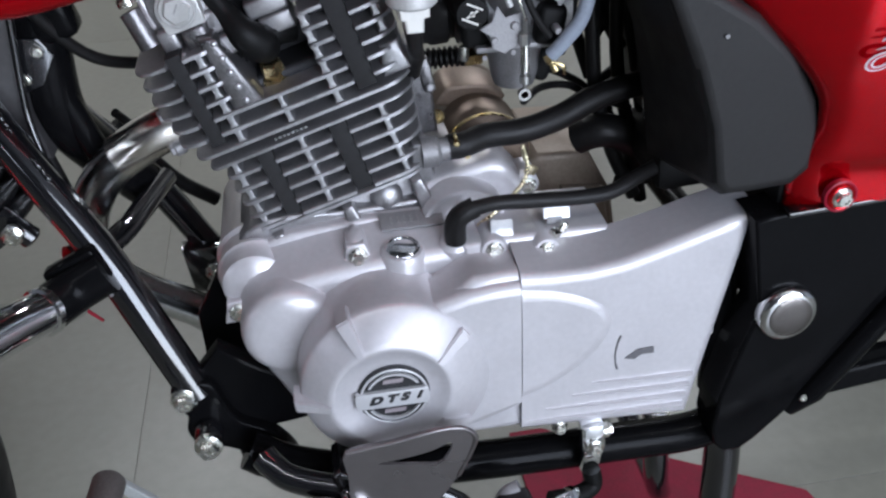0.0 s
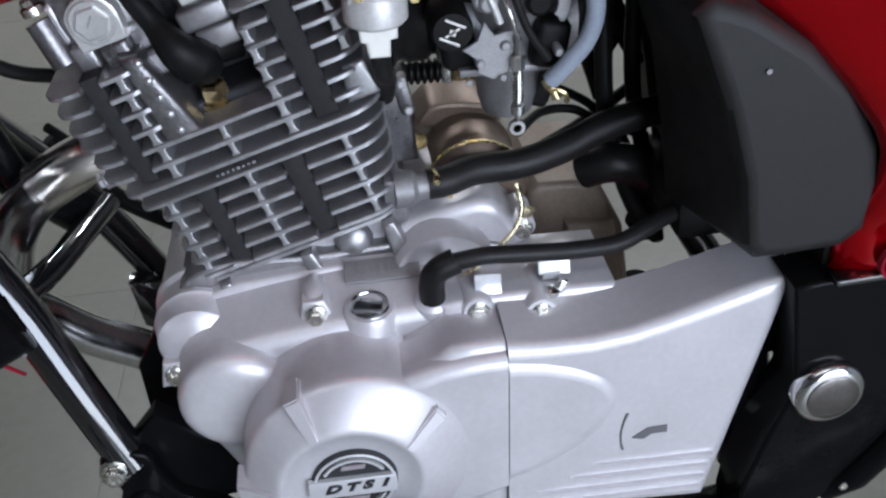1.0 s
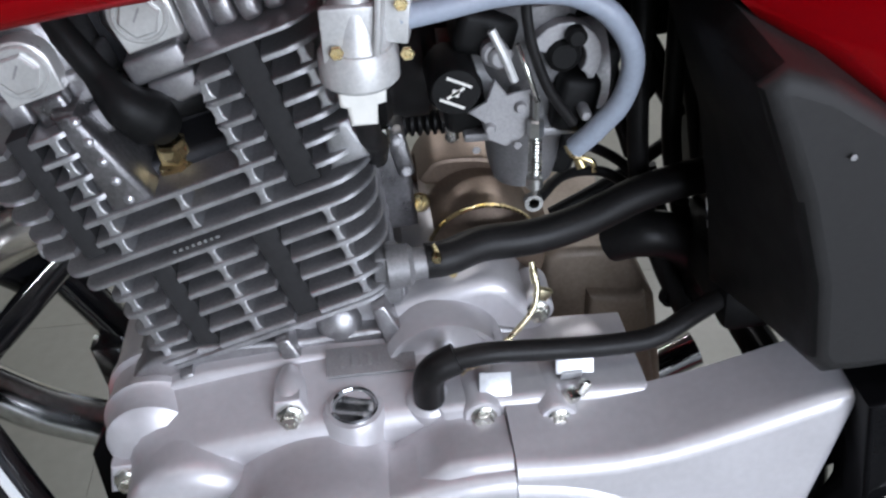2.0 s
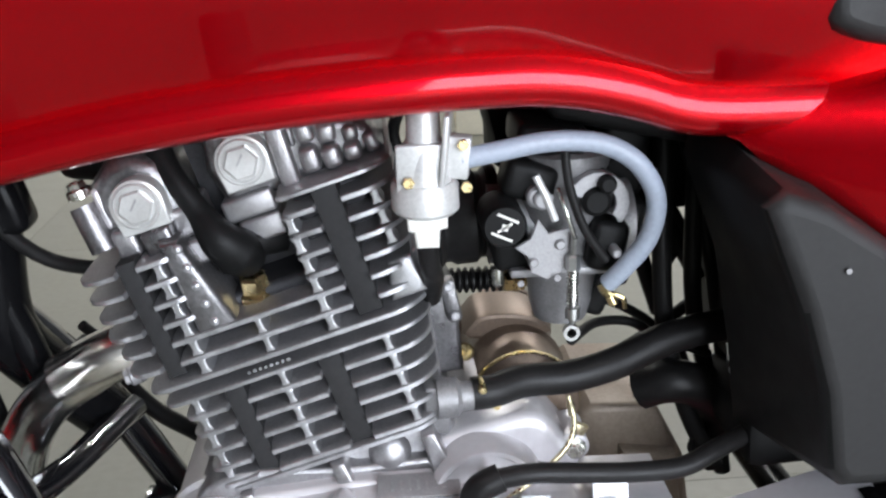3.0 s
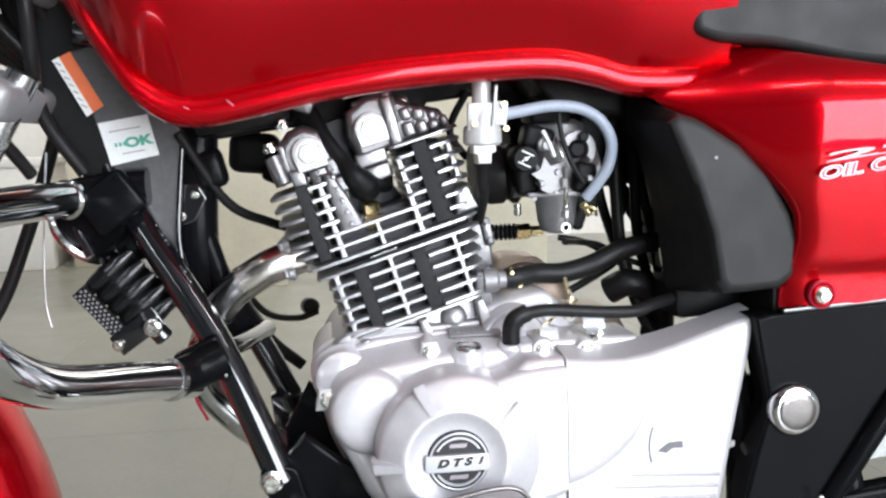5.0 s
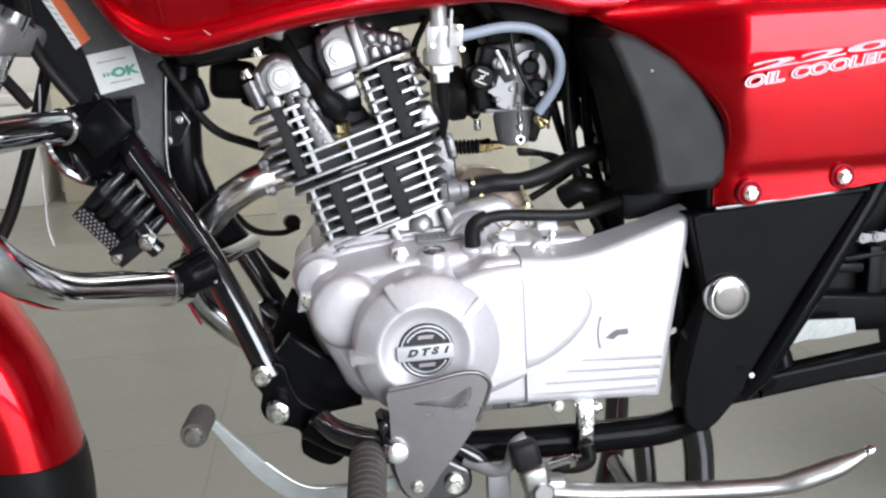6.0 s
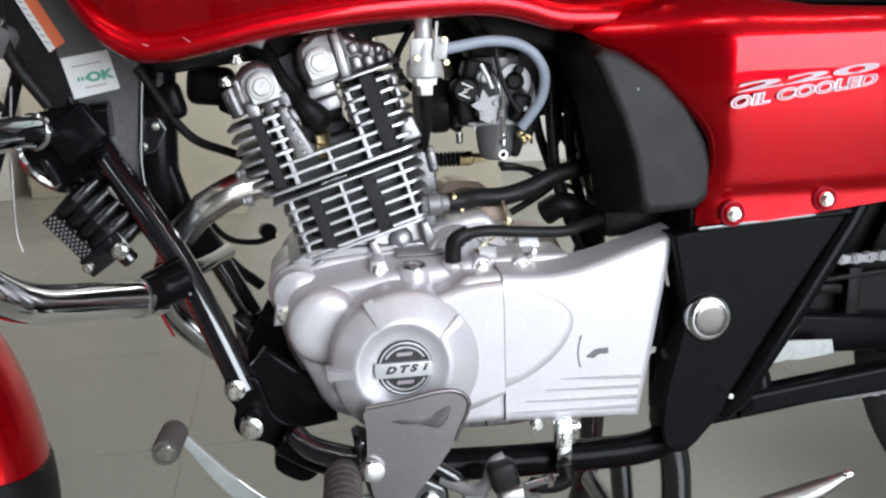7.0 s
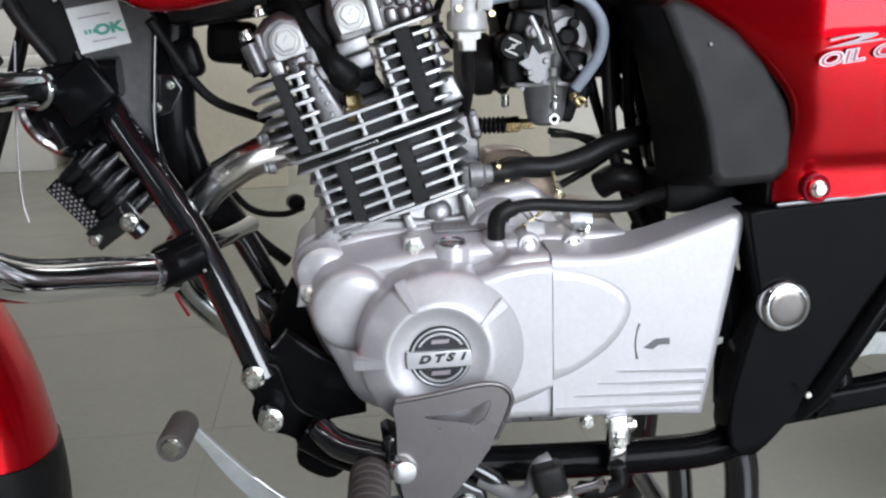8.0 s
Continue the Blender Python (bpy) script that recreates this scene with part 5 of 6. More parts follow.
prism(bm, [(0.44, 0.345), (0.46, 0.398), (0.62, 0.42), (0.80, 0.36), (0.80, 0.27), (0.62, 0.28), (0.52, 0.315)], -0.055, -0.035, 0.006)
block(bm, (0.528, -0.07, 0.365), (0.018, 0.02, 0.085), (0, 3, 0), 0.004)
block(bm, (0.54, -0.075, 0.3985), (0.10, 0.012, 0.006), (0, -4, 0), 0.002)
block(bm, (0.49, -0.07, 0.385), (0.05, 0.02, 0.012), (0, 4, 0), 0.004)
part("chain_case", bm, M_DARK, swing, "black chain guard")
# dark panel added to black out the gap behind the chain
bm = B()
prism(bm, [(0.42, 0.335), (0.42, 0.500), (0.86, 0.520), (0.86, 0.360), (0.60, 0.345)], 0.045, 0.060, 0.004)
part("rear_gap_panel", bm, M_DARK, bike, "dark panel added to fill the gap behind the chain guard")
link = None
for row, (x0, z0, dx, dz) in enumerate(((0.505, 0.420, 0.0159, 0.0006), (0.490, 0.2615, 0.0159, 0.0004))):
    for k in range(7):
        x, z = x0 + dx * k, z0 + dz * k
        if link is None:
            bm = B()
            for q, y in ((0, -0.0035), (1, 0.0035)):
                prism(bm, rounded([(-0.006, 0), (-0.002, 0.0055), (0.008, 0.004), (0.018, 0.0055), (0.022, 0), (0.018, -0.0055), (0.008, -0.004), (-0.002, -0.0055)], 2), y - 0.0008, y + 0.0008)
            for cx in (0.0, 0.0159):
                lathe(bm, (cx, -0.0058, 0), (0, 1, 0), [(0, 0.0024), (0.0116, 0.0024)], 10)
                lathe(bm, (cx, -0.003, 0), (0, 1, 0), [(0, 0.0045), (0.006, 0.0045)], 12)
            link = part("chain_link", bm, M_TOWER, swing, "steel drive chain link")
            link.matrix_basis = Matrix.Translation((x, -0.088, z))
        else:
            share("chain_link", link, swing, Matrix.Translation((x, -0.088 - (0.002 if k % 2 else 0), z)))
bm = B()
tube(bm, [(0.292, -0.118, 0.25), (0.300, -0.12, 0.20), (0.296, -0.13, 0.10), (0.285, -0.15, 0.012)], 0.0165, 16, 6)
tube(bm, [(0.292, 0.158, 0.25), (0.300, 0.16, 0.20), (0.296, 0.17, 0.10), (0.285, 0.19, 0.012)], 0.0165, 16, 6)
tube(bm, [(0.245, -0.09, 0.235), (0.252, -0.09, 0.15), (0.27, -0.05, 0.10), (0.275, 0.1, 0.10)], 0.012, 14)
block(bm, (0.285, -0.15, 0.006), (0.06, 0.035, 0.012), (0, 0, 0), 0.004)
block(bm, (0.285, 0.19, 0.006), (0.06, 0.035, 0.012), (0, 0, 0), 0.004)
part("centre_stand", bm, M_BLACK, bike, "black tubular centre stand")

# -- foot controls --
bm = B()
pl = [(-0.038, 0.335), (-0.002, 0.3395), (0.030, 0.3450), (0.050, 0.3430), (0.0600, 0.333), (0.0575, 0.319), (0.046, 0.294), (0.027, 0.267), (0.008, 0.245), (-0.008, 0.223), (-0.020, 0.2205), (-0.030, 0.232), (-0.036, 0.252), (-0.0385, 0.280), (-0.0385, 0.310)]
hole = [(-0.015, 0.3185), (0.004, 0.3205), (0.026, 0.3240), (0.040, 0.3300), (0.0425, 0.3265), (0.0380, 0.3160), (0.0310, 0.3095), (0.014, 0.3125)]
for y in (-0.188, -0.185):
    vs = [bm.verts.new((x, y, z)) for x, z in rounded(pl, 3)]
    hs = [bm.verts.new((x, y, z)) for x, z in rounded(hole, 3)]
    es = [bm.edges.new((r[i], r[(i + 1) % len(r)])) for r in (vs, hs) for i in range(len(r))]
    bmesh.ops.triangle_fill(bm, use_beauty=True, edges=es)
    if y == -0.188:
        fv, fh = vs, hs
for a, b in ((fv, vs), (fh, hs)):
    for i in range(len(a)):
        bm.faces.new((a[i], a[(i + 1) % len(a)], b[(i + 1) % len(a)], b[i]))
guard_plate = part("heel_guard", bm, M_PRESSED, bike, "grey pressed aluminium heel guard with a slot")
bm = B()
tube(bm, [(-0.038, -0.189, 0.3355), (-0.002, -0.190, 0.3400), (0.030, -0.190, 0.3455), (0.050, -0.189, 0.3435), (0.060, -0.188, 0.333), (0.0575, -0.187, 0.319), (0.046, -0.187, 0.294)], 0.0022, 10)
part("rolled_edge", bm, M_PRESSED, guard_plate)
bolt(guard_plate, (-0.016, -0.188, 0.2335), 0.005)
bm = B()
lathe(bm, (-0.034, -0.192, 0.2735), (0.1, -1, 0), [(-0.02, 0.012), (0.0, 0.012), (0.004, 0.010), (0.006, 0.0)], 20)
part("peg_pivot", bm, M_CHROME, guard_plate)
bm = B()
prism(bm, rounded([(-0.05, 0.295), (-0.02, 0.285), (0.02, 0.25), (0.04, 0.236), (0.035, 0.212), (0.0, 0.205), (-0.03, 0.22)], 3), -0.172, -0.135, 0.004)
tube(bm, [(0.0, -0.16, 0.245), (0.02, -0.165, 0.262), (0.045, -0.17, 0.25), (0.055, -0.17, 0.238)], 0.007, 12)
rest = part("footrest_bracket", bm, M_BLACK, bike, "black footrest bracket")
bolt(rest, (0.022, -0.176, 0.2255), 0.0075)
bm = B()
tube(bm, [(-0.104, -0.134, 0.293), (-0.097, -0.142, 0.288), (-0.085, -0.15, 0.281), (-0.058, -0.158, 0.274), (-0.028, -0.163, 0.270)], 0.0110, 20)
part("footrest_bar", bm, M_BLACK, bike, "short gloss black footrest bar")
bm = B()
prof = [(0.0, 0.0165)]
for k in range(11):
    prof += [(0.008 + 0.011 * k, 0.0182), (0.0135 + 0.011 * k, 0.0182), (0.0145 + 0.011 * k, 0.0174), (0.0180 + 0.011 * k, 0.0174)]
prof += [(0.134, 0.014), (0.136, 0.0)]
lathe(bm, (-0.062, -0.175, 0.266), (-0.08, -1, -0.10), prof, 28)
part("foot_peg", bm, M_PEG, bike, "ribbed dark rubber foot peg")
bm = B()
blade = smooth_pts([(-0.211, 0, 0.3230), (-0.202, 0, 0.3130), (-0.1735, 0, 0.2800), (-0.143, 0, 0.2500), (-0.122, 0, 0.2365), (-0.097, 0, 0.2335), (-0.04, 0, 0.236), (0.02, 0, 0.238)], 5)
under = smooth_pts([(-0.217, 0, 0.3160), (-0.207, 0, 0.3040), (-0.1830, 0, 0.2680), (-0.156, 0, 0.2370), (-0.130, 0, 0.2210), (-0.098, 0, 0.2165), (-0.04, 0, 0.222), (0.02, 0, 0.226)], 5)
prism(bm, [(p.x, p.z) for p in blade] + [(p.x, p.z) for p in reversed(under)], -0.1665, -0.161, 0.0012, 2)
lever = part("gear_lever", bm, M_LEVER, bike, "bare grey metal gear lever with a rubber toe peg")
bm = B()
tube(bm, [(p.x, -0.1660, p.z) for p in blade[12:28]], 0.0016, 8, curve=False)
part("lever_edge", bm, M_STAND, lever)
bm = B()
lathe(bm, (-0.2155, -0.163, 0.3205), (-0.07, -1, 0.0), [(0.0, 0.010), (0.003, 0.0125), (0.048, 0.0125), (0.052, 0.0115), (0.052, 0.0)], 26)
toe = part("toe_rubber", bm, M_PEG, lever, "dark ribbed rubber toe peg")
bm = B()
lathe(bm, (-0.2190, -0.2145, 0.3205), (-0.07, -1, 0.0), [(-0.002, 0.0085), (0.001, 0.0085), (0.0035, 0.0065), (0.0042, 0.0)], 22)
part("peg_end", bm, M_BOLT, lever)
# shift clamp behind
bm = B()
block(bm, (0.1655, -0.148, 0.276), (0.021, 0.014, 0.030), (0, -4, 0), 0.004)
block(bm, (0.1645, -0.150, 0.250), (0.016, 0.010, 0.026), (10, 3, 0), 0.003)
block(bm, (0.1585, -0.1555, 0.277), (0.0014, 0.003, 0.026), (0, -4, 0), 0.0003)
clamp = part("shift_clamp", bm, M_CHROME, bike, "bright plated gearshift clamp")
bolt(clamp, (0.166, -0.156, 0.2685), 0.0058)
bolt(clamp, (0.178, -0.148, 0.280), 0.005, (1, 0, 0))
bolt(clamp, (0.140, -0.140, 0.282), 0.005)
bm = B()
tube(bm, [(0.164, -0.155, 0.243), (0.165, -0.158, 0.228), (0.150, -0.165, 0.226), (0.125, -0.172, 0.232)], 0.008, 14)
part("shift_joint", bm, M_DARK, clamp)
bm = B()
tube(bm, [(0.115, -0.182, 0.236), (0.148, -0.17, 0.236)], 0.0042, 12, curve=False)
lathe(bm, (0.138, -0.174, 0.236), (1, 0.3, 0), [(0, 0.0075), (0.006, 0.0075), (0.008, 0.006)], 6)
part("shift_rod", bm, M_CHROME, clamp)
# side stand, folded up
bm = B()
tube(bm, [(0.108, -0.205, 0.222), (0.16, -0.210, 0.2155), (0.25, -0.221, 0.2115), (0.325, -0.233, 0.212), (0.355, -0.240, 0.219), (0.39, -0.247, 0.232), (0.418, -0.251, 0.2455)], 0.0105, 18, 5, [0.0105, 0.0105, 0.0105, 0.0105, 0.0125, 0.0115, 0.004], 0.85)
stand = part("side_stand", bm, M_STAND, bike, "chromed side stand, folded up")
bm = B()
lathe(bm, (0.4185, -0.2515, 0.2460), (0.8, -0.2, 0.4), [(-0.004, 0.005), (0.002, 0.0055), (0.005, 0.004), (0.006, 0.0)], 16)
part("stand_tip", bm, M_CHROME, stand)
bm = B()
block(bm, (0.0900, -0.199, 0.2585), (0.028, 0.020, 0.030), (0, -14, 0), 0.006, 3)
part("stand_pad", bm, M_RUBBER, stand, "black rubber stand stop")
bm = B()
block(bm, (0.108, -0.202, 0.222), (0.040, 0.022, 0.028), (0, 4, 0), 0.005, 3)
block(bm, (0.0965, -0.204, 0.2375), (0.028, 0.022, 0.024), (0, -12, 0), 0.005, 3)
lathe(bm, (0.103, -0.21, 0.224), (0, -1, 0), [(0, 0.011), (0.006, 0.011), (0.008, 0.009)], 20)
part("stand_knuckle", bm, M_STAND, stand)
bm = B()
tube(bm, [(0.035, -0.165, 0.246), (0.060, -0.18, 0.238), (0.075, -0.188, 0.245), (0.082, -0.19, 0.266), (0.094, -0.19, 0.273)], 0.0065, 12, 6)
block(bm, (0.066, -0.175, 0.220), (0.024, 0.012, 0.03), (0, 0, 0), 0.003)
part("stand_lug", bm, M_ZINC, stand)

# -- leg guard --
bm = B()
loop = smooth_pts([(-0.3392, -0.0235, 0.5962), (-0.393, -0.1154, 0.5985), (-0.4131, -0.211, 0.6039), (-0.4004, -0.2993, 0.5992), (-0.3646, -0.3592, 0.5708), (-0.3275, -0.3716, 0.5238), (-0.3084, -0.3341, 0.4815), (-0.3063, -0.263, 0.4617), (-0.303, -0.1834, 0.4582), (-0.2804, -0.117, 0.4509), (-0.2314, -0.0737, 0.4277)], 8)
for _ in range(260):
    loop = [loop[0]] + [(p + q * 2 + r) / 4 for p, q, r in zip(loop, loop[1:], loop[2:])] + [loop[-1]]
tube(bm, [tuple(p) for p in loop], 0.0168, 32, curve=False)
legguard = part("leg_guard", bm, M_CHROME, bike, "chromed tubular leg guard")
for p, d in (((-0.3405, -0.028, 0.5963), (0.36, 0.93, 0)), ((-0.2461, -0.098, 0.4345), (0.51, 0.86, -0.23))):
    bm = B()
    lathe(bm, p, d, [(-0.003, 0.0168), (-0.002, 0.0190), (0.003, 0.0190), (0.004, 0.0168)], 28)
    part("guard_ring", bm, M_CHROME, legguard, "bright end ring")
bm = B()
tube(bm, [(-0.3385, -0.022, 0.5965), (-0.318, -0.008, 0.600), (-0.295, -0.006, 0.604), (-0.270, -0.006, 0.605)], 0.0185, 18)
block(bm, (-0.302, -0.022, 0.592), (0.055, 0.02, 0.045), (0, -35, 0), 0.006, 3)
part("upper_clamp", bm, M_SATIN, legguard, "black upper guard bracket")
bm = B()
tube(bm, [(-0.2440, -0.0945, 0.4336), (-0.225, -0.078, 0.438), (-0.20, -0.072, 0.448)], 0.0178, 18)
block(bm, (-0.222, -0.066, 0.446), (0.045, 0.016, 0.03), (0, -25, 0), 0.004)
part("lower_clamp", bm, M_SATIN, legguard, "black lower guard bracket")
# pale strip paints the highlight along the black lower clamp
bm = B()
block(bm, (-0.205, -0.0835, 0.4425), (0.003, 0.002, 0.026), (0, -32, 0), 0.0005)
part("clamp_highlight", bm, M_EDGE, legguard)

# -- oil cooler --
AX = Vector((0.64, 0, -0.77))
SD = Vector((0.77, 0, 0.64))
base = Vector((-0.316, -0.020, 0.520))
cooler = None
for k in range(5):
    c = base + AX * (0.0150 * k)
    bm = B()
    tube(bm, [c - SD * 0.026, c - SD * 0.012, c + SD * 0.006, c + SD * 0.022, c + SD * 0.038], 0.0082, 16, 4, [0.0035, 0.0078, 0.0098, 0.0078, 0.0035])
    tube(bm, [c - SD * 0.020 + Vector((0, 0.02, 0)), c + SD * 0.034 + Vector((0, 0.02, 0))], 0.0082, 12, curve=False)
    if cooler is None:
        cooler = part("oil_cooler", bm, M_COOLER, bike, "black finned oil cooler with a pierced mesh strip")
    else:
        part("cooler_tube", bm, M_COOLER, cooler)
bm = B()
for k in range(9):
    c = base + AX * (0.0075 * k)
    lathe(bm, c + SD * 0.006 + Vector((0, 0.006, 0)), AX, [(0, 0.013), (0.001, 0.013)], 12)
part("cooler_fin", bm, M_DARK, cooler)


def slab(name, corners, thick, material, parent, label=""):
    """A thin plate over four corners, with its thickness set behind it."""
    bm = B()
    nrm = (corners[1] - corners[0]).cross(corners[3] - corners[0]).normalized() * thick
    f = [bm.verts.new(p) for p in corners] + [bm.verts.new(p + nrm) for p in corners]
    bm.faces.new(f[:4])
    bm.faces.new(f[4:][::-1])
    for i in range(4):
        bm.faces.new((f[i], f[4 + i], f[4 + (i + 1) % 4], f[(i + 1) % 4]))
    return part(name, bm, material, parent, label, smooth=0)


p0 = base - SD * 0.032 - AX * 0.006 + Vector((0, -0.004, 0))
mesh_plate = slab("cooler_side", [p0, p0 + AX * 0.066, p0 + AX * 0.066 + SD * 0.017 + Vector((0, -0.008, 0)), p0 + SD * 0.017 + Vector((0, -0.008, 0))], -0.0015, M_DARK, cooler)
for r in range(4):
    for k in range(12):
        bm = B()
        c = p0 + AX * (0.003 + 0.0051 * k + (0.0025 if r % 2 else 0)) + SD * (0.0025 + 0.004 * r) + Vector((0, -0.0011 - 0.0019 * r, 0))
        lathe(bm, c, (-0.2, -1, -0.1), [(-0.001, 0.0016), (0.0006, 0.0015), (0.0010, 0.0)], 6)
        part("mesh_stud", bm, M_ZINC, mesh_plate)
bm = B()
e = base + AX * 0.066 + SD * 0.004 + Vector((0, -0.008, 0))
lathe(bm, e, AX, [(0, 0.0095), (0.016, 0.0095), (0.018, 0.007), (0.018, 0.0)], 18)
part("cooler_union", bm, M_BLACK, cooler)
bolt(cooler, (-0.268, -0.046, 0.473), 0.0062, material=M_BOLT)
bolt(cooler, (-0.303, -0.034, 0.4555), 0.004, material=M_BOLT)
bm = B()
block(bm, (-0.285, -0.03, 0.468), (0.05, 0.004, 0.022), (0, -35, 0), 0.001)
part("cooler_bracket", bm, M_BLACK, cooler)
bm = B()
tube(bm, [(-0.335, 0.01, 0.60), (-0.34, -0.005, 0.575), (-0.325, -0.015, 0.54)], 0.006, 12)
part("cooler_hose", bm, M_BLACK, cooler)
# horn: black dome behind a plated rim, facing forward
HC, HA = Vector((-0.331, 0.022, 0.567)), Vector((-0.62, 0.50, -0.60)).normalized()
bm = B()
lathe(bm, HC, HA, [(-0.046, 0.0), (-0.046, 0.020), (-0.040, 0.028), (-0.020, 0.0330), (0.002, 0.0350), (0.006, 0.0350), (0.006, 0.0)], 36)
block(bm, (-0.297, 0.022, 0.563), (0.060, 0.03, 0.055), (0, 35, 0), 0.012, 4)
horn = part("horn", bm, M_SATIN, bike, "black horn with a plated rim under the headstock")
bm = B()
lathe(bm, HC, HA, [(0.000, 0.0335), (0.000, 0.0400), (0.003, 0.0425), (0.008, 0.0425), (0.010, 0.0395), (0.010, 0.0335)], 40)
part("horn_rim", bm, M_PIPE, horn, "dull plated horn rim")

# -- tank --
def lerp_table(table, x):
    for (x0, v0), (x1, v1) in zip(table, table[1:]):
        if x <= x1:
            k = max(0, min(1, (x - x0) / (x1 - x0)))
            return v0 + (v1 - v0) * k
    return table[-1][1]


RIM = [(-0.345, 0.800), (-0.322, 0.768), (-0.300, 0.740), (-0.277, 0.707), (-0.255, 0.679), (-0.228, 0.662), (-0.20, 0.6595), (-0.16, 0.6665), (-0.10, 0.6785), (-0.03, 0.6875), (0.04, 0.6925), (0.09, 0.6940), (0.12, 0.6915), (0.148, 0.6850), (0.18, 0.676), (0.25, 0.675)]
rim_pts = smooth_pts([(x, 0, z) for x, z in RIM], 6)
rim_table = [(p.x, p.z) for p in rim_pts]
SIDE = [(0.065, 0.004), (0.098, -0.001), (0.107, 0.002), (0.111, 0.007), (0.1122, 0.012), (0.1112, 0.0175), (0.1085, 0.0225), (0.1068, 0.0250), (0.1085, 0.0272), (0.116, 0.037), (0.130, 0.056), (0.147, 0.086), (0.163, 0.122), (0.168, 0.162), (0.162, 0.20), (0.138, 0.230), (0.09, 0.248), (0.045, 0.255)]
bm = B()
cols = []
xs = [-0.345 + 0.0113 * k for k in range(55)]
for x in xs:
    zb = lerp_table(rim_table, x)
    f = max(0.0, min(1.0, (x + 0.347) / 0.085))
    w = math.sqrt(max(0.0, 1 - (1 - f) ** 2)) * 0.55 + 0.45 * f ** 0.5
    top = 0.925
    swell = 1 - 0.35 * max(0.0, (x - 0.08) / 0.2)
    col = []
    for s in (-1, 1):
        seq = SIDE if s < 0 else SIDE[::-1]
        for hw, dz in seq:
            z = zb + dz if dz < 0.05 else zb + 0.05 + (dz - 0.05) / 0.205 * (top - zb - 0.05)
            half = hw if hw < 0.113 else 0.113 + (hw - 0.113) * swell
            col.append(bm.verts.new((x, MID + s * (half + 0.033) * w, z)))
    cols.append(col)
n = len(cols[0])
for a, b in zip(cols, cols[1:]):
    for i in range(n):
        bm.faces.new((a[i], a[(i + 1) % n], b[(i + 1) % n], b[i]))
bm.faces.new(cols[0])
bm.faces.new(cols[-1][::-1])
tank = part("fuel_tank", bm, M_RED, bike, "glossy red fuel tank with a rolled lower rim", smooth=60)
bm = B()
block(bm, (-0.02, MID, 0.722), (0.40, 0.10, 0.03), (0, 3, 0), 0.01)
part("tank_tunnel", bm, M_DARK, tank)
bm = B()
prism(bm, [(0.10, 0.700), (0.12, 0.672), (0.20, 0.655), (0.22, 0.69)], -0.05, 0.09, 0.006)
block(bm, (0.135, -0.01, 0.690), (0.05, 0.05, 0.03), (0, 10, 0), 0.008)
part("tank_mount", bm, M_DARK, bike, "black tank mounting under the seat end")
bm = B()
block(bm, (-0.115, -0.02, 0.688), (0.02, 0.02, 0.035), (0, 20, 0), 0.004)
block(bm, (-0.10, 0.01, 0.70), (0.08, 0.03, 0.02), (0, -5, 0), 0.004)
part("coil_bracket", bm, M_TOWER, bike)
bm = B()
block(bm, (-0.18, 0.03, 0.675), (0.10, 0.05, 0.04), (0, -8, 0), 0.01)
part("ignition_coil", bm, M_DARK, bike, "black ignition coil beneath the tank")
bm = B()
tube(bm, [(-0.226, 0.045, 0.70), (-0.226, 0.04, 0.66), (-0.229, 0.036, 0.594), (-0.230, 0.036, 0.535), (-0.216, 0.056, 0.492), (-0.190, 0.085, 0.44)], 0.0205, 20, 6)
tube(bm, [(-0.250, 0.035, 0.66), (-0.236, 0.030, 0.60), (-0.222, 0.028, 0.55), (-0.205, 0.03, 0.49)], 0.0105, 14, 6)
block(bm, (-0.216, 0.030, 0.618), (0.034, 0.03, 0.040), (0, -14, 0), 0.008, 3)
part("regulator_cover", bm, M_SATIN, bike, "black harness cover behind the frame gusset")
bm = B()
prism(bm, [(-0.258, 0.596), (-0.246, 0.606), (-0.226, 0.604), (-0.218, 0.590), (-0.230, 0.568), (-0.246, 0.562), (-0.256, 0.574)], 0.0135, 0.017, 0.0012, 2)
harness_plate = part("harness_bracket", bm, M_BLACK, bike, "gloss black bracket on the wiring harness")
for p in ((-0.248, 0.0135, 0.592), (-0.229, 0.0135, 0.594), (-0.243, 0.0135, 0.573)):
    bolt(harness_plate, p, 0.0034, name="screw")
bm = B()
block(bm, (-0.175, 0.12, 0.632), (0.055, 0.04, 0.045), (0, 6, 0), 0.012, 3)
block(bm, (-0.150, 0.11, 0.612), (0.03, 0.03, 0.03), (0, 25, 0), 0.006, 2)
part("relay_box", bm, M_DARK, bike, "dark relay box in front of the head")
for pts, r in (([(-0.24, 0.0, 0.655), (-0.20, 0.03, 0.585), (-0.16, 0.06, 0.56), (-0.12, 0.08, 0.545)], 0.005),
               ([(-0.205, 0.11, 0.50), (-0.175, 0.14, 0.45), (-0.14, 0.17, 0.435), (-0.115, 0.18, 0.44)], 0.004),
               ([(-0.21, 0.12, 0.485), (-0.17, 0.13, 0.42), (-0.135, 0.14, 0.385)], 0.007),
               ([(-0.26, 0.03, 0.56), (-0.245, 0.03, 0.49), (-0.225, 0.03, 0.40), (-0.2, 0.03, 0.36)], 0.005)):
    bm = B()
    tube(bm, pts, r, 10)
    part("cable", bm, M_RUBBER, bike)
bm = B()
lathe(bm, (-0.122, 0.185, 0.445), (0.2, -1, 0.1), [(-0.02, 0.010), (0.0, 0.010), (0.003, 0.007), (0.003, 0.0)], 16)
part("cable_plug", bm, M_RUBBER, bike)
bm = B()
tube(bm, [(-0.232, -0.064, 0.425), (-0.231, -0.05, 0.402), (-0.224, -0.035, 0.378)], 0.0015, 10)
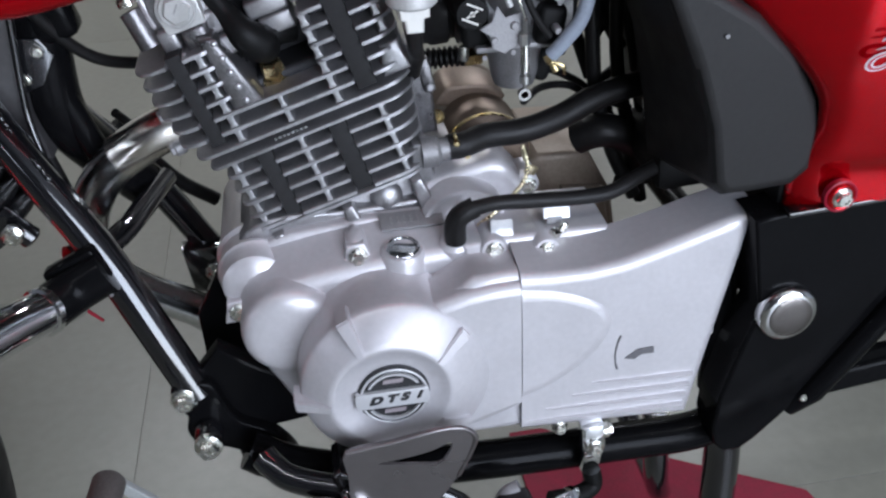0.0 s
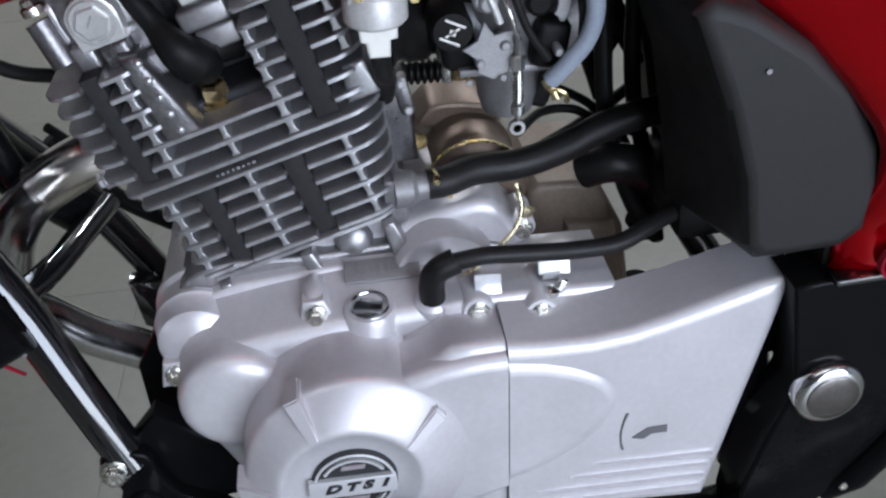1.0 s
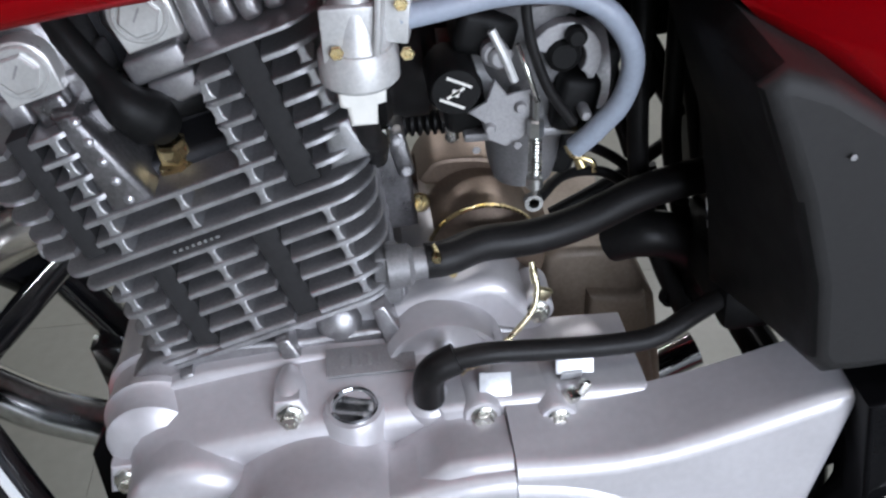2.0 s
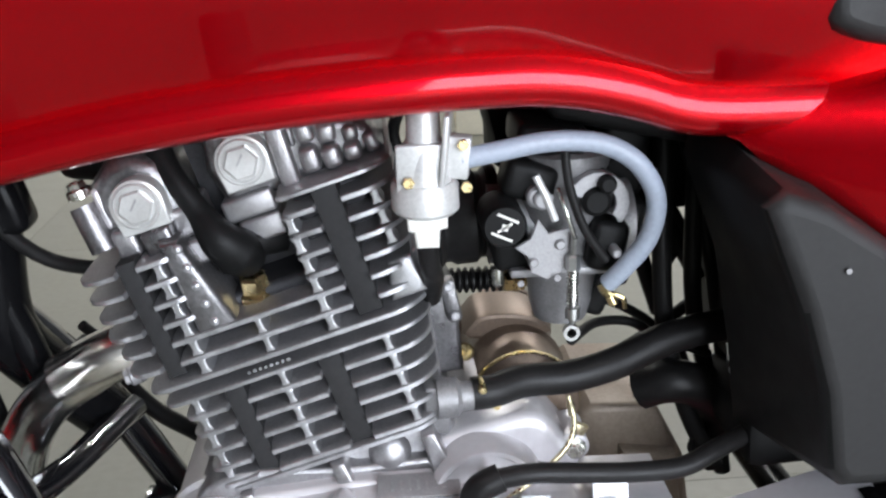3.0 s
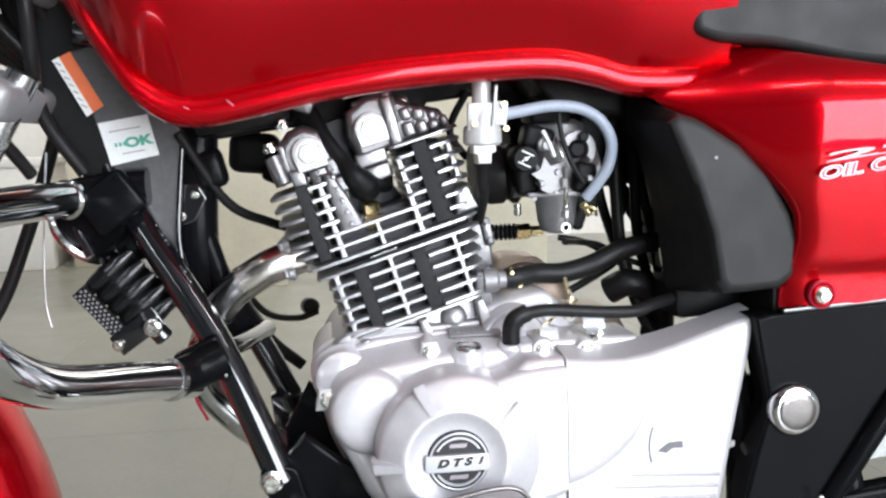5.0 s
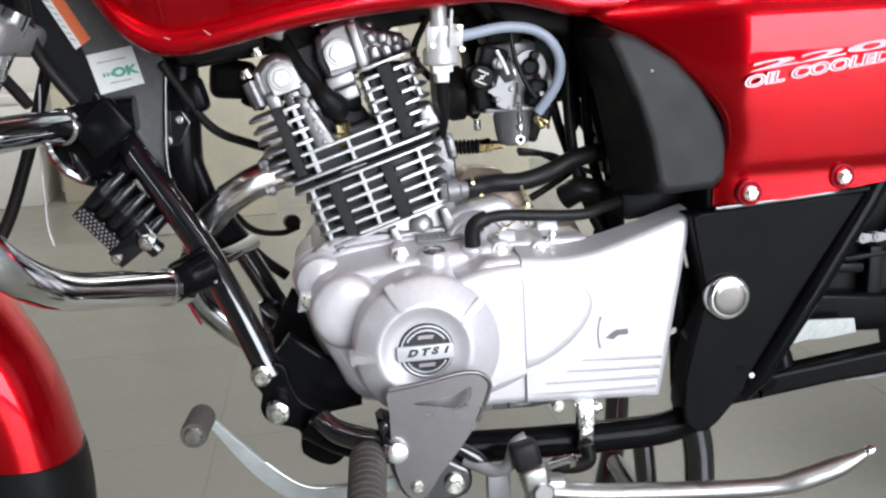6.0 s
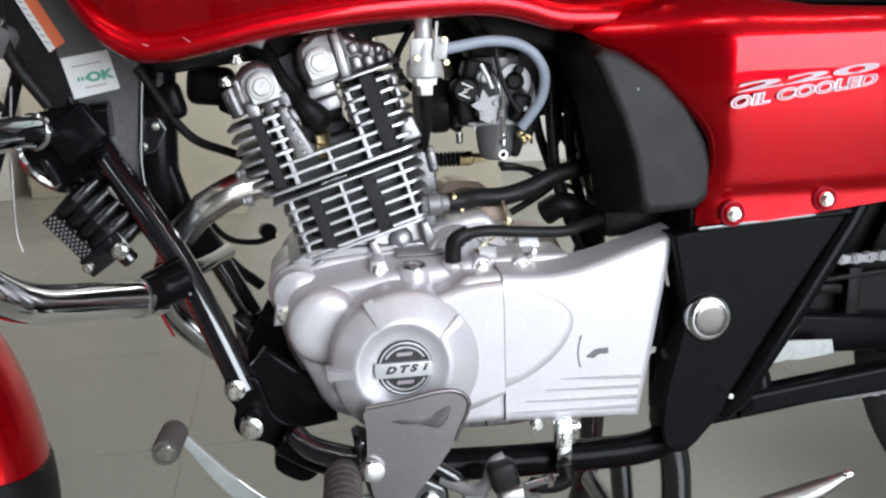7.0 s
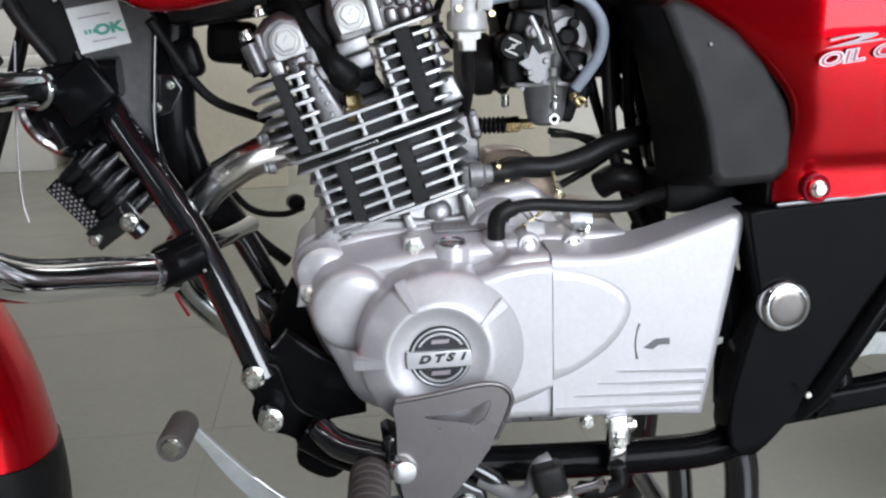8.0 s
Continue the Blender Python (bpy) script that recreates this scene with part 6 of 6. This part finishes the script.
part("red_wire", bm, M_TEXTRED, bike, "thin red wire beside the down tube")

# pale slivers painting the glints on the tank's paint
for glint in ([(-0.273, -0.096, 0.736), (-0.266, -0.100, 0.727), (-0.259, -0.101, 0.717)],
               [(-0.250, -0.111, 0.724), (-0.246, -0.109, 0.716), (-0.241, -0.105, 0.709)],
               [(-0.218, -0.123, 0.727), (-0.219, -0.120, 0.722), (-0.220, -0.117, 0.716)],
               [(-0.207, -0.127, 0.729), (-0.195, -0.122, 0.722), (-0.189, -0.110, 0.707)],
               [(-0.217, -0.103, 0.678), (-0.212, -0.103, 0.676)],
               [(-0.181, -0.103, 0.683), (-0.175, -0.104, 0.678)]):
    bm = B()
    tube(bm, [(x, y - 0.0215, z - 0.002) for x, y, z in glint], 0.0008, 8, radii=[0.0003, 0.0009, 0.0003])
    part("tank_glint", bm, M_GLINT, tank)

# -- side panel --
EDGE = [(0.478, 0.3045), (0.512, 0.3045), (0.524, 0.3095), (0.545, 0.3135), (0.565, 0.3105), (0.580, 0.3030), (0.605, 0.283), (0.635, 0.252), (0.655, 0.222), (0.668, 0.198), (0.678, 0.180)]
TOP = [(0.174, 0.683), (0.20, 0.695), (0.237, 0.714), (0.27, 0.7205), (0.341, 0.704), (0.406, 0.692), (0.50, 0.688), (0.66, 0.69)]


def panel_y(x, z):
    """How far the panel stands out: a flange below, a swelling body above."""
    d = x - lerp_table(EDGE, z)
    roll = 0.010 * math.exp(-max(0, d) / 0.005)
    step = 1 / (1 + math.exp(-(z - 0.5165) / 0.0018))
    k = (x - 0.332) / 0.022
    flat = -0.186 - (0.060 / 0.165) * 0.022 * -math.log1p(math.exp(-k)) if k > -30 else -0.186 + (0.060 / 0.165) * (0.332 - x)
    h = max(0, min(1, (z - 0.515) / 0.175))
    body = 0.020 * math.sin(math.pi / 2 * min(1, h / 0.78)) * min(1, max(0, (x - 0.20) / 0.12))
    tuck = 0.022 * (max(0, z - 0.652) / 0.045) ** 2
    return flat + 0.016 - 0.005 * step * min(1, max(0, (x - 0.20) / 0.12)) - body + roll + tuck


bm = B()
NZ, NX = 44, 56
grid = []
for j in range(NZ + 1):
    row = []
    for i in range(NX + 1):
        s = i / NX
        s = s ** 1.5
        zt = None
        t = j / NZ
        t = t ** 0.9
        z = 0.478 + t * (0.70 - 0.478)
        for _ in range(4):
            xl = lerp_table(EDGE, min(z, 0.678))
            x = xl + s * (0.66 - xl)
            zt = lerp_table(TOP, x)
            zb = 0.478 + 0.10 * max(0, x - 0.3045)
            z = zb + t * (zt - zb)
        row.append((x, z))
    grid.append(row)
front = [[bm.verts.new((x, panel_y(x, z), z)) for x, z in row] for row in grid]
rear = [[bm.verts.new((x, panel_y(x, z) + 0.003, z)) for x, z in row] for row in grid]
for j in range(NZ):
    for i in range(NX):
        bm.faces.new((front[j][i], front[j][i + 1], front[j + 1][i + 1], front[j + 1][i]))
        bm.faces.new((rear[j][i], rear[j + 1][i], rear[j + 1][i + 1], rear[j][i + 1]))
rim_f = [front[0][i] for i in range(NX + 1)] + [front[j][NX] for j in range(1, NZ + 1)] + [front[NZ][i] for i in range(NX - 1, -1, -1)] + [front[j][0] for j in range(NZ - 1, 0, -1)]
rim_r = [rear[0][i] for i in range(NX + 1)] + [rear[j][NX] for j in range(1, NZ + 1)] + [rear[NZ][i] for i in range(NX - 1, -1, -1)] + [rear[j][0] for j in range(NZ - 1, 0, -1)]
for i in range(len(rim_f)):
    k = (i + 1) % len(rim_f)
    bm.faces.new((rim_f[i], rim_r[i], rim_r[k], rim_f[k]))
panel = part("side_panel", bm, M_RED, bike, "glossy red side panel lettered 220 oil cooled", smooth=60)
bm = B()
bead = [(0.172 + 0.0085 * k, lerp_table(TOP, 0.172 + 0.0085 * k)) for k in range(14)]
tube(bm, [(x, panel_y(x, z) + 0.004, z + 0.001) for x, z in bead], 0.0055, 12, 2)
part("seam_bead", bm, M_RED, panel)
for x, z in ((0.333, 0.4945), (0.431, 0.5035), (0.53, 0.513)):
    bm = B()
    lathe(bm, (x, -0.1700, z), (0, -1, 0), [(0, 0.0105), (0.0035, 0.0105), (0.0045, 0.0095), (0.0036, 0.0080), (0.0030, 0.0)], 28)
    part("screw_cup", bm, M_RED, panel)
    # dark red ring paints the shade in the recess around the bolt
    bm = B()
    lathe(bm, (x, -0.1722, z), (0, -1, 0), [(-0.004, 0.0125), (0.0008, 0.0125), (0.0014, 0.0115), (0.0006, 0.0105)], 24)
    part("bolt_shade_ring", bm, M_TEXTRED, panel)
    bolt(panel, (x, -0.1745, z), 0.0058)
for k, (m, grow, lift) in enumerate(((M_SILVERINK, 0.0008, 0.0), (M_TEXTRED, -0.0001, 0.0004))):
    lettering("lettering", "OIL COOLED", 0.0140, pose(0.3900, panel_y(0.390, 0.611) - 0.0016 - lift, 0.6115, 84, 0, -1) @ pose(0, 0, 0, 0, 0, 7.0), m, panel, 0.0004, 0.25, 1.8, grow)
lettering("lettering", "220", 0.0105, pose(0.3935, panel_y(0.393, 0.625) - 0.0018, 0.6245, 86, 0, -1) @ pose(0, 0, 0, 0, 0, 6.5), M_DECAL, panel, 0.0004, 0.05, 9.2, 0.0003)
# seat
bm = B()
prism(bm, rounded([(0.225, 0.74), (0.245, 0.722), (0.30, 0.716), (0.40, 0.698), (0.55, 0.695), (0.68, 0.70), (0.68, 0.80), (0.5, 0.80), (0.35, 0.805), (0.25, 0.80)], 4), -0.145, 0.185, 0.008, 4)
part("seat", bm, M_PLASTIC, bike, "black grained seat")
bm = B()
prism(bm, [(0.31, 0.50), (0.46, 0.51), (0.66, 0.53), (0.66, 0.69), (0.30, 0.70)], -0.12, 0.16, 0.02)
part("rear_frame_box", bm, M_DARK, bike)

# -- fork, front wheel and fender --
WC = (-0.722, 0.286)
FC = (-0.735, 0.262)
for y, dx in ((-0.075, 0.0), (0.115, -0.075)):
    bm = B()
    tube(bm, [(-0.357 + dx, y, 0.71), (-0.603 + dx * 0.8, y, 0.28)], 0.0145, 20, curve=False)
    tube(bm, [(-0.466 + dx, y, 0.520), (-0.617 + dx * 0.8, y, 0.255)], 0.020, 20, curve=False)
    part("fork_leg", bm, M_PIPE, bike, "polished front fork leg, steered a little to the side")
bm = B()
tube(bm, [(-0.355, 0.10, 0.74), (-0.384, 0.113, 0.655), (-0.422, 0.115, 0.549), (-0.465, 0.115, 0.459), (-0.55, 0.10, 0.35)], 0.0075, 12)
part("brake_hose", bm, M_RUBBER, bike, "black front brake hose hanging behind the fork")
bm = B()
tube(bm, [(-0.380, 0.06, 0.64), (-0.388, 0.06, 0.565), (-0.392, 0.06, 0.489), (-0.388, 0.06, 0.460)], 0.0012, 8)
part("bare_cable", bm, M_EDGE, bike, "thin bare steel cable below the headstock")
bm = B()
block(bm, (-0.385, MID - 0.02, 0.694), (0.062, 0.27, 0.034), (0, 28, 0), 0.010, 3)
block(bm, (-0.37, MID, 0.80), (0.06, 0.24, 0.03), (0, 28, 0), 0.010, 3)
part("fork_yoke", bm, M_ZINC, bike, "grey cast fork yoke")
for pts, r in (([(-0.40, -0.10, 0.83), (-0.385, -0.11, 0.76), (-0.40, -0.08, 0.69), (-0.37, -0.03, 0.62)], 0.006),
               ([(-0.36, -0.06, 0.85), (-0.355, -0.06, 0.76), (-0.36, -0.02, 0.68), (-0.33, 0.0, 0.62)], 0.007),
               ([(-0.37, 0.00, 0.80), (-0.352, 0.03, 0.74), (-0.345, 0.05, 0.68)], 0.008),
               ([(-0.47, 0.02, 0.83), (-0.425, 0.03, 0.775), (-0.385, 0.04, 0.735), (-0.350, 0.05, 0.70)], 0.013),
               ([(-0.46, 0.05, 0.78), (-0.420, 0.05, 0.745), (-0.385, 0.05, 0.72), (-0.355, 0.06, 0.66)], 0.011),
               ([(-0.40, 0.03, 0.86), (-0.395, 0.03, 0.79), (-0.375, 0.04, 0.745), (-0.345, 0.05, 0.72)], 0.012),
               ([(-0.435, 0.00, 0.85), (-0.420, 0.01, 0.80), (-0.405, 0.02, 0.765), (-0.372, 0.03, 0.725)], 0.009)):
    bm = B()
    tube(bm, pts, r, 10)
    part("control_cable", bm, M_RUBBER, bike, "black control cable at the headstock")
bm = B()
lathe(bm, (WC[0], MID - 0.045, WC[1]), (0, 1, 0), [(0.0, 0.215), (0.01, 0.242), (0.025, 0.273), (0.045, 0.285), (0.065, 0.273), (0.08, 0.242), (0.09, 0.215), (0.045, 0.205)], 64)
wheel = part("front_wheel", bm, M_TYRE, bike, "black front tyre")
bm = B()
lathe(bm, (WC[0], MID - 0.035, WC[1]), (0, 1, 0), [(0.0, 0.205), (0.0, 0.221), (0.07, 0.221), (0.07, 0.205), (0.05, 0.19), (0.02, 0.19)], 48)
lathe(bm, (WC[0], MID - 0.05, WC[1]), (0, 1, 0), [(0, 0.03), (0.1, 0.03)], 20)
for k in range(5):
    a = 2 * math.pi * k / 5
    tube(bm, [(WC[0] + 0.02 * math.cos(a), MID, WC[1] + 0.02 * math.sin(a)), (WC[0] + 0.195 * math.cos(a), MID, WC[1] + 0.195 * math.sin(a))], 0.012, 10, curve=False)
part("rim", bm, M_BLACK, wheel)
bm = B()
SEC = [(-0.074, -0.075), (-0.074, -0.030), (-0.070, -0.008), (-0.055, 0.010), (-0.028, 0.020), (0.0, 0.023), (0.028, 0.020), (0.055, 0.010), (0.070, -0.008), (0.074, -0.030), (0.074, -0.075)]


def fender_part(a0, a1, name, material, label, extra=0.0):
    bm = B()
    rows = []
    for k in range(33):
        a = radians(a0 + (a1 - a0) * k / 32)
        fall = max(0, 28 - math.degrees(a)) / 28
        flare = 0.018 * fall ** 1.2 + 0.016 * max(0, fall - 1) ** 1.2
        outer = [bm.verts.new((FC[0] + (0.312 + dr + flare + extra) * math.cos(a), MID + dy, FC[1] + (0.312 + dr + flare + extra) * math.sin(a))) for dy, dr in SEC]
        inner = [bm.verts.new((FC[0] + (0.309 + dr + flare + extra) * math.cos(a), MID + dy * 0.965, FC[1] + (0.309 + dr + flare + extra) * math.sin(a))) for dy, dr in SEC]
        rows.append(outer + inner[::-1])
    n = len(rows[0])
    for a, b in zip(rows, rows[1:]):
        for i in range(n):
            bm.faces.new((a[i], a[(i + 1) % n], b[(i + 1) % n], b[i]))
    bm.faces.new(rows[0])
    bm.faces.new(rows[-1][::-1])
    return part(name, bm, material, bike, label, smooth=50)


fender_part(-4.5, 150, "front_fender", M_RED, "glossy red front fender")
fender_part(-30, -4.7, "mud_flap", M_DARK, "black plastic mud flap under the fender", 0.002)
# rear wheel
RW = (0.895, 0.300)
bm = B()
lathe(bm, (RW[0], MID - 0.055, RW[1]), (0, 1, 0), [(0.0, 0.22), (0.012, 0.25), (0.03, 0.285), (0.055, 0.298), (0.08, 0.285), (0.098, 0.25), (0.11, 0.22), (0.055, 0.205)], 64)
rear_wheel = part("rear_wheel", bm, M_TYRE, bike, "black rear tyre")
bm = B()
lathe(bm, (RW[0], MID - 0.04, RW[1]), (0, 1, 0), [(0.0, 0.205), (0.0, 0.221), (0.08, 0.221), (0.08, 0.205), (0.05, 0.19), (0.03, 0.19)], 48)
lathe(bm, (RW[0], MID - 0.06, RW[1]), (0, 1, 0), [(0, 0.05), (0.12, 0.05)], 20)
for k in range(5):
    a = 2 * math.pi * k / 5
    tube(bm, [(RW[0] + 0.02 * math.cos(a), MID, RW[1] + 0.02 * math.sin(a)), (RW[0] + 0.195 * math.cos(a), MID, RW[1] + 0.195 * math.sin(a))], 0.012, 10, curve=False)
part("rim", bm, M_BLACK, rear_wheel)

# ---- things behind ----
def carton(x, y, z, sx, sy, sz, turn, material, label, category="box"):
    bm = B()
    block(bm, (0, 0, sz / 2), (sx, sy, sz), (0, 0, 0), 0.006)
    ob = part("storage_box", bm, material, None)
    ob.matrix_basis = pose(x, y, z, 0, 0, turn)
    bm = B()
    block(bm, (0, 0, sz + 0.01), (sx + 0.012, sy + 0.012, 0.05), (0, 0, 0), 0.006)
    lid = part("lid", bm, material, ob)
    lid.matrix_parent_inverse = Matrix.Identity(4)
    return tagged(ob, label, category)


carton(-1.82, 4.45, 0, 0.62, 0.5, 0.55, 4, M_WALL, "off-white storage box standing on the showroom floor")
carton(-1.18, 4.5, 0, 0.42, 0.5, 0.62, -3, M_CARTON, "cream storage box standing on the showroom floor")
carton(-0.56, 3.45, 0, 0.58, 0.4, 0.83, 3, M_CARTON, "tall cream storage box behind the motorcycle")
carton(-0.755, 3.05, 0, 0.17, 0.24, 0.44, 0, M_WALL, "off-white storage box with a teal box on top")
carton(-0.755, 3.05, 0.475, 0.15, 0.20, 0.14, 0, M_TEAL, "small dark teal box standing on a white box")
carton(0.58, 3.1, 0, 0.50, 0.4, 0.84, -4, M_CARTON, "cream storage box behind the motorcycle")

bm = B()
vs = [(0.16, -0.16), (0.50, -0.16), (0.47, -0.012), (0.2, 0.150), (0.16, 0.15)]
f = [bm.verts.new((x, y, 0.005)) for x, y in vs] + [bm.verts.new((x, y, 0.0005)) for x, y in vs]
n = len(vs)
bm.faces.new(f[:n])
bm.faces.new(f[n:][::-1])
for i in range(n):
    bm.faces.new((f[i], f[n + i], f[n + (i + 1) % n], f[(i + 1) % n]))
tagged(part("floor_mat", bm, M_MAT, None, smooth=0), "dark red mat on the floor under the motorcycle", "mat")

# ---- floor tiles ----
bm = B()
block(bm, (0, 0, -0.0045), (0.5993, 0.5993, 0.009), (0, 0, 0), 0.0003, 1)
first = None
for i in range(15):
    for j in range(15):
        x, y = ROOM_X0 + 0.3 + 0.6 * i, ROOM_Y0 + 0.3 + 0.6 * j
        if first is None:
            first = part("tile", bm, M_TILE, floor, smooth=0)
            first.matrix_basis = Matrix.Translation((x, y, 0))
        else:
            share("tile", first, floor, Matrix.Translation((x, y, 0)))
